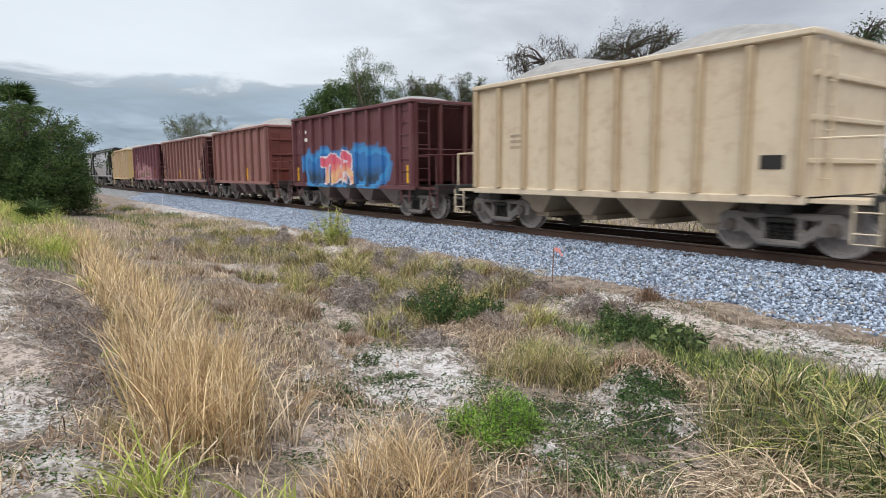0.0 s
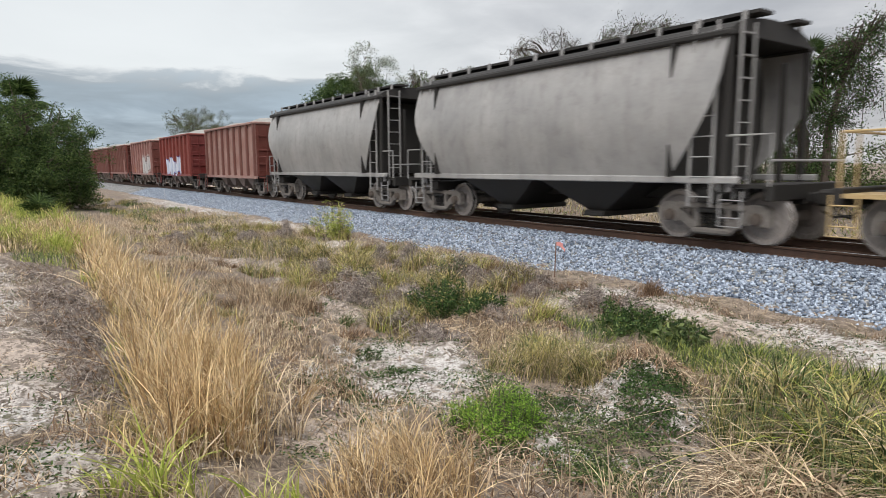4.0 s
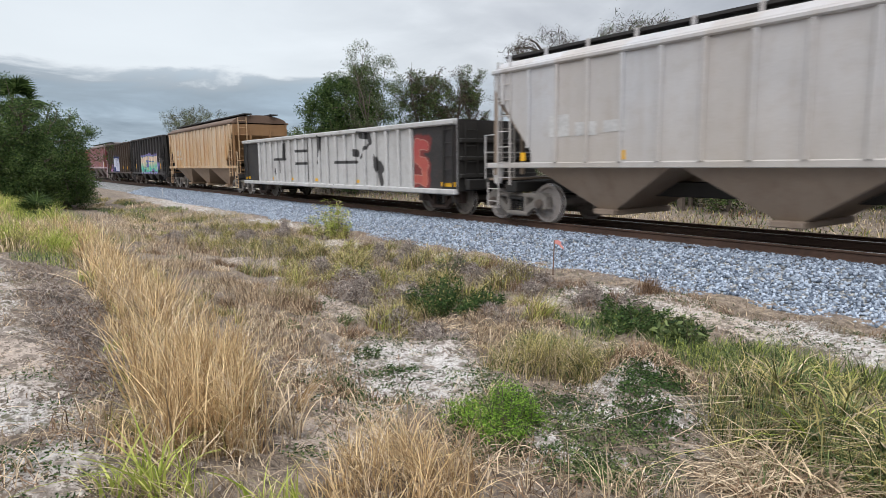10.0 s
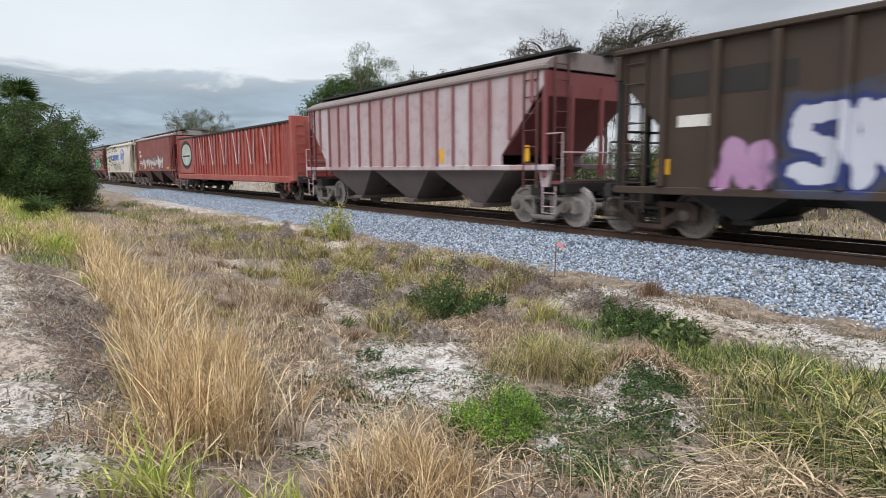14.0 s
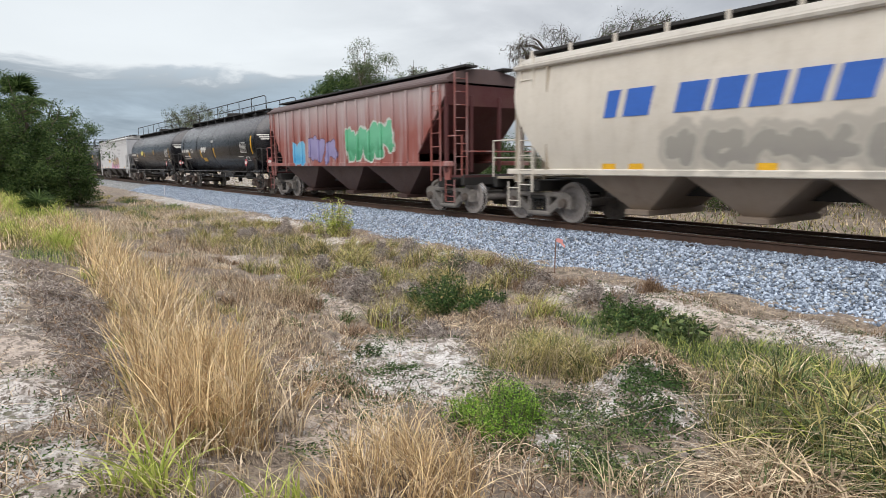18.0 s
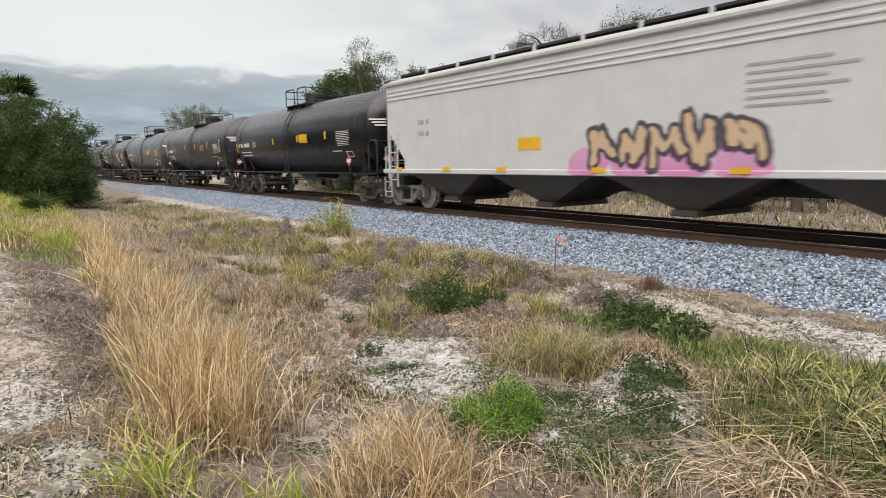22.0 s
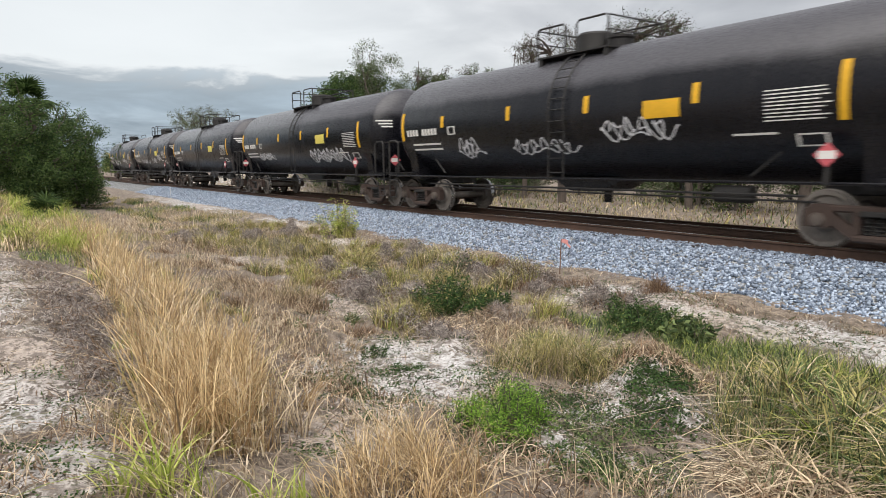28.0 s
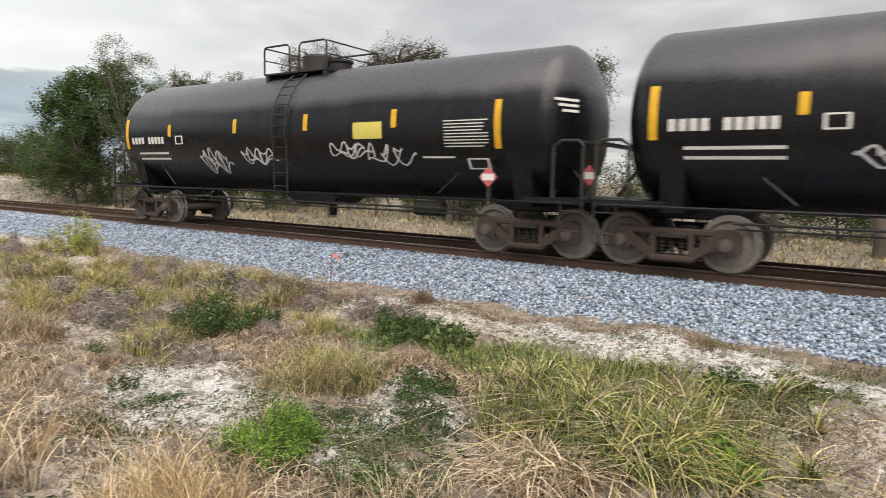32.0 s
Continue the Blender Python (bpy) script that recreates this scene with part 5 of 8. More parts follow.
c = open_hopper(*place(5), paint("ochre_yellow_paint", (0.50, 0.37, 0.18), stain=(0.2, 0.1, 0.04), wear=0.35, fade=0.4), "ochre yellow open hopper car heaped with stone", ribs=10, rib=RIB_TAN, heap=0.7, bay=DUSTY_BAY, seed=7)

GREY_DUST = paint("cement_dusted_grey_paint", (0.30, 0.305, 0.31), stain=(0.1, 0.09, 0.08), wear=0.4, fade=0.6, rough=0.36, pale=(0.5, 0.5, 0.5))
for i in (6, 7):
    covered_hopper(*place(i), GREY_DUST, "short grey cement hopper car with rounded sides", STEEL_DARK, eave=3.75, sill=1.25, peak=4.25, curved=0.26, bays=2, roof=STEEL_DARK, cut=2.0, rails=True)

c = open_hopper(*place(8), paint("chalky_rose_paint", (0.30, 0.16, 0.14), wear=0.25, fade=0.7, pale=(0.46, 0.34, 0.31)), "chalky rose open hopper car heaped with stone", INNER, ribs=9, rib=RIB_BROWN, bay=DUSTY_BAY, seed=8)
c = open_hopper(*place(9), sprayed("red_sprayed_white", (0.20, 0.04, 0.032), [(-2.6, 1.9, 1.2, 2.05, "~~~~", (0.60, 0.65, 0.74), (0.64, 0.69, 0.78), (0.07, 0.10, 0.40), 21, 0.27, 0.04, ())], wear=0.25),
                "deep red open hopper car with white block spray painting", paint("deep_red_end", (0.13, 0.014, 0.012), wear=0.3), ribs=9, bay=DUSTY_BAY, seed=9)
plates(c, lines_of_writing(-3.6, -3.2, 2.0, 2, 0.08, 0.07, 5) + lines_of_writing(2.75, 3.15, 2.05, 3, 0.05, 0.06, 6) + [(3.85, 4.15, 1.95, 2.15)], WHITE, -1.52)
c = open_hopper(*place(10), sprayed("rose_sprayed_grey", (0.27, 0.13, 0.115), [(1.0, 3.4, 1.25, 2.35, "~U~", (0.50, 0.50, 0.51), (0.56, 0.56, 0.57), (0.10, 0.09, 0.09), 31, 0.24, 0.03, (0.42, 0.34, 0.33)), (-2.9, -2.2, 1.3, 2.2, "S", (0.5, 0.4, 0.38), (0.5, 0.42, 0.40), (0.4, 0.3, 0.28), 3, 0.07, 0.0, (0.40, 0.27, 0.25)),
                                                                      (-0.7, 0.1, 1.2, 2.1, "B", (0.5, 0.4, 0.38), (0.52, 0.43, 0.41), (0.36, 0.2, 0.18), 4, 0.08, 0.0, (0.40, 0.27, 0.25))], wear=0.28, fade=0.5, pale=(0.4, 0.27, 0.25)),
                "dusty rose open hopper car with pale grey spray painting", INNER, ribs=9, bay=DUSTY_BAY, seed=10)
yellow_marks(c, (-3.1, -1.4), 1.12, 1.5)
plates(c, lines_of_writing(-3.9, -3.5, 2.3, 3, 0.1, 0.06, 5), WHITE, -1.52)
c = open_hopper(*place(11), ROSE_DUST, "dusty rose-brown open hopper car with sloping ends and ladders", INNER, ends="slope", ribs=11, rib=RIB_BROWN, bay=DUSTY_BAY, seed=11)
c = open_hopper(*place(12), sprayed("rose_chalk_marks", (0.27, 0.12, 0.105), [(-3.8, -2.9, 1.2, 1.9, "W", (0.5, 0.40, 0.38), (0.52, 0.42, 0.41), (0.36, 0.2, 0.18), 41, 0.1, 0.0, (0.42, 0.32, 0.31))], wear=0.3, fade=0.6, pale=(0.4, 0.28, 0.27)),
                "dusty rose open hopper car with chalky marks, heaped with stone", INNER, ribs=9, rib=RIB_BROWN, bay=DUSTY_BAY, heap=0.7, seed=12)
yellow_marks(c, (1.3, 3.95))
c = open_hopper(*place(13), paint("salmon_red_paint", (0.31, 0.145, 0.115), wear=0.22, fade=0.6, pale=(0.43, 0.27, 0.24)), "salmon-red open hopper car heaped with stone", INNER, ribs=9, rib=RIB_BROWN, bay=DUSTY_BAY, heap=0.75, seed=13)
yellow_marks(c, (-2.9, -0.6, 2.1), 1.1, 1.5)
yellow_marks(c, (4.0,), 1.1, 2.05)
plates(c, lines_of_writing(-3.8, -3.4, 2.2, 3, 0.09, 0.06, 9) + lines_of_writing(-1.7, -1.1, 1.6, 2, 0.04, 0.05, 7) + lines_of_writing(1.4, 2.0, 1.75, 2, 0.05, 0.05, 5), plain("chalky_faded_stencil", (0.5, 0.37, 0.34)), -1.52)

# covered hoppers, gondola and coal hoppers
LIGHT_GREY = paint("rust_streaked_grey_paint", (0.46, 0.475, 0.505), stain=(0.24, 0.17, 0.13), wear=0.35, fade=0.4, panel=(0.923, 7.28 - 0.35, (0.40, 0.345, 0.29), 0.4), dust=(2.9, 1.7, (0.44, 0.39, 0.33), 0.35))
BROWN_LOW = paint("dust_brown_underbody", (0.25, 0.195, 0.15), wear=0.4)
c = covered_hopper(*place(14), LIGHT_GREY, "rust-streaked pale grey ribbed covered hopper car", BROWN_LOW, low=BROWN_LOW, cut=1.35, ribs=16, rails=True)
yellow_marks(c, (-6.2, -3.2, 2.6, 5.4), 1.56, 1.76, 0.18, -1.545)
plates(c, [(-5.3, -4.7, 2.1, 2.6), (-4.5, -3.9, 2.1, 2.4), (-3.7, -3.1, 2.15, 2.4)], plain("pale_paint_patch", (0.52, 0.53, 0.54)), -1.545, "paint_patch")


def gondola(x, B, gap, mat, label, rim=2.67, sill=0.72):
    car = new_car("gondola_car", label, "gondola car", x)
    half, L, hw = B / 2, gap / 2 - 0.45, 1.5
    tx = (-(half - 1.4), half - 1.4)
    underframe(car, L, tx, 0.95)
    red = sprayed("black_red_end_panel", (0.022, 0.021, 0.023), [(-6.8, -5.2, 1.0, 2.3, "SAO", (0.42, 0.10, 0.07), (0.36, 0.05, 0.05), (0.5, 0.3, 0.25), 17, 0.16, 0.02, (0.18, 0.03, 0.03)), (6.0, 7.6, 1.0, 2.3, "KS", (0.42, 0.10, 0.07), (0.36, 0.05, 0.05), (0.5, 0.3, 0.25), 18, 0.14, 0.02, (0.2, 0.03, 0.03))], wear=0.3)
    for s in (-1, 1):
        part("side_sheet", Geo().box(-half, half, s * hw - 0.02, s * hw + 0.02, sill, rim), mat, car)
        y0, y1 = sorted((s * (hw + 0.02), s * (hw + 0.13)))
        for k in range(19):
            rx = -half + 2.3 + (B - 4.6) * k / 18
            part("rib", Geo().box(rx - 0.07, rx + 0.07, y0, y1, sill, rim - 0.06, 0.03), mat, car)
        part("top_chord", Geo().box(-half, half, min(s * (hw - 0.06), s * (hw + 0.15)), max(s * (hw - 0.06), s * (hw + 0.15)), rim - 0.06, rim + 0.1, 0.03), mat, car)
        part("bottom_sill", Geo().box(-half, half, min(s * (hw - 0.06), s * (hw + 0.13)), max(s * (hw - 0.06), s * (hw + 0.13)), sill - 0.1, sill + 0.06, 0.03), mat, car)
        e = s * half
        part("end_wall", Geo().box(min(e, e + s * 0.06), max(e, e + s * 0.06), -hw, hw, sill, rim + 0.08), STEEL_DARK, car)
        for z in (1.1, 1.6, 2.1):
            part("end_rib", Geo().box(min(e, e + s * 0.16), max(e, e + s * 0.16), -hw, hw, z, z + 0.12, 0.02), STEEL_DARK, car)
        part("end_panel", Geo().box(min(e, e - s * 2.2), max(e, e - s * 2.2), -hw - 0.03, -hw - 0.021, sill + 0.05, rim - 0.07), red, car)
        ladder("end_ladder", car, STEEL_DARK, e - s * 0.35, -hw - 0.08, 0.4, rim, 0.45)
        ladder("end_ladder", car, STEEL_DARK, e + s * 0.15, -1.1, 0.9, rim, 0.45, 1)
        part("end_deck", Geo().box(min(e, s * L), max(e, s * L), -1.2, 1.2, 0.98, 1.04), STEEL_DARK, car)
        part("corner_mark", Geo().box(min(e - s * 0.05, e - s * 0.75), max(e - s * 0.05, e - s * 0.75), -hw - 0.04, -hw - 0.031, 0.85, 0.98), YELLOW, car)
    part("floor_plate", Geo().box(-half, half, -hw, hw, sill + 0.3, sill + 0.36), STEEL_DARK, car)
    yellow_marks(car, (-5.3, -3.0, -0.3, 3.0), 0.86, 0.97, 0.45, -1.525)
    for t in tx:
        add_truck(car, x, t, "rust")
    return car


INK = (0.02, 0.02, 0.022)
BARS = [((-4.95, 1.78), (-3.55, 1.78)), ((-3.65, 1.85), (-3.62, 2.45)), ((-4.3, 1.7), (-4.3, 1.2)), ((-2.35, 2.1), (-1.3, 2.1)), ((-2.35, 1.58), (-1.3, 1.58)), ((-1.75, 2.1), (-1.75, 1.58)), ((-1.2, 2.6), (-1.2, 0.85)),
        ((1.3, 2.6), (1.3, 0.8)), ((1.35, 1.6), (3.1, 1.6)), ((3.95, 2.2), (3.35, 1.75))]
BOLD = [((-4.85, 1.25), (-4.7, 1.1)), ((0.02, 2.55), (-0.06, 2.1), (-0.15, 1.7)), ((-0.2, 1.62), (-0.12, 1.6)), ((3.35, 2.55), (3.95, 2.5), (4.05, 2.3)), ((2.95, 1.95), (3.15, 1.9)), ((4.4, 1.75), (4.65, 1.35), (4.8, 0.9)), ((4.7, 1.5), (4.85, 1.35))]
gondola(*place(15), sprayed("white_gondola_paint", (0.47, 0.48, 0.49), [(0, 1, 0.8, 2.6, BARS, INK, INK, INK, 0, 0.055, 0.0, ()), (0, 1, 0.8, 2.6, BOLD, INK, INK, INK, 0, 0.13, 0.0, ())], stain=(0.2, 0.18, 0.17), wear=0.5, fade=0.3),
        "white ribbed gondola car with broad black spray strokes")

TAN = paint("rusty_tan_paint", (0.56, 0.42, 0.26), stain=(0.38, 0.16, 0.04), wear=0.85, fade=0.6, pale=(0.60, 0.53, 0.45), streak=0.8, panel=(0.85, 6.8, (0.44, 0.22, 0.065), 0.4), dust=(2.5, 3.9, (0.60, 0.51, 0.41), 0.6))
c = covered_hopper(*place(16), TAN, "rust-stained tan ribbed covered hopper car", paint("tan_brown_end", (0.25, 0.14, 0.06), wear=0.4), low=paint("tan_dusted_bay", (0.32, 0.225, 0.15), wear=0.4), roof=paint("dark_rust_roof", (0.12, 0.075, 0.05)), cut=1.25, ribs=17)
plates(c, [(-5.0, -4.6, 2.2, 2.6), (-4.4, -4.0, 2.2, 2.6), (-5.0, -3.8, 1.95, 2.1), (0.4, 0.8, 1.75, 1.85)], plain("faded_white_stencil", (0.55, 0.48, 0.38)), -1.545)

SOOT = sprayed("soot_black_sprayed", (0.026, 0.024, 0.026), [(-2.3, 4.1, 1.2, 2.2, "MEGRO", (0.14, 0.54, 0.42), (0.70, 0.56, 0.44), (0.06, 0.2, 0.18), 51, 0.175, 0.035, (0.27, 0.25, 0.56))],
               wear=0.3, stain=(0.05, 0.045, 0.04), fade=0.2, pale=(0.06, 0.058, 0.06))
c = open_hopper(*place(17), SOOT, "soot-black open coal hopper car with green and pink spray painting", STEEL_DARK, rim=3.75, ends="slope", ribs=13, load=False, bays=4, tone="rust")
yellow_marks(c, (-4.9, -3.2, -0.6, 4.6), 1.35, 1.75, 0.2)
plates(c, [(-5.0, -4.2, 2.05, 2.3)] + lines_of_writing(-4.6, -4.1, 1.6, 1, 0.2, 0.1, 2, 0.16) + lines_of_writing(-3.8, -3.1, 1.6, 1, 0.2, 0.1, 2, 0.2) + lines_of_writing(3.9, 4.4, 2.3, 4, 0.07, 0.06, 4), WHITE, -1.52)
UMBER = sprayed("umber_sprayed", (0.050, 0.034, 0.025), [(-4.2, -3.2, 1.2, 1.8, "AO", (0.42, 0.24, 0.42), (0.45, 0.28, 0.46), (0.3, 0.18, 0.32), 63, 0.13, 0.03, ()), (0.2, 1.0, 1.2, 1.7, "SO", (0.42, 0.24, 0.42), (0.45, 0.28, 0.46), (0.3, 0.18, 0.32), 64, 0.12, 0.03, ()), (-3.0, 0.5, 1.25, 2.35, "S~U~", (0.60, 0.64, 0.74), (0.55, 0.58, 0.68), (0.02, 0.035, 0.16), 61, 0.15, 0.09, (0.05, 0.06, 0.1))],
                wear=0.35, stain=(0.03, 0.025, 0.02), fade=0.3, pale=(0.08, 0.058, 0.045))
c = open_hopper(*place(18), UMBER, "dark umber open coal hopper car with white and blue spray painting", STEEL_DARK, rim=3.72, ends="slope", ribs=13, load=False, bays=4, tone="rust")
yellow_marks(c, (-5.4, 2.2, 4.4), 1.3, 1.6, 0.3)
yellow_marks(c, (3.8,), 1.25, 1.6, 0.5)
plates(c, [(-5.3, -4.5, 2.75, 3.2), (-4.3, -2.9, 2.75, 3.2)], STEEL_DARK, -1.52, "paint_patch")
plates(c, [(-5.1, -4.4, 2.2, 2.42)] + lines_of_writing(1.6, 2.2, 1.7, 3, 0.08, 0.07, 3), WHITE, -1.52)

PINKISH = paint("chalky_pink_white_paint", (0.50, 0.43, 0.46), stain=(0.25, 0.07, 0.075), wear=0.6, fade=0.75, pale=(0.58, 0.59, 0.64), streak=0.45, panel=(0.8, 6.4, (0.36, 0.19, 0.195), 0.55))
c = covered_hopper(*place(19), PINKISH, "chalky pink-white ribbed covered hopper car, paint worn to red", paint("oxide_red_end", (0.18, 0.045, 0.05), wear=0.3), roof=paint("grey_worn_roof", (0.2, 0.17, 0.165)), low=paint("grey_brown_bay", (0.13, 0.105, 0.10)), cut=1.5, ribs=17, rib=paint("oxide_stained_rib", (0.22, 0.085, 0.09), wear=0.4, stain=(0.08, 0.03, 0.03)), rung_mat=paint("dark_oxide_ladder", (0.10, 0.035, 0.035)))
yellow_marks(c, (2.6, 6.2), 1.6, 2.0, 0.2, -1.545)


def chip_car(x, B, gap, mat, label, rim=3.45, sill=1.1):
    """A long high-sided ribbed car with bulkhead ends and a dark load."""
    car = new_car("bulkhead_car", label, "freight car", x)
    half, L, hw = B / 2, gap / 2 - 0.45, 1.48
    tx = (-(half - 1.9), half - 1.9)
    underframe(car, L, tx, 1.0)
    for s in (-1, 1):
        part("side_sheet", Geo().box(-half, half, s * hw - 0.02, s * hw + 0.02, sill, rim), mat, car)
        y0, y1 = sorted((s * (hw + 0.02), s * (hw + 0.12)))
        for k in range(27):
            rx = -half + 4.3 + (B - 5.6) * k / 26
            part("stake", Geo().box(rx - 0.07, rx + 0.07, y0, y1, sill, rim, 0.03), mat, car)
        for k in range(13):
            rx = -half + 4.5 + (B - 6.6) * k / 12
            part("strap", Geo().tube([(rx, s * (hw + 0.14), rim - 0.1), (rx + (0.5 if k % 2 else -0.3), s * (hw + 0.14), sill + 0.6)], 0.03, 5), PINKISH, car)
        part("top_chord", Geo().box(-half, half, min(s * (hw - 0.1), s * (hw + 0.14)), max(s * (hw - 0.1), s * (hw + 0.14)), rim, rim + 0.12, 0.03), STEEL_DARK, car)
        part("side_sill", Geo().box(-half, half, min(s * (hw - 0.1), s * (hw + 0.16)), max(s * (hw - 0.1), s * (hw + 0.16)), sill - 0.28, sill + 0.03, 0.03), mat, car)
        e = s * half
        part("bulkhead", Geo().box(min(e, e + s * 0.25), max(e, e + s * 0.25), -hw - 0.1, hw + 0.1, sill - 0.2, rim + 0.3, 0.03), mat, car)
        ladder("end_ladder", car, mat, e + s * 0.3, -1.15, sill - 0.4, rim + 0.1, 0.45, 1)
        ladder("end_ladder", car, mat, e - s * 0.3, -hw - 0.16, sill - 0.6, rim, 0.45)
        part("end_deck", Geo().box(min(e, s * L), max(e, s * L), -1.2, 1.2, 1.0, 1.06), mat, car)
    part("dark_load", heap_geo(-half + 0.1, half - 0.1, hw - 0.05, rim - 0.02, [-half * 0.5, half * 0.5], 0.2, 3), STEEL_DARK, car)
    part("plain_panel", Geo().box(-half + 0.2, -half + 3.9, -hw - 0.1, -hw - 0.021, sill + 0.1, rim), mat, car)
    for dx, dz, sx, sz, mt in ((0.0, 0.1, 1.45, 0.92, STEEL_DARK), (0.05, 0.1, 1.2, 0.7, plain("pale_green_emblem", (0.44, 0.50, 0.45)))):
        g = Geo().prism([(-half + 2.2 + dx + sx * math.cos(w), 2.3 + dz + sz * math.sin(w)) for w in [6.283 * k / 24 for k in range(24)]], 1, -hw - 0.108 - dx * 0.1, -hw - 0.1)
        part("emblem", g, mt, car, "oval emblem")
    part("emblem_bar", Geo().box(-half + 1.3, -half + 3.1, -hw - 0.125, -hw - 0.11, 2.28, 2.36), STEEL_DARK, car)
    for t in tx:
        add_truck(car, x, t, "rust")
    return car


chip_car(*place(20), paint("faded_red_paint", (0.34, 0.065, 0.05), stain=(0.1, 0.05, 0.05), wear=0.3, fade=0.4, pale=(0.48, 0.25, 0.23)), "faded red ribbed bulkhead car with a round emblem panel")

OXIDE = sprayed("oxide_maroon_sprayed", (0.20, 0.042, 0.036), [(-4.9, 1.6, 1.62, 2.35, "~~~~~~~~~", (0.60, 0.58, 0.57), (0.64, 0.60, 0.59), (0.05, 0.03, 0.03), 71, 0.075, 0.05, (0.11, 0.035, 0.035)), (1.4, 3.6, 1.6, 2.45, "~~~", (0.60, 0.58, 0.58), (0.64, 0.60, 0.60), (0.03, 0.03, 0.04), 72, 0.085, 0.1, ())], wear=0.35, fade=0.35, pale=(0.36, 0.17, 0.15))
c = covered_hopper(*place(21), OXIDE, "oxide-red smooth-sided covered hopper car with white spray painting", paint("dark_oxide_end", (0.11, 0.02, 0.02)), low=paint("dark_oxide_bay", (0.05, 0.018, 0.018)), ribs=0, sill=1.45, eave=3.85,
                   roof=paint("pale_worn_roof", (0.30, 0.28, 0.27)), cut=1.0, rails=True)
yellow_marks(c, (-6.0, -3.4, -0.4, 5.0), 1.5, 1.62, 0.7, -1.545)
plates(c, lines_of_writing(-5.4, -4.6, 3.05, 1, 0.2, 0.2, 2, 0.2) + lines_of_writing(-5.4, -4.5, 2.7, 1, 0.2, 0.1, 2, 0.18) + lines_of_writing(-5.4, -4.6, 2.15, 2, 0.07, 0.07, 4), WHITE, -1.545)

CREAMY = sprayed("cream_white_paint", (0.60, 0.565, 0.50), [(-2.9, 1.5, 1.5, 1.95, "~O~~O", (0.30, 0.29, 0.27), (0.33, 0.32, 0.29), (0.48, 0.46, 0.41), 81, 0.13, 0.05, (0.42, 0.40, 0.36))], stain=(0.30, 0.25, 0.18), wear=0.25, fade=0.3)
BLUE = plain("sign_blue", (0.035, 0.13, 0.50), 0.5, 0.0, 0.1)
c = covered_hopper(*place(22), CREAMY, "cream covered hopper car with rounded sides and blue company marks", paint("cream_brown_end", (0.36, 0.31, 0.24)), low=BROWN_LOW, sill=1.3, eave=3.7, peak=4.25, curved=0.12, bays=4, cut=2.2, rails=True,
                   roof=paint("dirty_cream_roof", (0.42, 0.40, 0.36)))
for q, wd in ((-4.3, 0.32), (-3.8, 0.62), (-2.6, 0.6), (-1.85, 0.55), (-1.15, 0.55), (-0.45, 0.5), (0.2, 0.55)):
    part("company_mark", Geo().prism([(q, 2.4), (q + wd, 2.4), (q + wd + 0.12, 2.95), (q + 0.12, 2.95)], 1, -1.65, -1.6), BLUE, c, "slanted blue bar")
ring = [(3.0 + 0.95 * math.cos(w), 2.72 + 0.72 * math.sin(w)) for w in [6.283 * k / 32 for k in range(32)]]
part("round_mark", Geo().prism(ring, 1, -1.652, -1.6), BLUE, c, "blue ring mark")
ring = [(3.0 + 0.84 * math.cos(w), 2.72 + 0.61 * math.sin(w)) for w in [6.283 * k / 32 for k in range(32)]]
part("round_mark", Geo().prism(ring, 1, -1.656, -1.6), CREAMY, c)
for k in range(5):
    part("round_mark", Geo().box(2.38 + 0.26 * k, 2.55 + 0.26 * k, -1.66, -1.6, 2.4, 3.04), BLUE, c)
yellow_marks(c, (-4.2, -3.5, -0.8, 2.4), 1.32, 1.44, 0.35, -1.545)

STREAK = sprayed("red_white_streaked", (0.28, 0.085, 0.07), [(-4.1, -2.9, 1.62, 2.2, "WI", (0.06, 0.34, 0.62), (0.16, 0.46, 0.68), (0.3, 0.5, 0.66), 91, 0.2, 0.02, ()), (-2.7, -0.2, 1.7, 2.35, "~~~", (0.26, 0.24, 0.44), (0.32, 0.30, 0.52), (0.06, 0.05, 0.12), 92, 0.19, 0.03, ()), (1.0, 4.0, 1.75, 2.65, "~~~", (0.03, 0.28, 0.13), (0.12, 0.48, 0.28), (0.55, 0.6, 0.57), 93, 0.24, 0.06, ())],
                 stain=(0.46, 0.42, 0.43), wear=0.85, fade=0.3, pale=(0.40, 0.2, 0.18), streak=0.95, panel=(0.825, 6.6, (0.24, 0.06, 0.05), 0.35), dust=(2.5, 3.7, (0.50, 0.46, 0.47), 0.75))
c = covered_hopper(*place(23), STREAK, "red ribbed covered hopper car streaked white with spray painting", SHADED_MAROON, low=paint("dark_brown_bay", (0.06, 0.03, 0.026)), roof=paint("dark_worn_roof", (0.09, 0.06, 0.06)), cut=1.4, ribs=17)

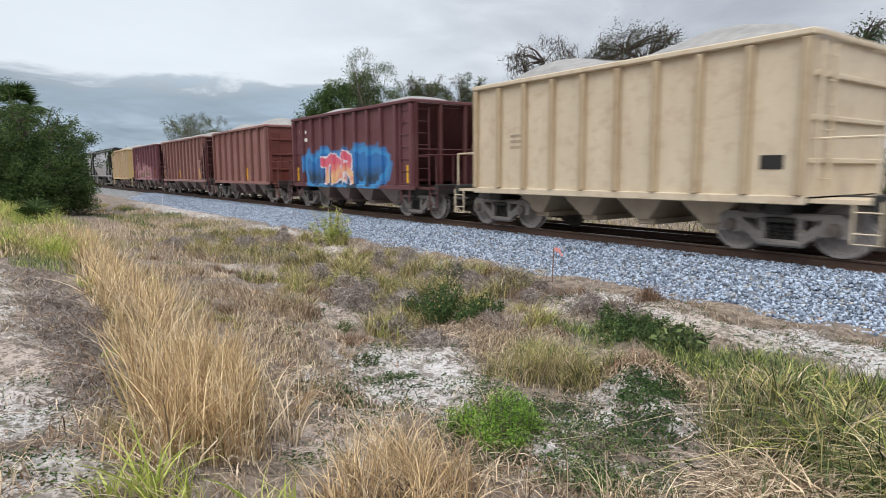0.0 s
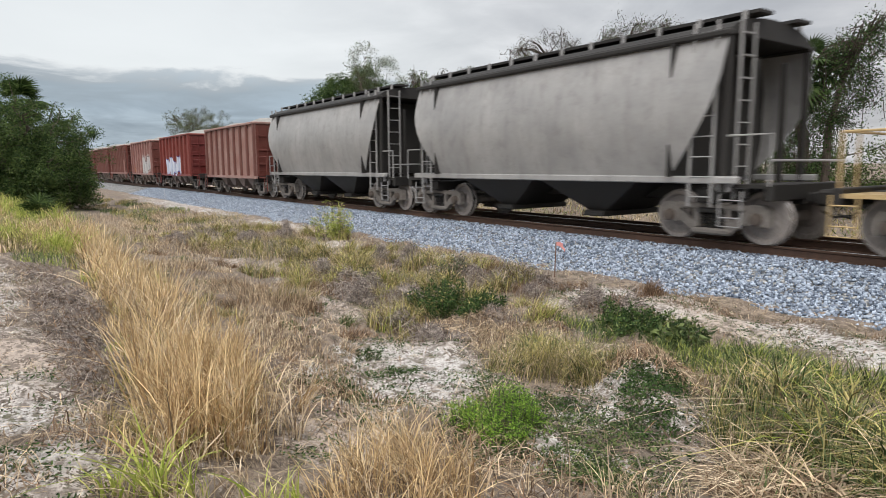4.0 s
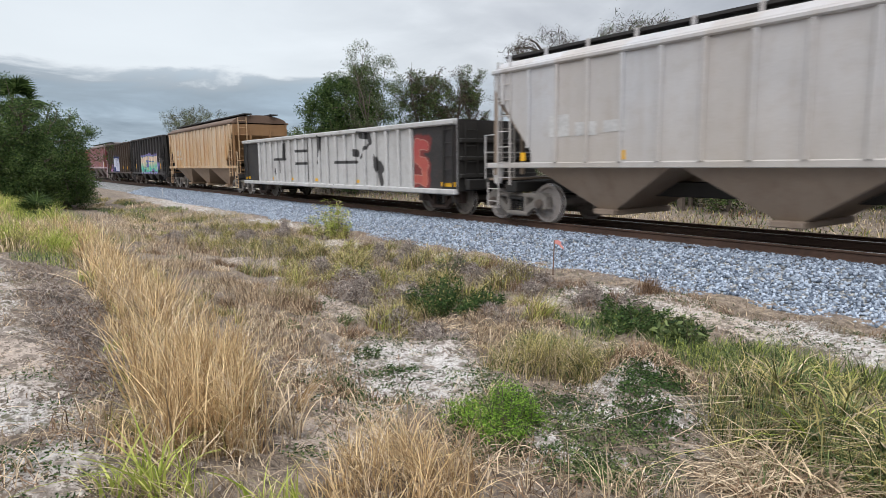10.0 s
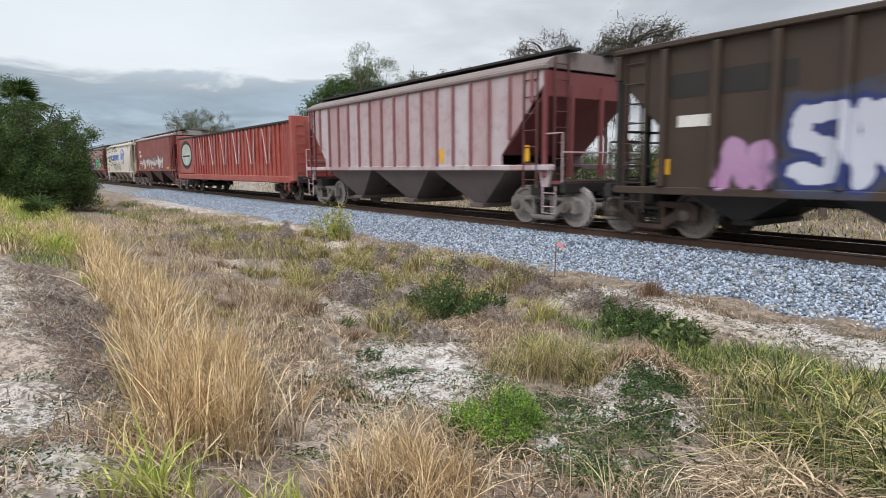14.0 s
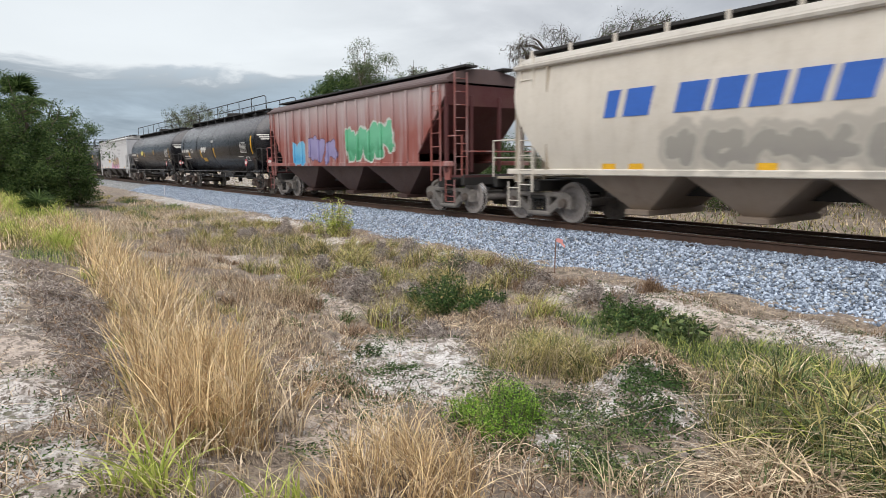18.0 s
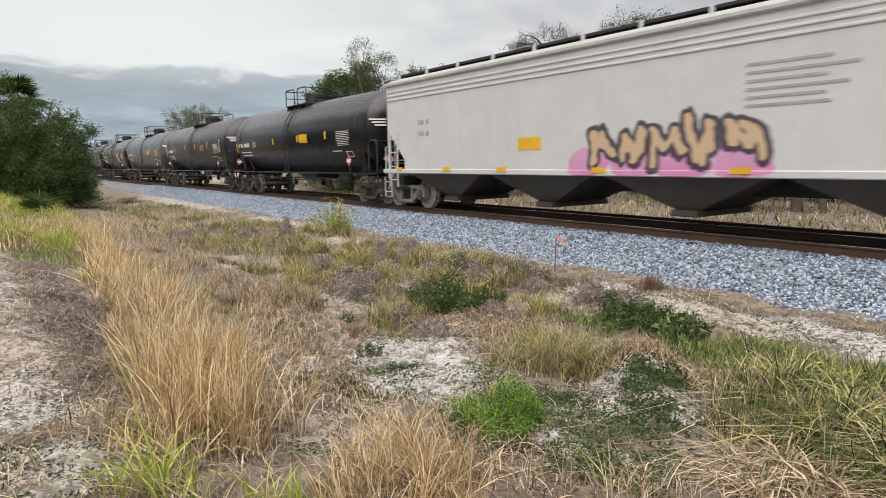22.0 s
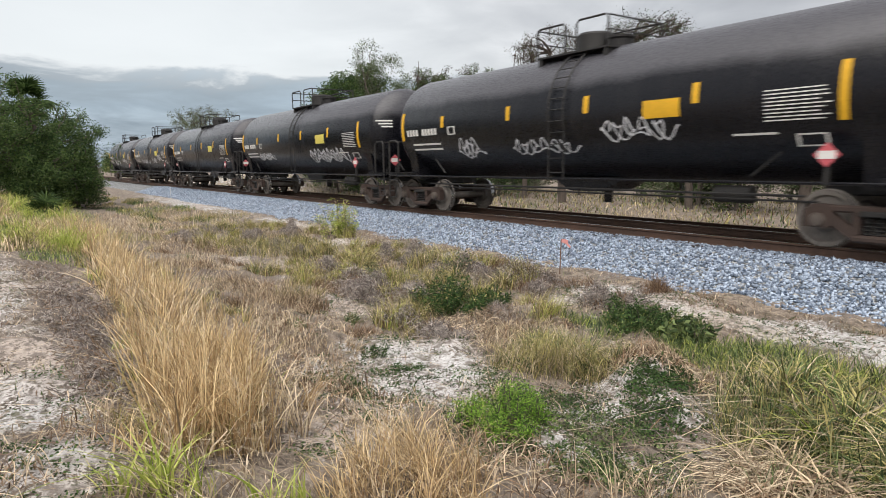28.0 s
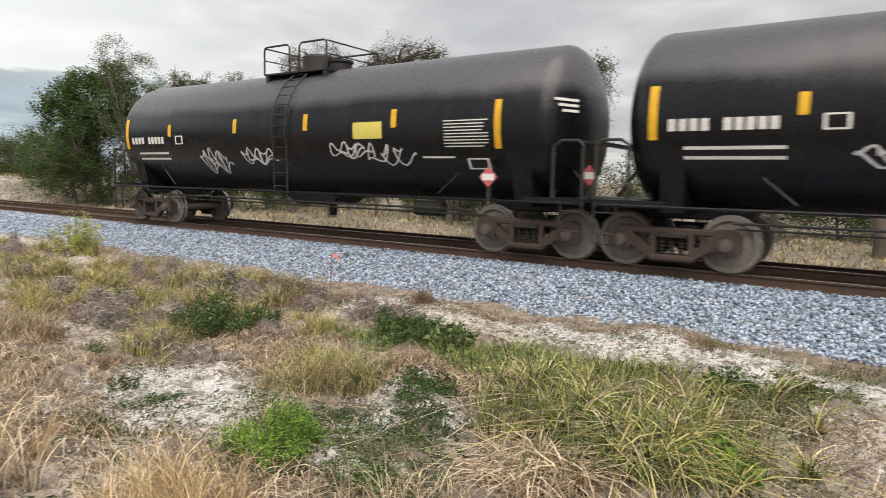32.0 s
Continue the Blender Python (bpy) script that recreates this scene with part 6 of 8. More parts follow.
# tank tops: dust and the sky's reflection, both put into a paler upper band
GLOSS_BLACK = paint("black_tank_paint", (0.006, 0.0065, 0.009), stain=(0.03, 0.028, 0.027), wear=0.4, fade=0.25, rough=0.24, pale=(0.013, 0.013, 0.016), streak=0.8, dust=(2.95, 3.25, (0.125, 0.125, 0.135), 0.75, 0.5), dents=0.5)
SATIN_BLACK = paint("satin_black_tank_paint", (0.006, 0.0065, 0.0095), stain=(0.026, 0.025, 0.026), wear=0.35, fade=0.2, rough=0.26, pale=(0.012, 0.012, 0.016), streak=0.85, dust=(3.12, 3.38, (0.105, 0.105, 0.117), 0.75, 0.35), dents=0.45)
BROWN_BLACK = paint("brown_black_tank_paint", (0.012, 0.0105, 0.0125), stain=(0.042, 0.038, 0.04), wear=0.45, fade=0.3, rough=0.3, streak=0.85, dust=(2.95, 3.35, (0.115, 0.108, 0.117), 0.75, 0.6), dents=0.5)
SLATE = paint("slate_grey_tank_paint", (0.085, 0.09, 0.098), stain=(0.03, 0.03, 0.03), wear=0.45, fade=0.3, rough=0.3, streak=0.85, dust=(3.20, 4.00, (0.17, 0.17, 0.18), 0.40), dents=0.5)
for m in (GLOSS_BLACK, SATIN_BLACK, BROWN_BLACK):
    m.node_tree.nodes["Principled BSDF"].inputs["Specular IOR Level"].default_value = 0.36
c = tank_car(*place(24), GLOSS_BLACK, "long glossy black tank car with railed roof walk and white stickers", long_rail=True, rings=5, stripe=((-5.29, -10, 5), (-2.53, -12, 7), (0.33, -12, 9), (6.9, -8, 26)), r=1.56, zc=2.55, seed=2)
for k in range(6):
    part("white_sticker", shell_patch(-2.32 + 0.19 * k, -2.15 + 0.19 * k, -13 + 3 * (k % 3), -2 + 2 * (k % 2), 1.56, 2.55, 3), WHITE, c, "torn white sticker")
part("orange_card", shell_patch(-2.32, -1.59, -34, -25, 1.56, 2.55), YELLOW, c, "orange warning card")
for k in range(3):
    part("stencil", shell_patch(-0.12, 0.25, 7 + 2.4 * k, 8.1 + 2.4 * k, 1.56, 2.55, 2), WHITE, c)
tank_car(*place(25), GLOSS_BLACK, "long glossy black tank car with railed roof walk", long_rail=True, rings=4, stripe=((-5.0, -5, 7), (-1.95, -1, 13), (1.75, 3, 19), (7.0, -8, 22)), card=(-2.75, YELLOW_CARD), r=1.5, zc=2.55, seed=3)

PALE = sprayed("pale_grey_paint", (0.56, 0.57, 0.58), [(-0.7, 4.0, 1.3, 1.6, "OOOO", (0.60, 0.24, 0.46), (0.62, 0.32, 0.52), (0.6, 0.42, 0.5), 97, 0.2, 0.0, ()), (-0.2, 3.8, 1.4, 2.25, "~~~~~", (0.60, 0.46, 0.28), (0.62, 0.44, 0.30), (0.02, 0.015, 0.03), 95, 0.085, 0.1, ())], stain=(0.36, 0.35, 0.34), wear=0.2, fade=0.25)
# the end sheets' shade is painted: a darker copy of the pale side grey
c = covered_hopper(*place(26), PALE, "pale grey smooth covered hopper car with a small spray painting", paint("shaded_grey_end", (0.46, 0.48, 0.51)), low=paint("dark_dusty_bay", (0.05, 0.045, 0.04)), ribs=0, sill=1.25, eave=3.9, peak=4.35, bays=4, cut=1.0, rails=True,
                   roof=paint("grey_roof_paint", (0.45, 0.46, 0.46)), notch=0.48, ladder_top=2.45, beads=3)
yellow_marks(c, (-8.0, -5.4, -3.0, 0.2, 3.4, 7.0), 1.2, 1.32, 0.4, -1.58)
yellow_marks(c, (-2.0,), 1.75, 2.05, 0.8, -1.545)
plates(c, lines_of_writing(-6.9, -6.2, 2.75, 2, 0.14, 0.2, 4, 0.17) + lines_of_writing(3.4, 5.2, 3.1, 6, 0.05, 0.09, 8), plain("grey_stencil", (0.34, 0.35, 0.37)), -1.545)

LATE = ((-6.85, -2, 30), (-4.66, 10, 22), (-1.76, 11, 24), (0.86, 11, 25), (3.55, 11, 25), (6.1, -6, 28))
tank_car(*place(27), SATIN_BLACK, "black tank car with yellow stripes and a hazard placard", stripe=((-4.35, 2, 11), (-1.67, 4, 14), (1.15, 5, 15), (3.9, 6, 17), (-6.9, -6, 10)), card=(1.75, YELLOW), seed=4, rings=3)
tank_car(*place(28), BROWN_BLACK, "dusty brown-black tank car with faded marks", stripe=((-4.56, 7, 17), (-1.61, 8, 18), (0.9, 8, 20), (3.7, 8, 22), (6.1, -2, 24), (-6.9, -4, 16)), card=(2.45, plain("faded_orange_card", (0.32, 0.16, 0.03))), seed=5, rings=4)
tank_car(*place(29), SLATE, "slate-grey tank car with dark streaks and yellow marks", stripe=((-4.53, 6, 14), (-1.73, 7, 17), (0.97, 8, 20), (3.27, 8, 22), (6.14, -2, 24)), card=(2.33, YELLOW), seed=6, rings=4)
CHALK = plain("white_spray_line", (0.62, 0.63, 0.66), 0.6, 0.0, 0.1)


def scrawl(car, x0, x1, a0, a1, loops, seed, r=1.57, zc=2.61, width=0.028, mat=None):
    """A looping line sprayed on a tank's near side; angles in degrees above its middle."""
    rng = random.Random(seed)
    x0, x1, a0, a1 = x0 + 0.3, x1 + 0.3, a0 - 9, a1 - 9
    pts = []
    n = loops * 14
    for k in range(n + 1):
        u = k / n
        ph = u * loops * 6.283
        pts.append((x0 + (x1 - x0) * u + 0.2 * math.cos(ph + 0.6 * math.sin(seed + 3 * u)), (a0 + a1) / 2 + (a1 - a0) / 2 * (0.8 * math.asin(0.96 * math.sin(ph)) / 1.3 + 0.45 * math.sin(ph * 2.3 + seed))))
    g, n = Geo(), len(pts)
    for k, (xa, aa) in enumerate(pts):
        q = radians(aa)
        out = Vector((0, -math.cos(q), math.sin(q)))
        (xb, ab), (xc, ac) = pts[max(k - 1, 0)], pts[min(k + 1, n - 1)]
        flow = Vector((xc - xb, radians(ac - ab) * r))
        side = Vector((-flow.y, flow.x)).normalized() * width / 2 * rng.uniform(0.55, 1.15)
        for lift in (0.001, 0.006):
            for sd in (-1, 1):
                w = q + sd * side.y / r
                g.v.append((xa + sd * side.x, -(r + lift) * math.cos(w), zc + (r + lift) * math.sin(w)))
    for k in range(n - 1):
        a, b = 4 * k, 4 * k + 4
        g.f += [(a + 2, a + 3, b + 3, b + 2), (a, b, b + 1, a + 1), (a, a + 2, b + 2, b), (a + 1, b + 1, b + 3, a + 3)]
    g.f += [(0, 1, 3, 2), (4 * n - 4, 4 * n - 2, 4 * n - 1, 4 * n - 3)]
    part("sprayed_scrawl", g, mat or CHALK, car, "looping line of white spray paint")


SCRAWLS = {30: ((-5.6, -4.2, -22, -8, 4), (2.2, 3.4, -18, 2, 3)), 31: ((-4.6, -3.4, -24, -6, 4),), 32: ((-4.3, -3.4, -28, -8, 4), (-2.0, 0.1, -26, -12, 6), (1.0, 2.7, -16, 0, 5)),
           33: ((-5.0, -3.2, -24, -12, 8), (1.2, 4.5, -30, -10, 11)), 35: ((-4.2, -3.4, -22, -10, 3), (-3.2, -0.8, -24, -12, 8), (0.5, 2.0, -22, -6, 4), (2.7, 4.0, -16, 0, 5)),
           36: ((-3.6, -2.6, -32, -8, 5), (-1.8, -0.7, -22, -8, 5), (1.4, 2.4, -16, -4, 4), (2.4, 3.6, -22, -6, 3))}
for i in range(30, 37):
    tag = {30: 7, 31: 8, 32: 9, 33: 10, 34: 11, 35: 12, 36: 13}[i]
    mat = SATIN_BLACK if i != 30 else GLOSS_BLACK
    label = "black tank car with yellow stripes and scrawled white paint" if i != 34 else "clean black tank car with yellow stripes"
    size = dict(r=1.61, zc=2.64) if i >= 35 else dict(r=1.57, zc=2.61)
    c = tank_car(*place(i), mat, label, stripe=LATE, card=(2.8, YELLOW_CARD if i >= 33 else YELLOW), seed=tag, **size)
    for k, (x0, x1, a0, a1, loops) in enumerate(SCRAWLS.get(i, ())):
        scrawl(c, x0, x1, a0, a1, loops, i * 7 + k, width=0.06 if (i, k) == (33, 1) else 0.044, **size)


# ---- plants ----
def plant_material(name, dark, light, translucent=0.3, rough=0.7):
    m, nt, b = material(name)
    n = Nodes(nt)
    mid = tuple((p + q) / 2 for p, q in zip(dark, light))
    low = tuple(p * 0.72 + q * 0.28 for p, q in zip(dark, light))
    col = n.ramp(n.island(), [(0.0, dark), (0.42, low), (0.7, tuple(1.15 * c for c in mid)), (1.0, light)])
    col = n.mix(0.25, col, n.ramp(n.noise(n.coords(), 1.3, 3), [(0.3, 0.2), (0.7, 0.8)]), "OVERLAY")
    n.link(col, b.inputs["Base Color"])
    b.inputs["Roughness"].default_value = rough
    b.inputs["Specular IOR Level"].default_value = 0.25
    tr = nt.nodes.new("ShaderNodeBsdfTranslucent")
    n.link(col, tr.inputs[0])
    mix = nt.nodes.new("ShaderNodeMixShader")
    mix.inputs[0].default_value = translucent
    out = next(q for q in nt.nodes if q.type == "OUTPUT_MATERIAL")
    nt.links.new(b.outputs[0], mix.inputs[1])
    nt.links.new(tr.outputs[0], mix.inputs[2])
    nt.links.new(mix.outputs[0], out.inputs[0])
    return m


GOLD = plant_material("golden_dry_grass", (0.33, 0.215, 0.105), (1.0, 0.82, 0.51), 0.25)
STRAW = plant_material("pale_straw", (0.19, 0.14, 0.092), (0.96, 0.80, 0.58), 0.16)
BROWN = plant_material("brown_dry_weed", (0.07, 0.046, 0.032), (0.40, 0.26, 0.16), 0.15)
PURPLE = plant_material("dead_purple_brown_weed", (0.10, 0.084, 0.08), (0.56, 0.50, 0.45), 0.1)
OLIVE = plant_material("olive_grass", (0.065, 0.067, 0.02), (0.68, 0.59, 0.25), 0.12)
GREEN = plant_material("green_grass", (0.018, 0.042, 0.014), (0.25, 0.32, 0.125), 0.15)
LIME = plant_material("yellow_green_grass", (0.22, 0.30, 0.04), (0.72, 0.74, 0.24), 0.3)
BRIGHT = plant_material("bright_green_leaf", (0.10, 0.22, 0.02), (0.38, 0.60, 0.10))
DEEP = plant_material("deep_green_leaf", (0.02, 0.05, 0.018), (0.12, 0.20, 0.06))
LEAF = plant_material("tree_leaf", (0.02, 0.046, 0.014), (0.165, 0.235, 0.07))
LEAF_PALE = plant_material("pale_tree_leaf", (0.07, 0.09, 0.05), (0.24, 0.28, 0.16))
LEAF_DRY = plant_material("dry_vine_leaf", (0.035, 0.028, 0.022), (0.14, 0.11, 0.08))
PALM_LEAF = plant_material("palm_leaf", (0.022, 0.046, 0.014), (0.115, 0.175, 0.055))
BARK = plain("grey_bark", (0.11, 0.09, 0.075), 0.9, 0.0, 0.4, 8.0, 0.7)


def blades(root, height, width, lean, bend, rng, seg=5, droop=0.0, kink=0.25, wind=(0.0, 0.0)):
    """Grass blades as bent strips. root (n, 3); height, width (n); lean: mean tilt; bend: how far tips hang over;
    kink: the share of stalks that are broken over; wind: a common slant."""
    n = len(root)
    az = rng.uniform(0, 2 * np.pi, n)
    dirx, diry = np.cos(az), np.sin(az)
    tilt = rng.normal(0, lean, n)
    hang = np.abs(rng.normal(bend, bend * 0.6, n))
    wz = az + rng.uniform(-1.2, 1.2, n) + np.pi / 2
    wx, wy = np.cos(wz) * width / 2, np.sin(wz) * width / 2
    snap = np.where(rng.random(n) < kink, rng.uniform(0.35, 0.8, n), 2.0)
    az2 = rng.uniform(0, 2 * np.pi, n)
    fall = np.stack([np.cos(az2) * 0.85, np.sin(az2) * 0.85, rng.uniform(-0.55, 0.3, n)], -1)

    def centre(s):
        out = height * (tilt * s + hang * s ** 2.3)
        up = height * (s - (0.35 * hang + droop) * s ** 3)
        return np.stack([root[:, 0] + dirx * out + wind[0] * height * s ** 1.5, root[:, 1] + diry * out + wind[1] * height * s ** 1.5, root[:, 2] + up], -1)
    vs = []
    for k in range(seg + 1):
        s = k / seg
        c = np.where((snap < s)[:, None], centre(np.minimum(snap, s)) + ((s - snap) * height)[:, None] * fall, centre(s))
        w = (1 - s ** 1.6) * 0.92 + 0.08
        side = np.stack([wx * w, wy * w, 0 * wx], -1)
        vs += [c - side, c + side]
    v = np.stack(vs, 1).reshape(-1, 3)
    v[:, 2] = np.maximum(v[:, 2], np.repeat(root[:, 2], 2 * (seg + 1)))
    base = (np.arange(n) * 2 * (seg + 1))[:, None]
    f = np.concatenate([base + np.array([[2 * k, 2 * k + 1, 2 * k + 3, 2 * k + 2]]) for k in range(seg)], 0)
    return v, f


class Field:
    """Many blades of one kind, gathered into one mesh."""

    def __init__(self):
        self.v, self.f, self.n = [], [], 0

    def add(self, v, f):
        self.v.append(v)
        self.f.append(f + self.n)
        self.n += len(v)

    def tuft(self, x, y, r, count, h, w, rng, lean=0.22, bend=0.35, ry=None, droop=0.0, seg=5, sink=0.03, kink=0.25, wind=0.2):
        d = np.sqrt(rng.random(count)) if r > 0.35 else rng.random(count)
        a = rng.uniform(0, 6.283, count)
        px, py = x + r * d * np.cos(a), y + (ry or r) * d * np.sin(a)
        root = np.stack([px, py, ground_z(px, py) - sink], -1)
        hh = h * rng.uniform(0.45, 1.1, count) * (1.08 - 0.35 * d ** 2)
        self.add(*blades(root, hh, w * rng.uniform(0.6, 1.3, count), lean, bend, rng, seg, droop, kink, rng.normal(0, wind, 2)))
        return self

    def twigs(self, x, y, rx, ry, count, h, w, rng):
        """A low tangle of short dead twigs pointing every way."""
        u = rng.normal(0, 0.45, (count, 2))
        px, py = x + rx * u[:, 0], y + ry * u[:, 1]
        thick = np.clip(0.55 + 0.6 * smooth_noise(px * 2.3, py * 2.3, 2.0), 0.1, 1.2) * np.exp(-0.8 * (u ** 2).sum(1))
        c = np.stack([px, py, ground_z(px, py) + h * thick * rng.random(count)], -1)
        d = rng.normal(0, 1, (count, 3)) * (1, 1, 0.8)
        d *= (rng.uniform(0.03, 0.11, count) / np.linalg.norm(d, axis=1))[:, None]
        sd = np.cross(d, rng.normal(0, 1, (count, 3)))
        sd *= (w / 2 / (np.linalg.norm(sd, axis=1) + 1e-9))[:, None]
        v = np.stack([c - d - sd, c - d + sd, c + d + sd * 0.5, c + d - sd * 0.5], 1).reshape(-1, 3)
        self.add(v, (np.arange(count) * 4)[:, None] + np.array([[0, 1, 2, 3]]))
        return self

    def thatch(self, x, y, r, count, ln, w, rng, heading=0.0, fan=0.9, depth=0.12):
        """Stalks that lie in a heap, mostly along one heading, each a little bowed."""
        a = rng.uniform(0, 6.283, count)
        q = np.sqrt(rng.random(count)) * r
        px, py = x + q * np.cos(a), y + q * np.sin(a)
        az = heading + rng.normal(0, fan, count)
        ll = ln * rng.uniform(0.4, 1.3, count)
        lift = depth * rng.random(count) * (1.15 - q / r)
        bow, turn = rng.uniform(-0.02, 0.12, count), rng.normal(0, 0.5, count)
        vs = []
        for k in range(5):
            s = k / 4
            e = az + turn * s
            qx, qy = px + np.cos(e) * ll * (s - 0.5), py + np.sin(e) * ll * (s - 0.5)
            z = ground_z(qx, qy) + lift + bow * 4 * s * (1 - s) + 0.004
            c = np.stack([qx, qy, z], -1)
            sd = np.stack([-np.sin(e), np.cos(e), 0.4 * np.sin(7 * a)], -1) * (w / 2 * (1 - 0.5 * s))
            vs += [c - sd, c + sd]
        v = np.stack(vs, 1).reshape(-1, 3)
        base = (np.arange(count) * 10)[:, None]
        self.add(v, np.concatenate([base + np.array([[2 * k, 2 * k + 1, 2 * k + 3, 2 * k + 2]]) for k in range(4)], 0))
        return self

    def done(self, name, mat, label, category="grass", kind="stuff", group=""):
        me = raw_mesh(name, np.concatenate(self.v), np.concatenate(self.f), mat)
        return tagged(new(name, me), label, category, group, kind)


def grass_fields():
    rng = np.random.default_rng(21)
    gold, straw, green, brown, olive, purple, lime = (Field() for _ in range(7))
    # the tall dry band that runs beside the foot path
    def band(x):
        return float(np.interp(x, (-20.0, -12.0, -8.0, -5.0, -3.8), (1.8, 1.65, 1.5, 1.22, 1.1)))

    for k in range(330):
        x = -3.95 - 16.0 * rng.random() ** 1.3
        y = band(x) + rng.normal(0, 0.2) + 0.1 * math.sin(2 * x) + 0.08 * math.sin(5.3 * x)
        near = 1.0 if x > -9 else 0.6
        h = rng.choice((0.32, 0.5, 0.66, 0.8)) * rng.uniform(0.85, 1.1)
        gold.tuft(x, y, 0.13, int(34 * near), h, 0.0115 / near, rng, 0.15, 0.3, kink=0.4, wind=0.13)
        if k % 3 == 0:
            straw.tuft(x, y, 0.14, int(26 * near), h * 0.85, 0.012 / near, rng, 0.3, 0.6, kink=0.5, wind=0.3)
        # low dark stalks, added to deepen the shade at the band's foot
        if k % 6 == 1:
            brown.tuft(x, y, 0.2, int(46 * near), rng.uniform(0.2, 0.42), 0.011 / near, rng, 0.35, 0.5, kink=0.5)
        if k % 6 == 2:
            olive.tuft(x, y + rng.normal(0, 0.2), 0.12, int(26 * near), rng.uniform(0.35, 0.65), 0.013 / near, rng, 0.25, 0.5, wind=0.25)
    for k in range(120):
        x = -4.0 - 10.0 * rng.random() ** 1.2
        straw.tuft(x, band(x) + rng.normal(0, 0.22), 0.16, 12, rng.uniform(0.55, 0.85), 0.012, rng, 0.22, 0.6, kink=0.6, wind=0.3)
    # the thick end of the band, and stragglers beside it
    for k in range(64):
        x = -3.95 - 1.5 * rng.random()
        gold.tuft(x, band(x) + rng.normal(0, 0.17), 0.1, 36, rng.uniform(0.5, 0.8), 0.011, rng, 0.13, 0.24, kink=0.3, wind=0.1)
    for k in range(60):
        x = -4.2 - 9.0 * rng.random()
        side = rng.choice((-0.42, 0.5)) * rng.uniform(0.6, 1.5)
        (straw, olive, gold, lime)[int(rng.integers(0, 4))].tuft(x, band(x) + side, 0.12, 26, rng.uniform(0.18, 0.48), 0.011, rng, 0.35, 0.7, kink=0.4, wind=0.35)
    for k in range(26):
        straw.tuft(-4.3 + rng.normal(0, 0.5), 0.9 + rng.normal(0, 0.16), 0.18, 26, rng.uniform(0.15, 0.4), 0.011, rng, 0.45, 0.9, kink=0.5, wind=0.3)
    # dry clumps in the foreground
    for x, y, h in ((-3.15, 1.75, 0.62), (-2.95, 1.98, 0.68), (-3.3, 2.1, 0.62), (-2.7, 2.05, 0.5), (-3.05, 1.5, 0.46), (-3.45, 1.75, 0.42), (-2.75, 1.8, 0.5), (-3.65, 2.25, 0.5), (-3.0, 2.25, 0.55)):
        gold.tuft(x, y, 0.17, 84, h, 0.008, rng, 0.24, 0.45, kink=0.45)
        straw.tuft(x, y, 0.2, 34, h * 0.85, 0.009, rng, 0.3, 0.5, kink=0.4, wind=0.3)
        brown.tuft(x, y, 0.2, 30, h * 0.5, 0.008, rng, 0.4, 0.5)
    for x, y, h in ((-3.55, 0.55, 0.48), (-3.4, 0.75, 0.44), (-3.6, 0.4, 0.36), (-3.2, 1.05, 0.4), (-3.15, 1.25, 0.34), (-3.5, 0.6, 0.56)):
        lime.tuft(x, y, 0.1, 24, h, 0.017, rng, 0.3, 0.55, kink=0.1, wind=0.1)
        straw.tuft(x, y, 0.2, 34, h * 0.7, 0.009, rng, 0.4, 0.6, kink=0.4)
    for x, y, h in ((-2.55, 2.75, 0.6), (-2.35, 2.95, 0.45), (-2.2, 3.1, 0.4), (-2.75, 2.65, 0.35)):
        straw.tuft(x, y, 0.05, 5, h, 0.010, rng, 0.1, 0.15, kink=0.3)
    # patches of dry grass over the open ground
    for x, y, r, c, h in ((-9.3, 3.7, 0.5, 500, 0.42), (-9.8, 3.3, 0.6, 400, 0.35), (-11.5, 3.4, 0.9, 600, 0.4), (-14.0, 3.0, 1.2, 700, 0.4), (-7.0, 2.6, 0.7, 420, 0.25), (-5.6, 2.5, 0.6, 420, 0.2),
                          (-6.7, 5.6, 0.6, 420, 0.25), (-5.9, 5.2, 0.5, 320, 0.25), (-7.4, 6.4, 0.7, 420, 0.25), (-5.1, 5.4, 0.5, 360, 0.3), (-18.0, 4.5, 2.0, 900, 0.45), (-24.0, 4.0, 3.0, 1200, 0.5),
                          (-12.4, 6.6, 0.9, 500, 0.35), (-19.0, 7.0, 1.6, 700, 0.4), (-30.0, 5.5, 4.0, 1300, 0.5), (-4.0, 2.3, 0.5, 360, 0.2), (-8.3, 2.9, 0.5, 300, 0.3)):
        straw.tuft(x, y, r, c, h, 0.009, rng, 0.35, 0.6, r * 0.7)
        brown.tuft(x + 0.2, y + 0.1, r, c // 2, h * 0.8, 0.009, rng, 0.35, 0.5, r * 0.7)
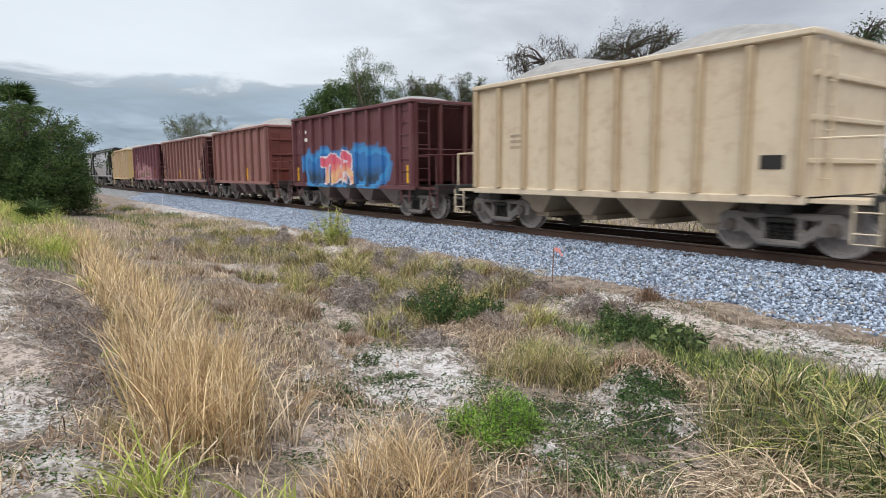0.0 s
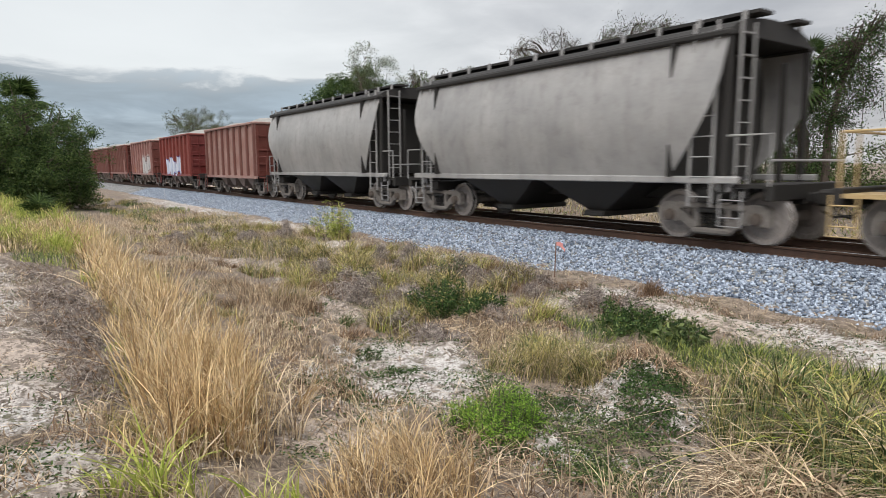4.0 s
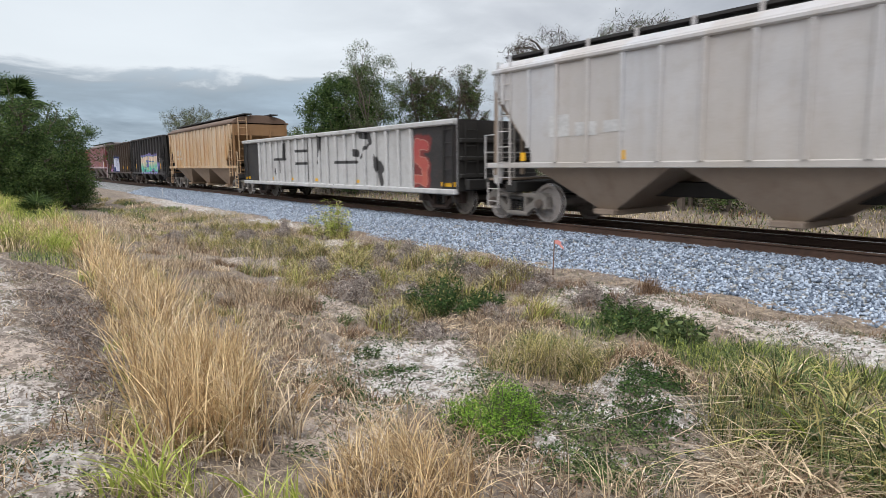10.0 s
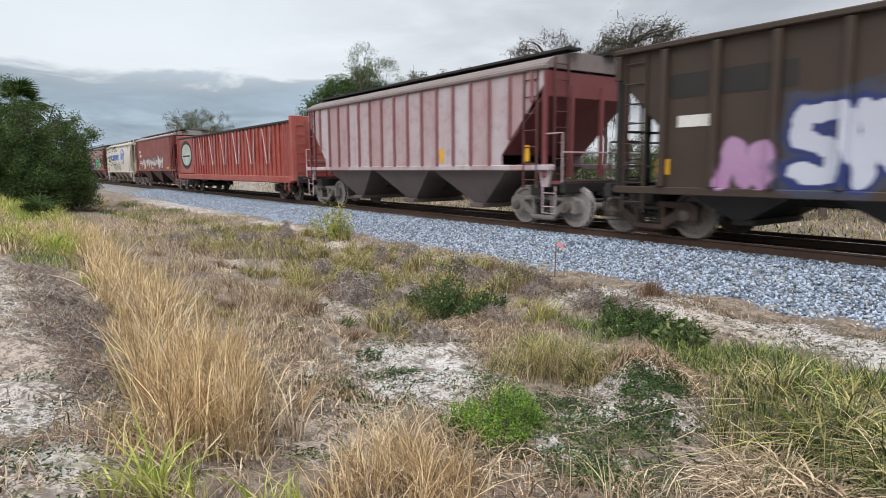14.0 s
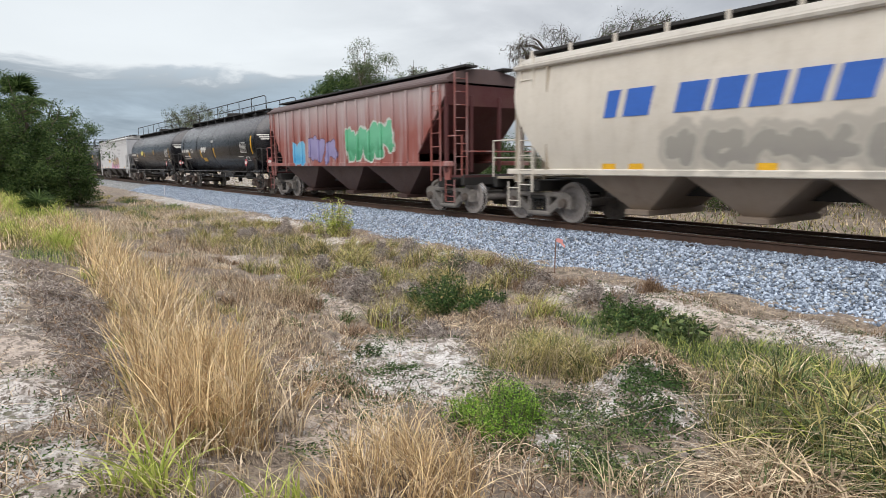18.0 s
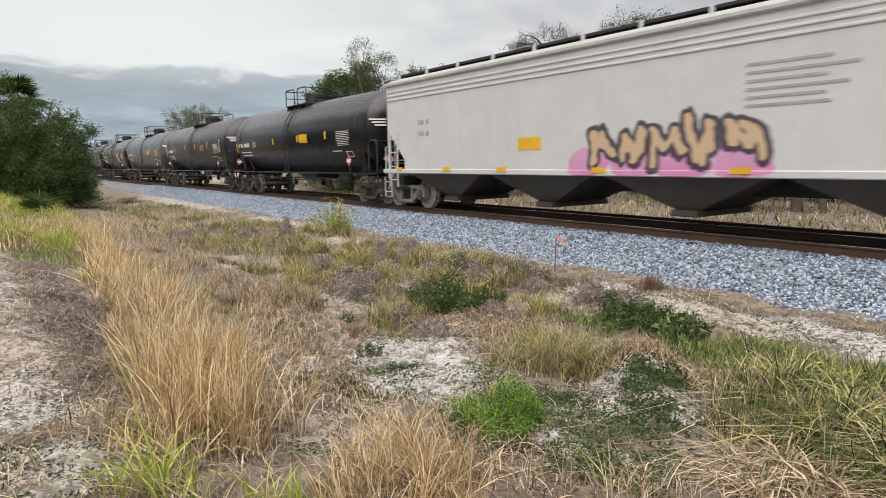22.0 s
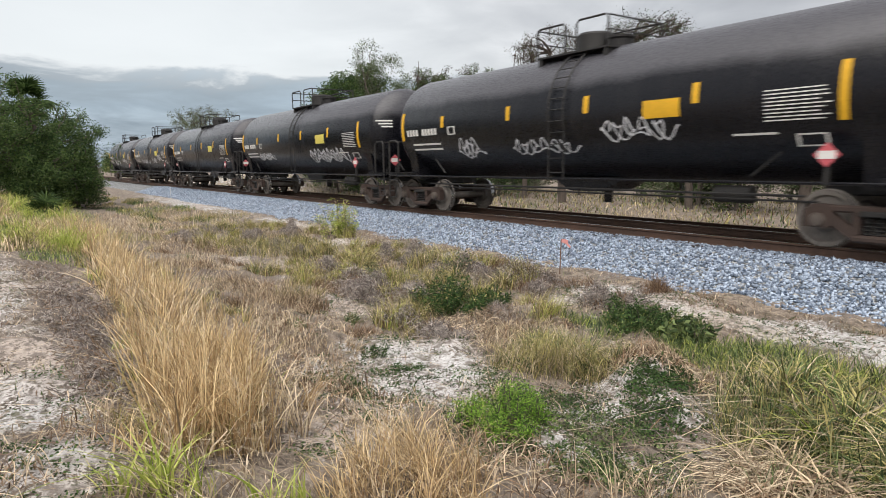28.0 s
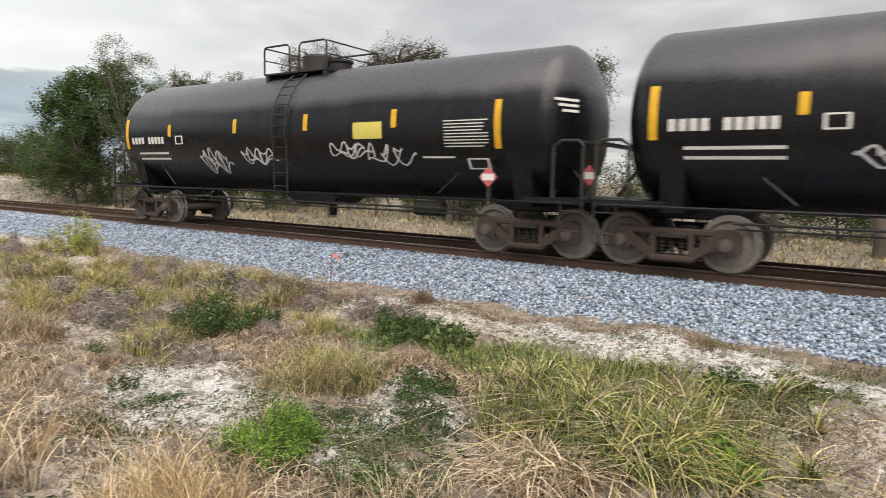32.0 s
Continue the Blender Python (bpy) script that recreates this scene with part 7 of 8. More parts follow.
    # thatch that lies in heaps
    for x, y, r, c, h, head in ((-2.0, 4.2, 0.45, 560, 0.5, 0.5), (-3.85, 5.4, 0.4, 420, 0.35, 0.6),
                                (-3.45, 5.5, 0.4, 320, 0.35, 0.0), (-4.3, 5.3, 0.4, 300, 0.35, 2.2), (-4.4, 0.35, 0.3, 110, 0.25, 1.2), (-3.9, -0.2, 0.3, 110, 0.25, 0.8), (-7.5, 4.95, 0.4, 260, 0.3, 0.5), (-8.3, 5.05, 0.4, 240, 0.3, 0.2),
                                (-6.2, 2.1, 0.9, 340, 0.3, 0.3), (-5.2, 2.0, 0.7, 300, 0.25, 0.0), (-7.6, 3.0, 0.9, 300, 0.3, 0.6), (-4.6, 2.3, 0.7, 260, 0.25, 0.4), (-3.4, 2.7, 0.5, 260, 0.3, 0.4), (-6.9, 5.4, 0.5, 340, 0.4, 0.5), (-5.9, 5.2, 0.5, 300, 0.4, 0.5),
                                (-0.2, 6.1, 0.7, 420, 0.3, 0.0), (0.5, 6.2, 0.8, 420, 0.3, 0.0), (-2.9, 2.6, 0.6, 320, 0.3, 1.0)):
        straw.thatch(x, y, r, int(c * 0.45), h, 0.008, rng, head, depth=0.09)
        brown.thatch(x, y, r, int(c * 0.4), h * 0.7, 0.008, rng, head, 1.4)
    # green and olive clumps on the near side of the track: arching blades over a dark tangle
    for x, y, r, c, h in ((-1.95, 5.1, 0.38, 800, 0.8), (-1.5, 5.3, 0.38, 800, 0.82), (-1.1, 5.9, 0.5, 800, 0.74), (-2.25, 5.6, 0.4, 560, 0.62), (-1.6, 6.1, 0.5, 640, 0.66), (-0.7, 6.3, 0.5, 560, 0.55), (-2.7, 5.9, 0.4, 380, 0.5), (-1.2, 5.2, 0.3, 560, 0.8),
                          (-1.55, 4.8, 0.3, 560, 0.7), (-1.1, 4.85, 0.3, 520, 0.62), (-0.8, 5.4, 0.35, 520, 0.6)):
        green.tuft(x, y, r, int(c * 0.4), h * 0.66, 0.013, rng, 0.35, 0.7, wind=0.15)
        # short brown stalks stand in for the shade low in the clump
        brown.tuft(x, y, r, c // 6, h * 0.45, 0.013, rng, 0.3, 0.5)
        for q in range(4):
            bx, by = x + rng.normal(0, r * 0.65), y + rng.normal(0, r * 0.65)
            hh = h * rng.uniform(0.75, 1.15)
            olive.tuft(bx, by, 0.06, int(c * 0.05), hh, 0.019, rng, 0.22, 0.95, kink=0.1, wind=0.25, droop=0.25)
            straw.tuft(bx, by, 0.06, int(c * 0.018), hh, 0.017, rng, 0.25, 1.1, kink=0.15, wind=0.25, droop=0.3)
            green.tuft(bx, by, 0.09, int(c * 0.04), hh * 0.85, 0.017, rng, 0.3, 0.9, kink=0.1, wind=0.25, droop=0.2)
            lime.tuft(bx, by, 0.06, int(c * 0.008), hh * 0.95, 0.019, rng, 0.25, 0.95, kink=0.1, wind=0.25, droop=0.2)
    # long pale leaves that hang over the foot of the clump
    for x, y, h in ((-2.1, 4.6, 0.62), (-2.0, 4.35, 0.6), (-2.25, 4.35, 0.56), (-1.85, 4.15, 0.5), (-1.8, 4.5, 0.5), (-1.65, 4.25, 0.5), (-1.95, 4.0, 0.45)):
        straw.tuft(x, y, 0.18, 64, h, 0.018, rng, 0.5, 1.5, None, 0.45, kink=0.35, wind=0.3)
        brown.tuft(x, y, 0.22, 50, h * 0.45, 0.012, rng, 0.45, 0.7)
    # the arching clump beside the bare sand
    for x, y, h in ((-4.9, 5.05, 0.78), (-4.65, 5.2, 0.82), (-5.2, 5.0, 0.66), (-4.45, 5.0, 0.62), (-5.0, 5.4, 0.7), (-4.3, 5.35, 0.6), (-5.4, 5.3, 0.5)):
        green.tuft(x, y, 0.2, 130, h * 0.7, 0.010, rng, 0.3, 0.6)
        brown.tuft(x, y, 0.22, 60, h * 0.5, 0.011, rng, 0.35, 0.5)
        olive.tuft(x, y, 0.16, 110, h, 0.012, rng, 0.28, 0.85, kink=0.2, wind=0.3, droop=0.2)
        straw.tuft(x, y, 0.18, 45, h * 0.95, 0.011, rng, 0.35, 1.0, kink=0.35, wind=0.3, droop=0.2)
    for x, y, r, c, h in ((-4.75, 4.75, 0.35, 620, 0.55), (-4.35, 4.95, 0.3, 420, 0.5), (-5.15, 4.6, 0.3, 400, 0.45), (-4.9, 5.3, 0.35, 420, 0.48), (-4.3, 5.5, 0.3, 300, 0.4), (-10.1, 6.0, 0.6, 620, 0.5), (-9.4, 6.2, 0.4, 300, 0.4), (-16.0, 5.6, 1.0, 800, 0.6),
                          (-11.2, 5.3, 0.5, 350, 0.38), (-9.6, 3.9, 0.4, 350, 0.45), (-22.0, 6.8, 1.4, 800, 0.5), (-27.0, 7.2, 1.6, 800, 0.55), (-20.0, 2.4, 1.6, 900, 0.5), (-13.5, 7.0, 0.5, 300, 0.3)):
        olive.tuft(x, y, r, int(c * 0.6), h, 0.009, rng, 0.28, 0.5)
        straw.tuft(x, y, r, int(c * 0.4), h * 0.9, 0.008, rng, 0.3, 0.6)
        green.tuft(x, y, r * 0.9, int(c * 0.15), h * 0.8, 0.009, rng, 0.3, 0.5)
    for x, y, r, c, h in ((-5.0, 7.0, 0.8, 700, 0.3), (-4.0, 6.7, 0.7, 600, 0.32), (-3.2, 6.8, 0.7, 600, 0.34), (-2.4, 6.9, 0.7, 500, 0.36), (-3.4, 6.2, 0.7, 600, 0.32), (-1.6, 7.1, 0.8, 420, 0.3), (-5.6, 6.4, 0.5, 320, 0.28),
                          (-16.5, 0.3, 1.6, 900, 0.35), (-20.0, 0.0, 2.4, 900, 0.4), (-24.0, 0.8, 2.6, 900, 0.45), (-30.0, 1.0, 4.0, 1200, 0.55), (-34.0, 6.4, 3.0, 900, 0.4), (-14.0, 0.8, 1.0, 420, 0.3)):
        green.tuft(x, y, r, c, h, 0.010, rng, 0.3, 0.5, r * 0.6)
        lime.tuft(x, y, r, c // 3, h, 0.010, rng, 0.3, 0.5, r * 0.6)
    # fuzzy brown heads by the ballast
    for x, y, r, c, h in ((-6.2, 8.65, 0.3, 520, 0.38), (-8.9, 7.75, 0.22, 360, 0.4), (-9.0, 7.6, 0.2, 200, 0.35), (-7.6, 8.2, 0.5, 420, 0.22), (-5.2, 8.5, 0.6, 420, 0.16), (-3.4, 8.55, 0.8, 420, 0.14), (-7.9, 7.4, 0.5, 420, 0.3),
                          (-11.8, 8.9, 1.2, 420, 0.2), (-16.0, 8.9, 2.0, 600, 0.22), (-2.2, 8.8, 0.9, 420, 0.15), (-21.0, 9.1, 2.0, 420, 0.25), (-10.3, 5.0, 0.8, 620, 0.3), (-12.5, 5.4, 0.9, 620, 0.3), (-9.9, 7.2, 0.8, 520, 0.25)):
        brown.tuft(x, y, r, c, h, 0.007, rng, 0.3, 0.35, r * 0.6)
    for x, y, r, c, h in ((-1.5, 8.7, 0.35, 420, 0.2), (0.1, 8.45, 0.45, 520, 0.2), (-10.2, 8.75, 0.6, 300, 0.2), (-14.2, 8.8, 0.7, 300, 0.2)):
        green.tuft(x, y, r, c // 2, h, 0.008, rng, 0.4, 0.5)
        brown.tuft(x, y, r, c // 2, h, 0.008, rng, 0.4, 0.5)
    # dead twiggy weeds by the path
    for x, y, rx, ry, c, h in ((-5.5, 0.75, 0.7, 0.35, 3600, 0.24), (-6.6, 0.8, 0.9, 0.4, 3600, 0.2), (-7.8, 0.75, 1.1, 0.45, 3600, 0.2), (-9.6, 0.6, 1.2, 0.4, 1600, 0.16), (-4.9, 0.95, 0.4, 0.25, 1500, 0.24), (-12.0, 0.5, 1.4, 0.4, 700, 0.15),
                               (-8.4, 5.9, 0.4, 0.3, 700, 0.25), (-6.6, 5.8, 0.5, 0.35, 1100, 0.3), (-9.9, 7.0, 0.9, 0.5, 1500, 0.3), (-10.6, 5.4, 1.0, 0.5, 1700, 0.3), (-12.6, 5.5, 1.0, 0.5, 1400, 0.3), (-7.9, 8.0, 0.5, 0.3, 900, 0.3)):
        purple.twigs(x, y, rx, ry, c, h, 0.006 if x > -9 else 0.009, rng)
        brown.twigs(x, y, rx, ry, c // 4, h, 0.007, rng)
    # odd clumps strewn over the slope
    for k in range(190):
        x, y = 1.5 - 24.0 * rng.random() ** 1.3, rng.uniform(2.2, 8.6)
        if any(((x - sx) / rx) ** 2 + ((y - sy) / ry) ** 2 < 0.9 for sx, sy, rx, ry, kk in SAND):
            continue
        fld = (straw, olive, brown, brown, straw, green)[int(rng.integers(0, 6))]
        r, h = rng.uniform(0.1, 0.35), rng.uniform(0.12, 0.36)
        fld.tuft(x, y, r, int(50 + 200 * r), h, 0.011, rng, 0.4, 0.7, kink=0.4, wind=0.3)
        brown.tuft(x, y, r, int(20 + 60 * r), h * 0.7, 0.009, rng, 0.4, 0.5)
    # olive clumps and grey dead shrubs over the middle ground
    for k in range(120):
        x, y = -5.8 - 17.0 * rng.random(), rng.uniform(4.4, 8.3)
        if any(((x - sx) / rx) ** 2 + ((y - sy) / ry) ** 2 < 1.0 for sx, sy, rx, ry, kk in SAND):
            continue
        r, h = rng.uniform(0.18, 0.42), rng.uniform(0.28, 0.62)
        if k % 3 == 2:
            purple.twigs(x, y, r * 1.6, r, int(700 + 1500 * r), h * 0.9, 0.009, rng)
            brown.tuft(x, y, r, 50, h * 0.8, 0.011, rng, 0.4, 0.5)
        else:
            olive.tuft(x, y, r, int(90 + 220 * r), h, 0.014, rng, 0.3, 0.7, kink=0.3, wind=0.25)
            brown.tuft(x, y, r, int(40 + 90 * r), h * 0.55, 0.013, rng, 0.35, 0.5)
            (lime if k % 2 else green).tuft(x, y, r, int(40 + 130 * r), h * 0.8, 0.012, rng, 0.35, 0.6, wind=0.25)
            straw.tuft(x, y, r, int(30 + 80 * r), h, 0.012, rng, 0.4, 0.8, kink=0.4)
    # rank yellow-green grass where the path comes in
    for k in range(150):
        x = -15.0 - 24.0 * rng.random()
        y = rng.uniform(-1.6, 1.9) * (1.0 if x < -20 else 0.5) + (0.0 if x < -20 else 0.8)
        (lime, straw, gold, olive, lime)[k % 5].tuft(x, y, 0.5, 120, rng.uniform(0.35, 0.75), 0.022, rng, 0.3, 0.6, kink=0.2, wind=0.2)
    for k in range(60):
        x = -24.0 - 34.0 * rng.random()
        (green, olive, straw)[k % 3].tuft(x, rng.uniform(4.2, 7.8), 0.8, 90, rng.uniform(0.2, 0.45), 0.028, rng, 0.35, 0.6, 0.4)
    # grass between the mound and the big clump
    for x, y, h in ((-2.9, 5.15, 0.4), (-2.7, 4.85, 0.35), (-2.65, 5.3, 0.5), (-3.2, 6.2, 0.4), (-2.9, 6.3, 0.45), (-2.5, 4.7, 0.35), (-2.45, 5.0, 0.5), (-3.0, 5.6, 0.4)):
        green.tuft(x, y, 0.2, 70, h, 0.010, rng, 0.35, 0.6)
        olive.tuft(x, y, 0.2, 40, h * 1.1, 0.011, rng, 0.35, 0.8)
        straw.tuft(x, y, 0.2, 40, h, 0.009, rng, 0.45, 0.9, kink=0.5)
    # fallen stalks and twigs
    for fld, n, w in ((straw, 5200, 0.008), (purple, 5200, 0.007), (brown, 3600, 0.008)):
        px, py = 2.5 - 22.0 * rng.random(n) ** 1.5, rng.uniform(-2.2, 8.8, n)
        root = np.stack([px, py, ground_z(px, py) + rng.uniform(0.0, 0.04, n)], -1)
        az, ln = rng.uniform(0, 6.283, n), rng.uniform(0.08, 0.4, n)
        d = np.stack([np.cos(az), np.sin(az), rng.normal(0, 0.12, n)], -1) * ln[:, None]
        sd = np.stack([-np.sin(az), np.cos(az), 0 * az], -1) * w / 2
        v = np.stack([root - sd, root + sd, root + d + sd * 0.6, root + d - sd * 0.6], 1).reshape(-1, 3)
        fld.add(v, (np.arange(n) * 4)[:, None] + np.array([[0, 1, 2, 3]]))
    # sparse short litter over everything
    n = 58000
    px = 3.0 - 34.0 * rng.random(n) ** 1.6
    py = rng.uniform(-2.5, 9.2, n)
    bare = np.zeros(n)
    for sx, sy, rx, ry, k in SAND:
        bare = np.maximum(bare, k * np.clip(1.3 - ((px - sx) / rx) ** 2 - ((py - sy) / ry) ** 2, 0, 1))
    patchy = smooth_noise(px, py, 1.3) + 0.6 * smooth_noise(px + 5, py, 3.7)
    keep = (rng.random(n) > bare * 0.93) & (patchy + rng.normal(0, 0.5, n) > -0.5)
    root = np.stack([px, py, ground_z(px, py) - 0.01], -1)[keep]
    m = len(root)
    straw.add(*blades(root, rng.uniform(0.05, 0.2, m), rng.uniform(0.004, 0.009, m), 0.7, 0.9, rng, 3, 0.25, 0.4))
    n = 16000
    px, py = 3.0 - 30.0 * rng.random(n) ** 1.4, rng.uniform(-2.5, 9.0, n)
    root = np.stack([px, py, ground_z(px, py) - 0.01], -1)[smooth_noise(px + 9, py - 4, 1.1) + rng.normal(0, 0.3, n) > 0.1]
    m = len(root)
    green.add(*blades(root, rng.uniform(0.03, 0.12, m), rng.uniform(0.005, 0.011, m), 0.5, 0.5, rng, 3))
    # rough grass beyond the track
    n = 42000
    px, py = 20 - 90.0 * rng.random(n) ** 1.3, 15.6 + 14.0 * rng.random(n) ** 1.7
    root = np.stack([px, py, ground_z(px, py) - 0.02], -1)
    pick = smooth_noise(px, py, 0.5) + rng.normal(0, 0.5, n)
    for fld, sel in ((straw, pick < -0.45), (olive, (pick >= -0.45) & (pick < 0.2)), (green, (pick >= 0.2) & (pick < 0.6)), (brown, pick >= 0.6)):
        r = root[sel]
        m = len(r)
        fld.add(*blades(r, rng.uniform(0.1, 0.3, m), rng.uniform(0.02, 0.045, m), 0.5, 0.6, rng, 3))
    gold.done("tall_dry_grass", GOLD, "tall golden dry grass along the foot path")
    straw.done("straw_grass", STRAW, "pale dead straw and thatch over the sand")
    green.done("green_grass", GREEN, "fresh green grass in clumps near the ballast")
    olive.done("olive_grass", OLIVE, "yellowing olive grass clumps over the sand")
    brown.done("brown_weeds", BROWN, "brown dried weeds and seed heads by the ballast")
    purple.done("dead_weeds", PURPLE, "dead purple-brown twiggy weeds by the path")
    lime.done("lime_grass", LIME, "broad yellow-green grass blades in clumps")


grass_fields()


def leaves(centre, count, spread_, size, rng, up=0.3, slim=0.42):
    """Leaves about points: centre (n, 3) picks; each a bent pair of triangles."""
    c = centre[rng.integers(0, len(centre), count)] + np.clip(rng.normal(0, 0.9, (count, 3)), -1.4, 1.4) * spread_
    d = rng.normal(0, 1, (count, 3))
    d[:, 2] = d[:, 2] * 0.6 - up * 0.4
    d /= np.linalg.norm(d, axis=1)[:, None]
    s = np.cross(d, rng.normal(0, 1, (count, 3)))
    s /= np.linalg.norm(s, axis=1)[:, None] + 1e-9
    nrm = np.cross(d, s)
    ln, wd = size * rng.uniform(0.6, 1.3, count)[:, None], size * slim * rng.uniform(0.7, 1.2, count)[:, None]
    a, b = c, c + d * ln
    m = c + d * ln * 0.45 + nrm * ln * 0.12
    v = np.stack([a, m - s * wd * 0.5, b, m + s * wd * 0.5], 1).reshape(-1, 3)
    f = (np.arange(count) * 4)[:, None] + np.array([[0, 1, 2, 3]])
    return v, f


def grow(rng, levels, angle, upward, first):
    """A branching skeleton of unit size: list of (points, start radius, end radius), and the twig ends."""
    segs, ends = [], []

    def limb(p, d, length, r, level):
        pts = [p]
        for k in range(3):
            d = (d + Vector(rng.normal(0, 0.13, 3)) + Vector((0, 0, upward * 0.25))).normalized()
            pts.append(pts[-1] + d * length / 3)
        segs.append((pts, r, r * 0.6))
        if level >= levels - 1:
            ends.append(pts[2])
        if level == levels:
            ends.append(pts[3])
            return
        for k in range(int(rng.integers(2, 4)) + (1 if level < 2 else 0)):
            start = pts[1].lerp(pts[2], rng.random()) if k > 1 else pts[2].lerp(pts[3], rng.uniform(0.4, 1.0))
            side = d.cross(Vector(rng.normal(0, 1, 3))).normalized()
            w = angle * rng.uniform(0.55, 1.25)
            nd = d * math.cos(w) + side * math.sin(w)
            nd.z += upward * 0.35
            limb(start, nd.normalized(), length * rng.uniform(0.62, 0.86), r * 0.56, level + 1)

    limb(Vector((0, 0, 0)), Vector((0, 0, 1)), first, 1.0, 0)
    return segs, ends


def tree(name, label, category, x, y, height, width, leaf_mats, rng_seed, trunk=0.16, lean=(0.0, 0.0), density=1.0, low=0.25, bare=False, clusters=0, group="trees behind the track", vines=0, levels=4, angle=0.75, fill=0, belly=(0.5, 0.5)):
    """A tree: tapered trunk, forking branches, and a crown of many small leaves in uneven clumps."""
    rng = np.random.default_rng(rng_seed)
    t = tagged(new(name), label, category, group)
    t.location = (x, y, float(ground_z(x, y)) - 0.05)
    segs, ends = grow(rng, levels, angle, 0.25 if low > 0.15 else 0.05, 0.4 + low)
    e = np.array([tuple(q) for q in ends])
    hi = max(np.percentile(e[:, 2], 97), 0.3)
    mid = (np.percentile(e[:, 0], 50), np.percentile(e[:, 1], 50))
    wide = max(np.percentile(np.hypot(e[:, 0] - mid[0], e[:, 1] - mid[1]), 88), 0.2)

    def put(q):
        z = max(q[2] / hi, 0.0)
        return Vector(((q[0]) / wide * width / 2 + lean[0] * height * z ** 1.4, (q[1]) / wide * width / 2 + lean[1] * height * z ** 1.4, z * height * 0.95))
    g = Geo()
    for k, (pts, r0, r1) in enumerate(segs):
        far = put(pts[3])
        if k and (math.hypot(far.x - lean[0] * far.z, far.y - lean[1] * far.z) > 0.6 * width or far.z > 1.03 * height):
            continue
        rr = [max(0.008, trunk * (r0 + (r1 - r0) * m / 3)) for m in range(4)]
        if k == 0:
            part("trunk", Geo().tube([put(q) for q in pts], rr, 8), BARK, t)
        else:
            g.tube([put(q) for q in pts], rr, 5 if rr[0] > 0.03 else 3, caps=False)
    tips = [q for q in (put(q) for q in ends) if math.hypot(q.x - lean[0] * q.z, q.y - lean[1] * q.z) < 0.58 * width and q.z < height]
    if vines:
        for k in range(vines):
            q = tips[int(rng.integers(0, len(tips)))]
            ln = rng.uniform(0.08, 0.32) * height
            pts = [q, q + Vector((rng.normal(0, 0.15), rng.normal(0, 0.15), -ln * 0.5)), q + Vector((rng.normal(0, 0.25), rng.normal(0, 0.25), -ln))]
            g.tube(pts, 0.012, 3, caps=False)
            tips += [pts[1], pts[2], pts[0].lerp(pts[1], 0.5)]
    for k in range(fill):
        # clumps that fill out the crown: an uneven shell about its middle
        d = Vector(rng.normal(0, 1, 3)).normalized()
        d *= rng.uniform(0.3, 1.0) ** 0.5 * (0.85 + 0.22 * math.sin(3 * math.atan2(d.y, d.x) + 4 * d.z + rng_seed))
        z = height * (belly[0] + belly[1] * d.z)
        q = Vector((d.x * width * 0.5 + lean[0] * z, d.y * width * 0.5 + lean[1] * z, z))
        tips += [q, q + Vector(rng.normal(0, 0.25, 3)), q + Vector(rng.normal(0, 0.25, 3))]
        if k % 7 == 0:
            g.tube([(lean[0] * z * 0.6, lean[1] * z * 0.6, z * 0.55), q], [0.02, 0.008], 3, caps=False)
    tagged(part("branchwork", g, BARK, t), kind="stuff")
    tips = np.array([tuple(q) for q in tips])
    for k, (mat, count, spread_, size) in enumerate(leaf_mats):
        pick = tips if k == 0 else tips[rng.random(len(tips)) < 0.5]
        if len(pick) < 4:
            pick = tips
        v, f = leaves(pick, int(count * density), spread_ * 0.66, size, rng)
        v[:, 2] = np.maximum(v[:, 2], 0.03)
        tagged(part("crown", raw_mesh("crown", v, f, mat), None, t), kind="stuff")
    return t


def palm_fan(g, base, az, tilt, length, rng, fans=22):
    """One fan leaf: a stalk and stiff pointed segments."""
    d = Vector((math.cos(az) * math.cos(tilt), math.sin(az) * math.cos(tilt), math.sin(tilt)))
    hub = base + d * length * 0.55
    g.tube([base, base.lerp(hub, 0.5) + Vector((0, 0, 0.05 * length)), hub], [0.02, 0.016, 0.01], 4)
    side = d.cross(Vector((0, 0, 1))).normalized()
    up = side.cross(d)
    for k in range(fans):
        w = (k / (fans - 1) - 0.5) * 4.0
        e = (d * math.cos(w) + side * math.sin(w)).normalized()
        ln = length * (0.62 - 0.12 * abs(w) / 2)
        tip = hub + e * ln - up * (0.16 * ln) - Vector((0, 0, 0.14 * ln))
        n = e.cross(up).normalized() * length * 0.028
        m = hub + e * ln * 0.5
        g.add([hub, m - n, tip, m + n], [(0, 1, 2, 3)])


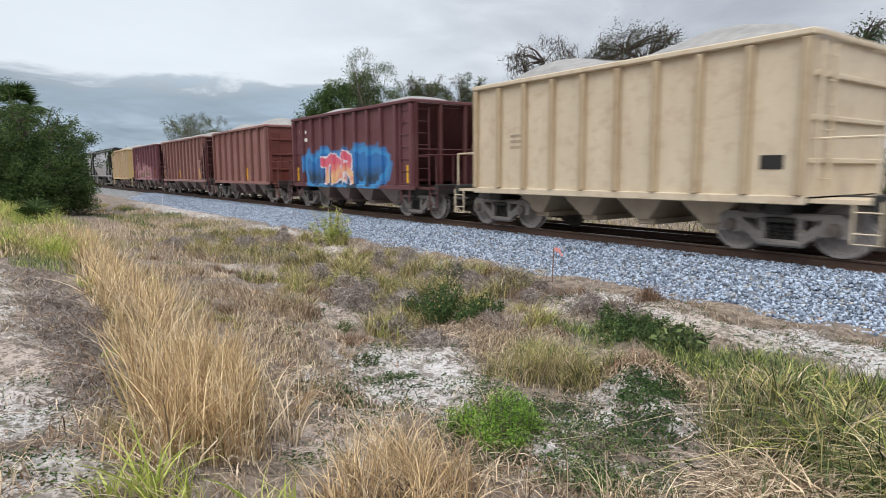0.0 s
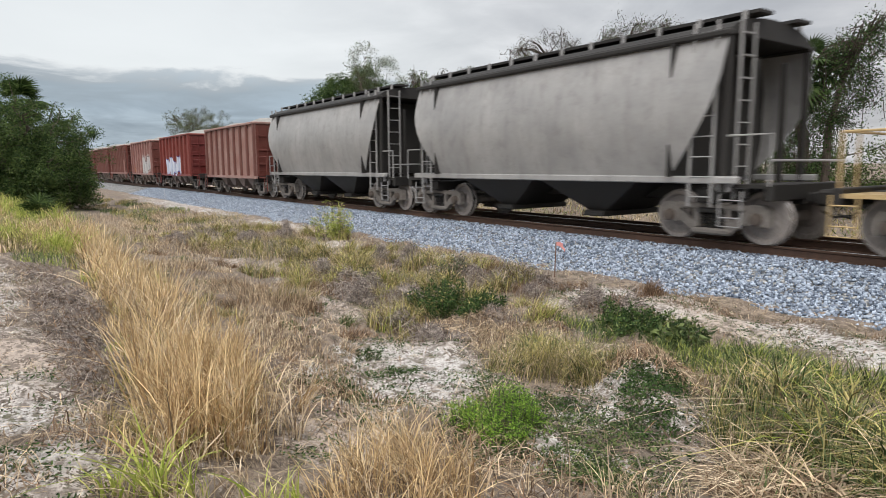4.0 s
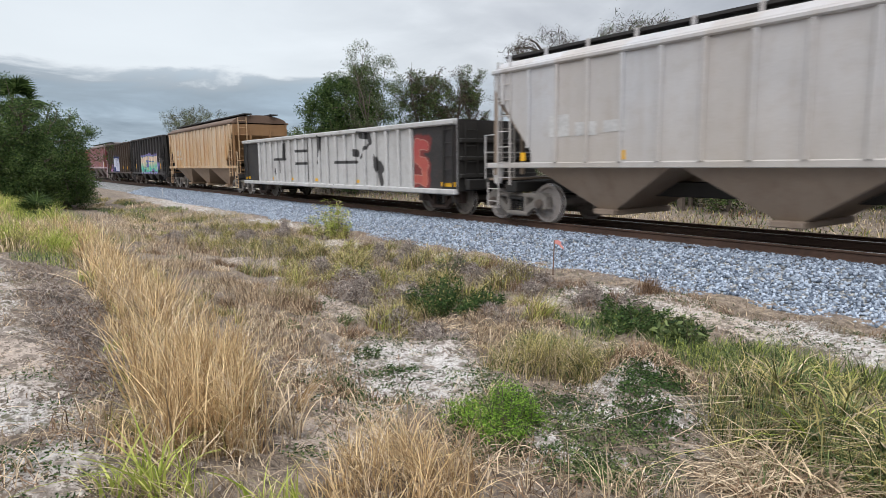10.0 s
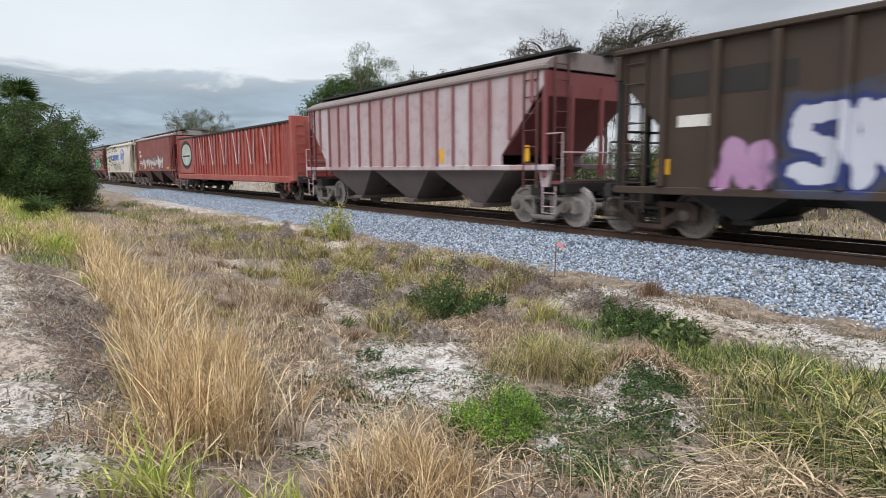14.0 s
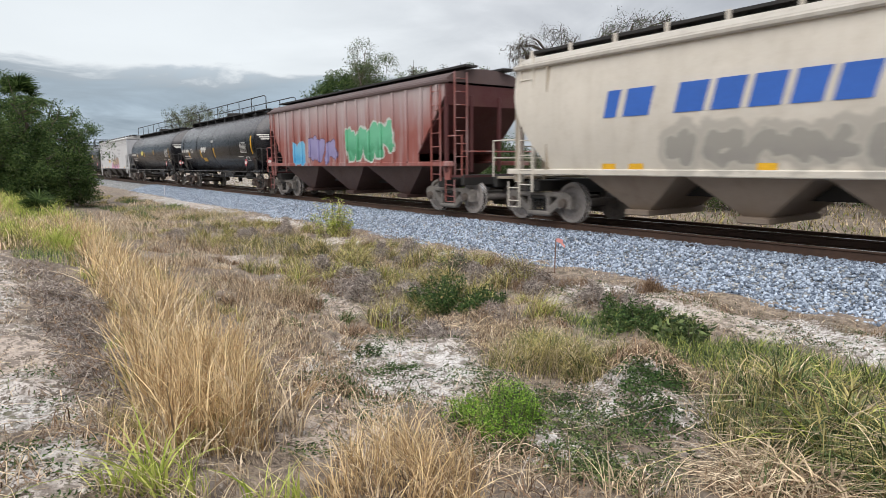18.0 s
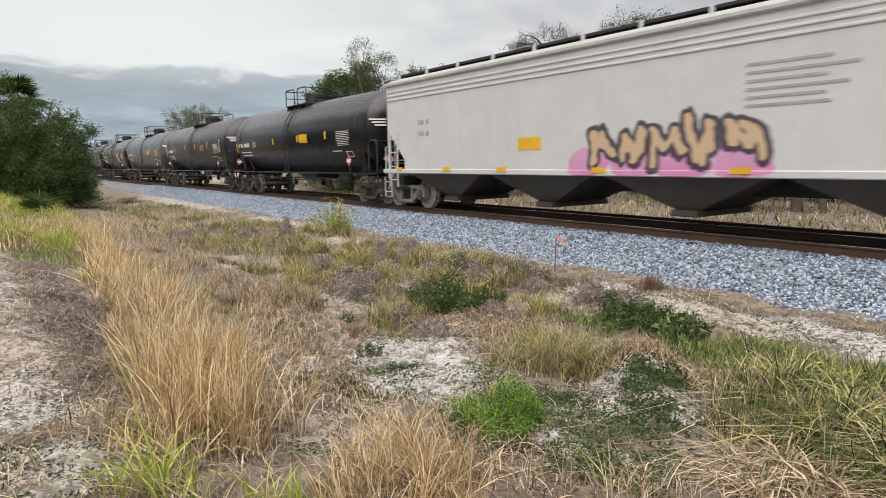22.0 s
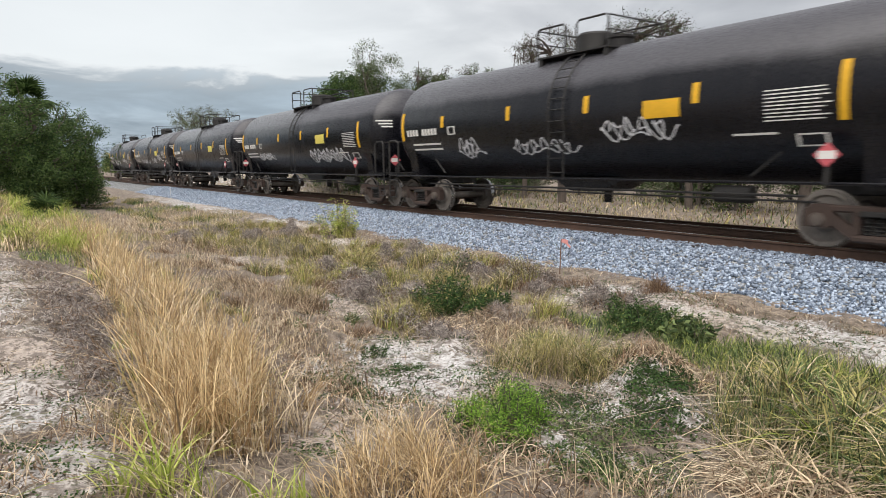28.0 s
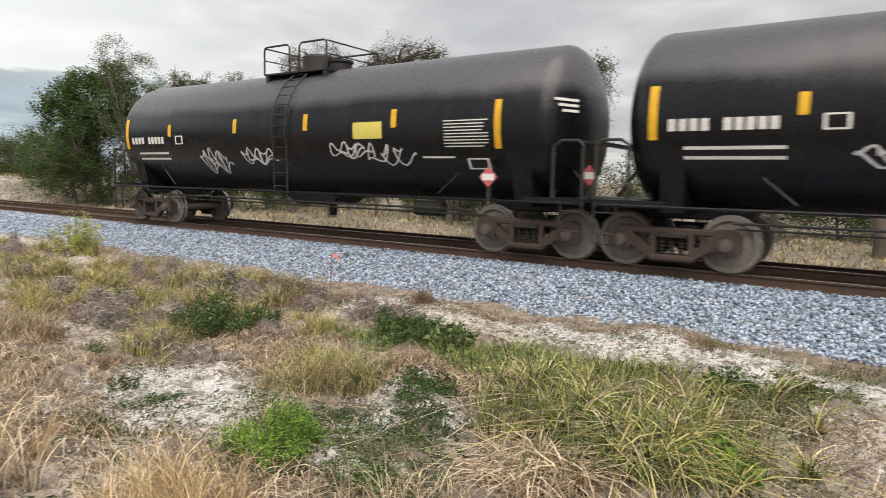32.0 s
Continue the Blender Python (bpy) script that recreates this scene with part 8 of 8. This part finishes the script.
def palm(x, y, height, crown, seed, label, fronds=26, trunk=0.17, group="trees behind the track"):
    rng = np.random.default_rng(seed)
    t = tagged(new("palm_tree"), label, "palm tree", group)
    t.location = (x, y, float(ground_z(x, y)) - 0.05)
    g = Geo().tube([(rng.normal(0, 0.04) * k, rng.normal(0, 0.04) * k, height * k / 7) for k in range(8)], [trunk * (1.15 - 0.03 * k) for k in range(8)], 10)
    part("trunk", g, BARK, t)
    fan = Geo()
    for k in range(fronds):
        palm_fan(fan, Vector((0, 0, height)), rng.uniform(0, 6.283), rng.uniform(-0.9, 1.35), crown * rng.uniform(0.8, 1.15), rng)
    me = fan.mesh("fronds")
    tagged(part("frond_crown", me, PALM_LEAF, t), kind="stuff")
    skirt = Geo()
    for k in range(12):
        palm_fan(skirt, Vector((0, 0, height - 0.15)), rng.uniform(0, 6.283), rng.uniform(-1.4, -0.95), crown * 0.8, rng, 12)
    tagged(part("dead_skirt", skirt, LEAF_DRY, t, "hanging dead fronds"), kind="stuff")
    return t


def shrub(name, label, x, y, r, h, mat, count, size, seed, category="bush", group="", slim=0.42, stems=60, upright=0.35, extra=None):
    """A low bush: many short stems of uneven length that stand or sprawl, with small leaves along them."""
    rng = np.random.default_rng(seed)
    t = tagged(new(name), label, category, group)
    z0 = float(ground_z(x, y))
    t.location = (x, y, z0)
    g, tips = Geo(), []
    lobe = rng.uniform(0, 6.283, 3)
    for k in range(stems):
        a, u = rng.uniform(0, 6.283), math.sqrt(rng.random())
        rr = r * (1 + 0.3 * math.sin(2 * a + lobe[0]) + 0.2 * math.sin(3 * a + lobe[1]))
        top = h * (1 - 0.5 * u ** 2) * rng.uniform(0.3, 1.25)
        bx, by = math.cos(a) * u * rr * (1 - upright), math.sin(a) * u * rr * (1 - upright)
        tx, ty = math.cos(a) * u * rr + rng.normal(0, 0.12 * r), math.sin(a) * u * rr + rng.normal(0, 0.12 * r)
        b0 = Vector((bx, by, float(ground_z(x + bx, y + by)) - z0 - 0.02))
        b1 = Vector((tx, ty, float(ground_z(x + tx, y + ty)) - z0 + top))
        bm = b0.lerp(b1, 0.5) + Vector((0, 0, 0.12 * top))
        g.tube([b0, bm, b1], [0.005, 0.004, 0.002], 3, caps=False)
        for q in range(7):
            f = 0.25 + 0.75 * q / 6
            tips.append(tuple(b0.lerp(bm, f * 2) if f < 0.5 else bm.lerp(b1, f * 2 - 1)))
    tagged(part("stem", g, BARK, t), kind="stuff")
    tips = np.array(tips)
    for m, share in ((mat, 1.0),) + ((extra,) if extra else ()):
        pick = tips if share == 1.0 else tips[rng.random(len(tips)) < 0.4]
        v, f = leaves(pick, int(count * share), min(0.10 * r, 0.035), size, rng, -0.6, slim)
        floor = ground_z(v[:, 0] + x, v[:, 1] + y) - z0
        v[:, 2] = np.maximum(v[:, 2], floor + 0.005)
        tagged(part("foliage", raw_mesh("foliage", v, f, m), None, t), kind="stuff")
    return t


def creeper(label, x, y, rx, ry, count, h, mat, size, seed, group=""):
    """Small leaves trailing over the ground in broken patches, on runners."""
    rng = np.random.default_rng(seed)
    t = tagged(new("creeper"), label, "plant", group)
    z0 = float(ground_z(x, y))
    t.location = (x, y, z0)
    g, tips = Geo(), []
    for k in range(46):
        a = rng.uniform(0, 6.283)
        q = np.array([rng.normal(0, 0.4) * rx, rng.normal(0, 0.4) * ry])
        pts = []
        for m in range(6):
            pts.append((q[0], q[1], float(ground_z(x + q[0], y + q[1])) - z0 + 0.01 + h * rng.random() * 0.6))
            a += rng.normal(0, 0.6)
            q = q + 0.16 * min(rx, ry) * np.array([math.cos(a), math.sin(a)])
        g.tube(pts, 0.003, 3, caps=False)
        tips += pts
    tagged(part("runner", g, BARK, t), kind="stuff")
    v, f = leaves(np.array(tips), count, np.array([0.04, 0.04, h * 0.35]), size, rng, -0.2, 0.6)
    floor = ground_z(v[:, 0] + x, v[:, 1] + y) - z0
    v[:, 2] = np.maximum(v[:, 2], floor + 0.006)
    tagged(part("foliage", raw_mesh("foliage", v, f, mat), None, t), kind="stuff")
    return t


def ground_weeds():
    """Tiny creeping leaves flat on the sand."""
    rng = np.random.default_rng(77)
    pts = []
    for sx, sy, rx, ry, k in SAND[:28]:
        if sx < -14:
            continue
        for q in range(int((26 + 30 * rx) * (2.6 if (sx, sy) in ((-5.9, 3.95), (-5.0, 3.5)) else 1.0))):
            a, d = rng.uniform(0, 6.283), rng.random() ** 0.5 * 1.25
            x, y = sx + rx * d * math.cos(a), sy + ry * d * math.sin(a)
            if rng.random() < 0.3 + 0.5 * d:
                pts.append((x, y, float(ground_z(x, y)) + 0.015))
    for q in range(240):
        x, y = 1.5 - 11.0 * rng.random(), rng.uniform(2.8, 8.4)
        pts.append((x, y, float(ground_z(x, y)) + 0.02))
    v, f = leaves(np.array(pts), 21000, np.array([0.055, 0.055, 0.008]), 0.032, rng, 0.0)
    tagged(new("ground_weeds", raw_mesh("ground_weeds", v, f, DEEP)), "tiny dark green weeds creeping over sand", "plant", kind="stuff")
    n = 9000
    px, py = 2.0 - 14.0 * rng.random(n), rng.uniform(-1.5, 9.0, n)
    keep = np.zeros(n, bool)
    for sx, sy, rx, ry, k in SAND:
        keep |= ((px - sx) / rx) ** 2 + ((py - sy) / ry) ** 2 < 1.6
    px, py = px[keep], py[keep]
    size = rng.uniform(0.008, 0.03, len(px))[:, None] * rng.uniform(0.7, 1.3, (len(px), 3))
    me = scatter_mesh("pebbles", rock_shapes(5, 9), np.stack([px, py, ground_z(px, py) + 0.004], -1), size, rng.uniform(0, 6.28, len(px)), stone_material("sand_pebble", (0.22, 0.2, 0.18), (0.66, 0.63, 0.58)))
    tagged(new("pebbles", me), "small pale pebbles and clods on the sand", "stones", kind="stuff")


ground_weeds()

# low plants near the camera
shrub("green_bush", "bright green feathery bush on the sand", -3.7, 3.32, 0.34, 0.3, BRIGHT, 5600, 0.036, 1, slim=0.2, stems=170, upright=0.15, extra=(DEEP, 0.35))
shrub("green_bush", "small bright green bush beside a larger one", -3.82, 3.02, 0.2, 0.24, BRIGHT, 2600, 0.034, 2, slim=0.2, stems=80, upright=0.15, extra=(LIME, 0.2))
creeper("dark green creeper growing over a sandy mound", -3.45, 4.95, 0.3, 0.4, 2300, 0.05, DEEP, 0.034, 3)
creeper("dark green creeper growing over a sandy mound", -3.15, 4.45, 0.34, 0.3, 1300, 0.04, DEEP, 0.034, 4)
creeper("green creeping weeds on bare sand", -3.3, 3.85, 0.6, 0.45, 2600, 0.04, GREEN, 0.03, 5)
creeper("green creeping weeds on bare sand", -3.9, 4.2, 0.6, 0.35, 1100, 0.03, DEEP, 0.028, 19)
creeper("green creeping weeds on bare sand", -2.7, 3.3, 0.5, 0.4, 2200, 0.05, GREEN, 0.032, 20)
creeper("low green creeping weeds at a bush's foot", -3.6, 3.1, 0.5, 0.45, 2600, 0.04, DEEP, 0.03, 21)
creeper("low green creeping weeds in dry litter", -5.3, 2.6, 0.5, 0.3, 1000, 0.03, DEEP, 0.035, 22)
shrub("low_bush", "low dark green spreading bush on the dry slope", -8.0, 5.6, 0.5, 0.5, DEEP, 5200, 0.05, 6, stems=90, extra=(OLIVE, 0.12))
shrub("low_bush", "low dark green spreading bush on the dry slope", -7.35, 5.95, 0.45, 0.32, DEEP, 2600, 0.05, 7, extra=(OLIVE, 0.15))
shrub("weed", "leafy green weed beside the ballast", -5.2, 6.95, 0.55, 0.32, DEEP, 2600, 0.055, 8, "plant", extra=(GREEN, 0.5))
shrub("weed", "broad-leaved green weed with large leaves", -4.45, 6.9, 0.28, 0.36, GREEN, 260, 0.12, 9, "plant", stems=20)
shrub("weed", "tall pale green weed with dry seed heads", -16.9, 8.2, 0.5, 1.05, LIME, 2200, 0.09, 10, "plant", slim=0.25, extra=(STRAW, 0.3))
shrub("weed", "small green weed on pale sand", -5.0, 4.6, 0.18, 0.14, DEEP, 420, 0.045, 11, "plant", stems=24)
shrub("weed", "small green weed on pale sand", -5.6, 3.4, 0.2, 0.08, DEEP, 300, 0.04, 12, "plant", stems=24)
shrub("weed", "small green weed on pale sand", -6.4, 3.5, 0.18, 0.07, DEEP, 260, 0.04, 13, "plant", stems=20)
shrub("weed", "dusty green weeds among dry stalks", -4.2, 3.75, 0.4, 0.16, GREEN, 800, 0.04, 15, "plant", stems=40)
shrub("weed", "broad-leaved green weed at the grass edge", -0.75, 5.2, 0.25, 0.3, BRIGHT, 160, 0.12, 16, "plant", stems=20)
shrub("weed", "low green weed beside pale sand", -1.0, 7.05, 0.3, 0.25, DEEP, 900, 0.06, 17, "plant")
shrub("weed", "low green weed beside pale sand", -0.4, 7.1, 0.35, 0.22, GREEN, 600, 0.06, 18, "plant", stems=40)
shrub("weed", "grey-green weed among dead stalks", -9.4, 6.9, 0.4, 0.35, LEAF_PALE, 900, 0.05, 23, "plant", stems=40, extra=(STRAW, 0.3))
shrub("weed", "grey-green weed among dead stalks", -10.6, 6.0, 0.5, 0.35, LEAF_PALE, 900, 0.06, 24, "plant", stems=40, extra=(OLIVE, 0.4))

# the wide bush and palm before the track, where the train comes into sight
for k, (x, y, h, w, sd) in enumerate(((-37.5, 0.4, 4.9, 5.6, 31), (-40.0, 2.3, 5.3, 5.2, 32), (-43.5, 3.6, 6.0, 4.4, 33), (-36.5, -2.4, 5.2, 5.2, 34), (-42.0, -0.6, 6.6, 5.8, 35), (-38.6, 3.3, 3.2, 2.6, 37), (-36.2, 1.6, 2.6, 3.0, 38))):
    tree("roadside_tree", "dense dark green bushy tree reaching to the ground", "tree", x, y, h, w, ((LEAF, 14000, 0.28, 0.13), (DEEP, 7000, 0.3, 0.13), (LEAF_PALE, 1200, 0.28, 0.12)), sd, 0.14, low=0.02, group="bushy trees before the track", angle=0.95, levels=3, fill=130, belly=(0.47, 0.5))
palm(-44.2, 1.7, 5.55, 1.6, 36, "cabbage palm standing in dense bushes", 46, group="bushy trees before the track")
t = tagged(new("palmetto"), "low fan-leaved palmetto in yellow grass", "plant")
t.location = (-27.5, 1.4, float(ground_z(-27.5, 1.4)))
fan = Geo()
prng = np.random.default_rng(4)
for k in range(14):
    palm_fan(fan, Vector((0, 0, 0.05)), prng.uniform(0, 6.283), prng.uniform(0.25, 1.3), 1.0, prng, 14)
tagged(part("frond_crown", fan, PALM_LEAF, t), kind="stuff")

# beyond the track
tree("broad_tree", "tall green tree with a pale airy top", "tree", -35.8, 18.6, 8.0, 6.0, ((LEAF, 26000, 0.3, 0.14), (DEEP, 15000, 0.34, 0.14)), 41, 0.2, low=0.2, levels=3, fill=130, belly=(0.70, 0.29))
tree("airy_tree", "thin pale-leaved tree with open branches", "tree", -32.9, 19.3, 8.7, 3.8, ((LEAF_PALE, 9000, 0.3, 0.09), (LEAF, 4200, 0.3, 0.1)), 42, 0.12, low=0.4, angle=0.6, fill=24, belly=(0.78, 0.2))
tree("thin_tree", "half-bare brownish tree with sparse leaves", "tree", -31.1, 21.0, 7.3, 3.6, ((LEAF_DRY, 9000, 0.25, 0.1), (LEAF, 9000, 0.25, 0.11)), 43, 0.13, low=0.4, levels=3, fill=40, belly=(0.72, 0.24))
tree("thin_tree", "half-bare brownish tree with sparse leaves", "tree", -28.7, 21.6, 7.0, 3.8, ((LEAF_DRY, 9000, 0.25, 0.1), (LEAF, 8000, 0.25, 0.11)), 44, 0.12, low=0.45, levels=3, fill=40, belly=(0.74, 0.22))
VINE = plain("dry_vine_bark", (0.075, 0.058, 0.048), 0.9, 0.0, 0.4, 9.0, 0.4)


def vine_tree(label, x, y, trunk, lobes, strands, leaf_mats, seed, r0=0.13):
    """A bowed trunk with a few heavy limbs, smothered in loops of thin dry vine.
    trunk: points from its foot; lobes: middle and half-sizes of each heap of vines; all in the tree's own metres."""
    rng = np.random.default_rng(seed)
    t = tagged(new("vine_tree"), label, "tree", "trees behind the track")
    t.location = (x, y, float(ground_z(x, y)) - 0.05)
    pts = [Vector(p) for p in trunk]
    part("trunk", Geo().tube(pts, [r0 * (1 - 0.6 * k / (len(pts) - 1)) for k in range(len(pts))], 8), BARK, t)
    g, tips = Geo(), []
    total = sum(sx * sy * sz for _, (sx, sy, sz) in lobes)
    for c, (sx, sy, sz) in lobes:
        c = Vector(c)
        for k in range(9):
            d = Vector(rng.normal(0, 1, 3)).normalized()
            e = c + Vector((d.x * sx, d.y * sy, abs(d.z) * sz)) * 0.85
            root = pts[-1 - k % 2]
            m = root.lerp(e, 0.5) + Vector((*rng.normal(0, 0.12, 2), 0.25 * sz))
            g.tube([root, m, e], [0.05, 0.032, 0.012], 4, caps=False)
        for k in range(int(strands * sx * sy * sz / total)):
            d = Vector(rng.normal(0, 1, 3)).normalized() * rng.uniform(0.35, 1.0) ** 0.4
            p = c + Vector((d.x * sx, d.y * sy, d.z * sz))
            run_ = [p]
            a, ln = rng.uniform(0, 6.283), rng.uniform(0.25, 0.8)
            for m in range(4):
                a += rng.normal(0, 0.9)
                p = p + Vector((math.cos(a) * 0.5, math.sin(a) * 0.5, rng.normal(-0.15, 0.45))) * ln * 0.5
                run_.append(p)
            if k % 4 == 0:
                run_ += [p + Vector((rng.normal(0, 0.08), rng.normal(0, 0.08), -rng.uniform(0.3, 0.9)))]
            g.tube(run_, 0.011, 3, caps=False)
            tips += run_
    tagged(part("vines", g, VINE, t), kind="stuff")
    tips = np.array([tuple(q) for q in tips])
    for mat, count, spread_, size in leaf_mats:
        v, f = leaves(tips, count, spread_, size, rng)
        tagged(part("crown", raw_mesh("crown", v, f, mat), None, t), kind="stuff")
    return t


vine_tree("leaning half-bare tree hung with thin dry vines", -23.3, 21.5, ((0, 0, 0), (0.1, 0, 2.2), (0.3, 0, 4.6), (0.8, 0.1, 5.8), (1.7, 0.1, 6.9)),
          (((1.5, 0, 7.1), (1.9, 1.2, 0.75)), ((0.7, 0, 6.2), (0.9, 0.8, 0.7))), 190, ((LEAF_DRY, 5200, 0.13, 0.065), (LEAF, 1200, 0.1, 0.07)), 45)
vine_tree("bowed dead tree smothered in dry brown vines", -14.4, 22.0, ((0, 0, 0), (-0.1, 0, 3.2), (-0.6, 0, 4.8), (-1.8, 0, 6.2), (-2.8, 0, 6.9)),
          (((-2.6, 0, 7.0), (2.0, 1.3, 0.8)), ((-3.6, 0, 6.0), (1.7, 1.3, 1.3)), ((-4.9, 0, 4.9), (1.0, 1.0, 1.3)), ((-0.9, 0, 7.0), (0.8, 0.7, 0.55))), 560, ((LEAF_DRY, 13000, 0.15, 0.065), (DEEP, 5500, 0.14, 0.08)), 46, 0.16)
vine_tree("small dead tree tangled in dry vines", -18.9, 22.6, ((0, 0, 0), (0.1, 0, 3.0), (-0.2, 0, 5.4)),
          (((-0.3, 0, 5.0), (1.3, 1.0, 1.2)),), 200, ((LEAF_DRY, 3000, 0.13, 0.06), (LEAF, 1500, 0.12, 0.08)), 47, 0.1)
for k, (x, y, h, w) in enumerate(((-47.0, 20.5, 3.6, 5.0), (-43.5, 19.6, 4.2, 5.0), (-40.0, 19.2, 4.6, 4.6), (-37.5, 18.2, 4.4, 4.4), (-34.5, 18.6, 4.2, 4.4), (-31.5, 20.0, 4.4, 4.6), (-28.5, 20.6, 4.0, 4.6), (-25.4, 21.6, 3.4, 4.2), (-12.7, 22.4, 4.6, 2.8))):
    tree("thicket_bush", "dense dark bush at the foot of taller trees", "bush", x, y, h, w, (((LEAF, DEEP, LEAF)[k % 3], 7000, 0.3, 0.12), ((LEAF_DRY, LEAF_PALE)[k % 2], 3000, 0.3, 0.11)), 300 + k, 0.07, low=0.02, levels=2, angle=1.0, group="bushes behind the track", fill=60, belly=(0.46, 0.5))
tree("green_tree", "small green broad-leaved tree behind the track", "tree", -14.9, 23.4, 5.9, 2.6, ((LEAF, 2600, 0.2, 0.17), (GREEN, 900, 0.2, 0.17)), 48, 0.1, low=0.3, levels=3)
palm(-20.2, 21.0, 5.0, 1.3, 49, "cabbage palm with dead hanging fronds", 18)
palm(-10.4, 22.6, 5.1, 1.5, 50, "palm overgrown with dark vines", 26)
vine_tree("tall leaning tree overgrown with dark hanging vines", -9.6, 22.7, ((0, 0, 0), (0.0, 0, 3.0), (0.3, 0, 4.6), (0.9, 0, 5.8)),
          (((-0.7, 0, 2.8), (1.1, 1.1, 1.4)), ((0.0, 0, 4.4), (1.1, 1.2, 1.3)), ((0.7, 0, 5.5), (0.9, 0.9, 0.9)), ((1.2, 0, 6.2), (0.5, 0.6, 0.5))), 340, ((DEEP, 16000, 0.17, 0.09), (LEAF_DRY, 5000, 0.15, 0.07)), 51, 0.15)
tree("vine_tree", "low dead tree smothered in dry brown vines", "tree", -2.4, 24.0, 5.2, 3.6, ((LEAF_DRY, 6000, 0.22, 0.08), (LEAF_PALE, 6000, 0.22, 0.09)), 52, 0.14, low=0.2, vines=20, fill=30, belly=(0.6, 0.36))
palm(0.5, 21.5, 4.2, 1.3, 53, "cabbage palm among bushes behind the track", 20)
palm(-4.2, 21.0, 3.4, 1.2, 54, "young cabbage palm behind the track", 18)
brng = random.Random(8)
for k in range(34):
    x = -48 + 2.05 * k + brng.uniform(-0.7, 0.7)
    y = 26.0 + brng.uniform(-2.2, 2.5) + (0.06 * abs(x + 10) if x < -10 else 0)
    h = brng.uniform(2.0, 4.0)
    tree("bush", "dense wild green bush behind the track", "bush", x, y, h, brng.uniform(3.2, 4.8), ((brng.choice((LEAF, DEEP, LEAF_PALE)), 4600, 0.26, 0.12), (brng.choice((LEAF_DRY, LEAF)), 1800, 0.26, 0.11)), 100 + k, 0.07, low=0.02,
         levels=2, angle=1.0, group="bushes behind the track", fill=46, belly=(0.45, 0.5))
for k, (x, y, h, w) in enumerate(((-92.0, 23.9, 8.8, 12.0), (-84.0, 24.5, 4.6, 6.0), (-97.0, 20.5, 4.8, 8.0), (-104.0, 19.5, 4.2, 8.0), (-90.0, 21.5, 3.8, 6.0), (-112.0, 19.0, 4.6, 9.0), (-76.0, 27.5, 4.6, 5.0), (-68.0, 27.0, 4.4, 5.0), (-60.0, 26.5, 5.0, 5.5), (-54.0, 26.0, 4.6, 5.0))):
    tree("far_tree", "grey-green domed tree in the distance", "tree", x, y, h, w, ((LEAF_PALE if k == 0 else LEAF, 9000, 0.4, 0.17), (LEAF_DRY, 4000, 0.4, 0.16)), 160 + k, 0.16, low=0.3 if k == 0 else 0.05, group="distant trees", levels=4 if k == 0 else 2, fill=60, belly=(0.7, 0.25) if k == 0 else (0.45, 0.5))
for k in range(26):
    x, y = -112 - 6.5 * k + brng.uniform(-2, 2), 18.5 + 0.75 * k + brng.uniform(-1.5, 3)
    tree("far_bush", "distant green bush beside the track", "bush", x, y, brng.uniform(3.0, 6.0), brng.uniform(6.0, 9.0), ((brng.choice((LEAF, LEAF, OLIVE)), 1600, 0.55, 0.36),), 200 + k, 0.1, low=0.02, levels=2, angle=1.0, group="distant trees", fill=46, belly=(0.45, 0.5))


# ---- marker stakes ----
PINK = plain("faded_pink_ribbon", (0.72, 0.32, 0.30), 0.6, 0.0, 0.15)
WOOD = plain("weathered_stake_wood", (0.20, 0.12, 0.09), 0.85, 0.0, 0.3)


def stake(x, y, h, lean, ribbon):
    s = tagged(new("survey_stake"), "thin wooden survey stake with a faded pink ribbon" if ribbon else "short pale survey stake in the grass", "stake")
    s.location = (x, y, float(ground_z(x, y)) - 0.05)
    part("post", Geo().tube([(0, 0, 0), (lean, 0, h)], 0.011, 6), WOOD if ribbon else WHITE, s)
    if ribbon:
        g = Geo()
        for k, (a, b) in enumerate(((0.14, -0.02), (0.2, -0.12))):
            g.add([(lean, -0.004 * k, h), (lean + a * 0.5, 0.02, h + b * 0.3 + 0.01), (lean + a, 0.04, h + b), (lean + a - 0.01, 0.04, h + b - 0.05), (lean + a * 0.5, 0.02, h + b * 0.3 - 0.05), (lean, -0.004 * k, h - 0.06)],
                  [(0, 1, 4, 5), (1, 2, 3, 4)])
        part("ribbon", g, PINK, s)
    return s


stake(-8.32, 8.61, 0.74, 0.03, True)
stake(-42.5, 8.9, 0.85, 0.0, False)


# ---- what moves ----
def run(t):
    """How far the train has rolled at t seconds."""
    return 17.6056 * t - 0.0176125 * t * t - 0.000349758 * t ** 3


WHEEL_R = 0.485


def motions():
    for car, x in TRAIN:
        walk(car, [(t, pose(x + run(t), TRACK_Y, 0)) for t in range(0, 33)])
    for wheelset, car_x, place in WHEELSETS:
        rows = []
        for k in range(0, 961):
            t = k / FPS
            if -75 < car_x + run(t) < 16:
                rows.append((t, place @ pose(0, 0, 0, 0, math.degrees(run(t) / WHEEL_R) % 360.0, 0)))
        if not rows:
            continue
        if rows[0][0] > 0:
            rows.insert(0, (0.0, rows[0][1]))
        if rows[-1][0] < 32:
            rows.append((32.0, rows[-1][1]))
        walk(wheelset, rows)


motions()
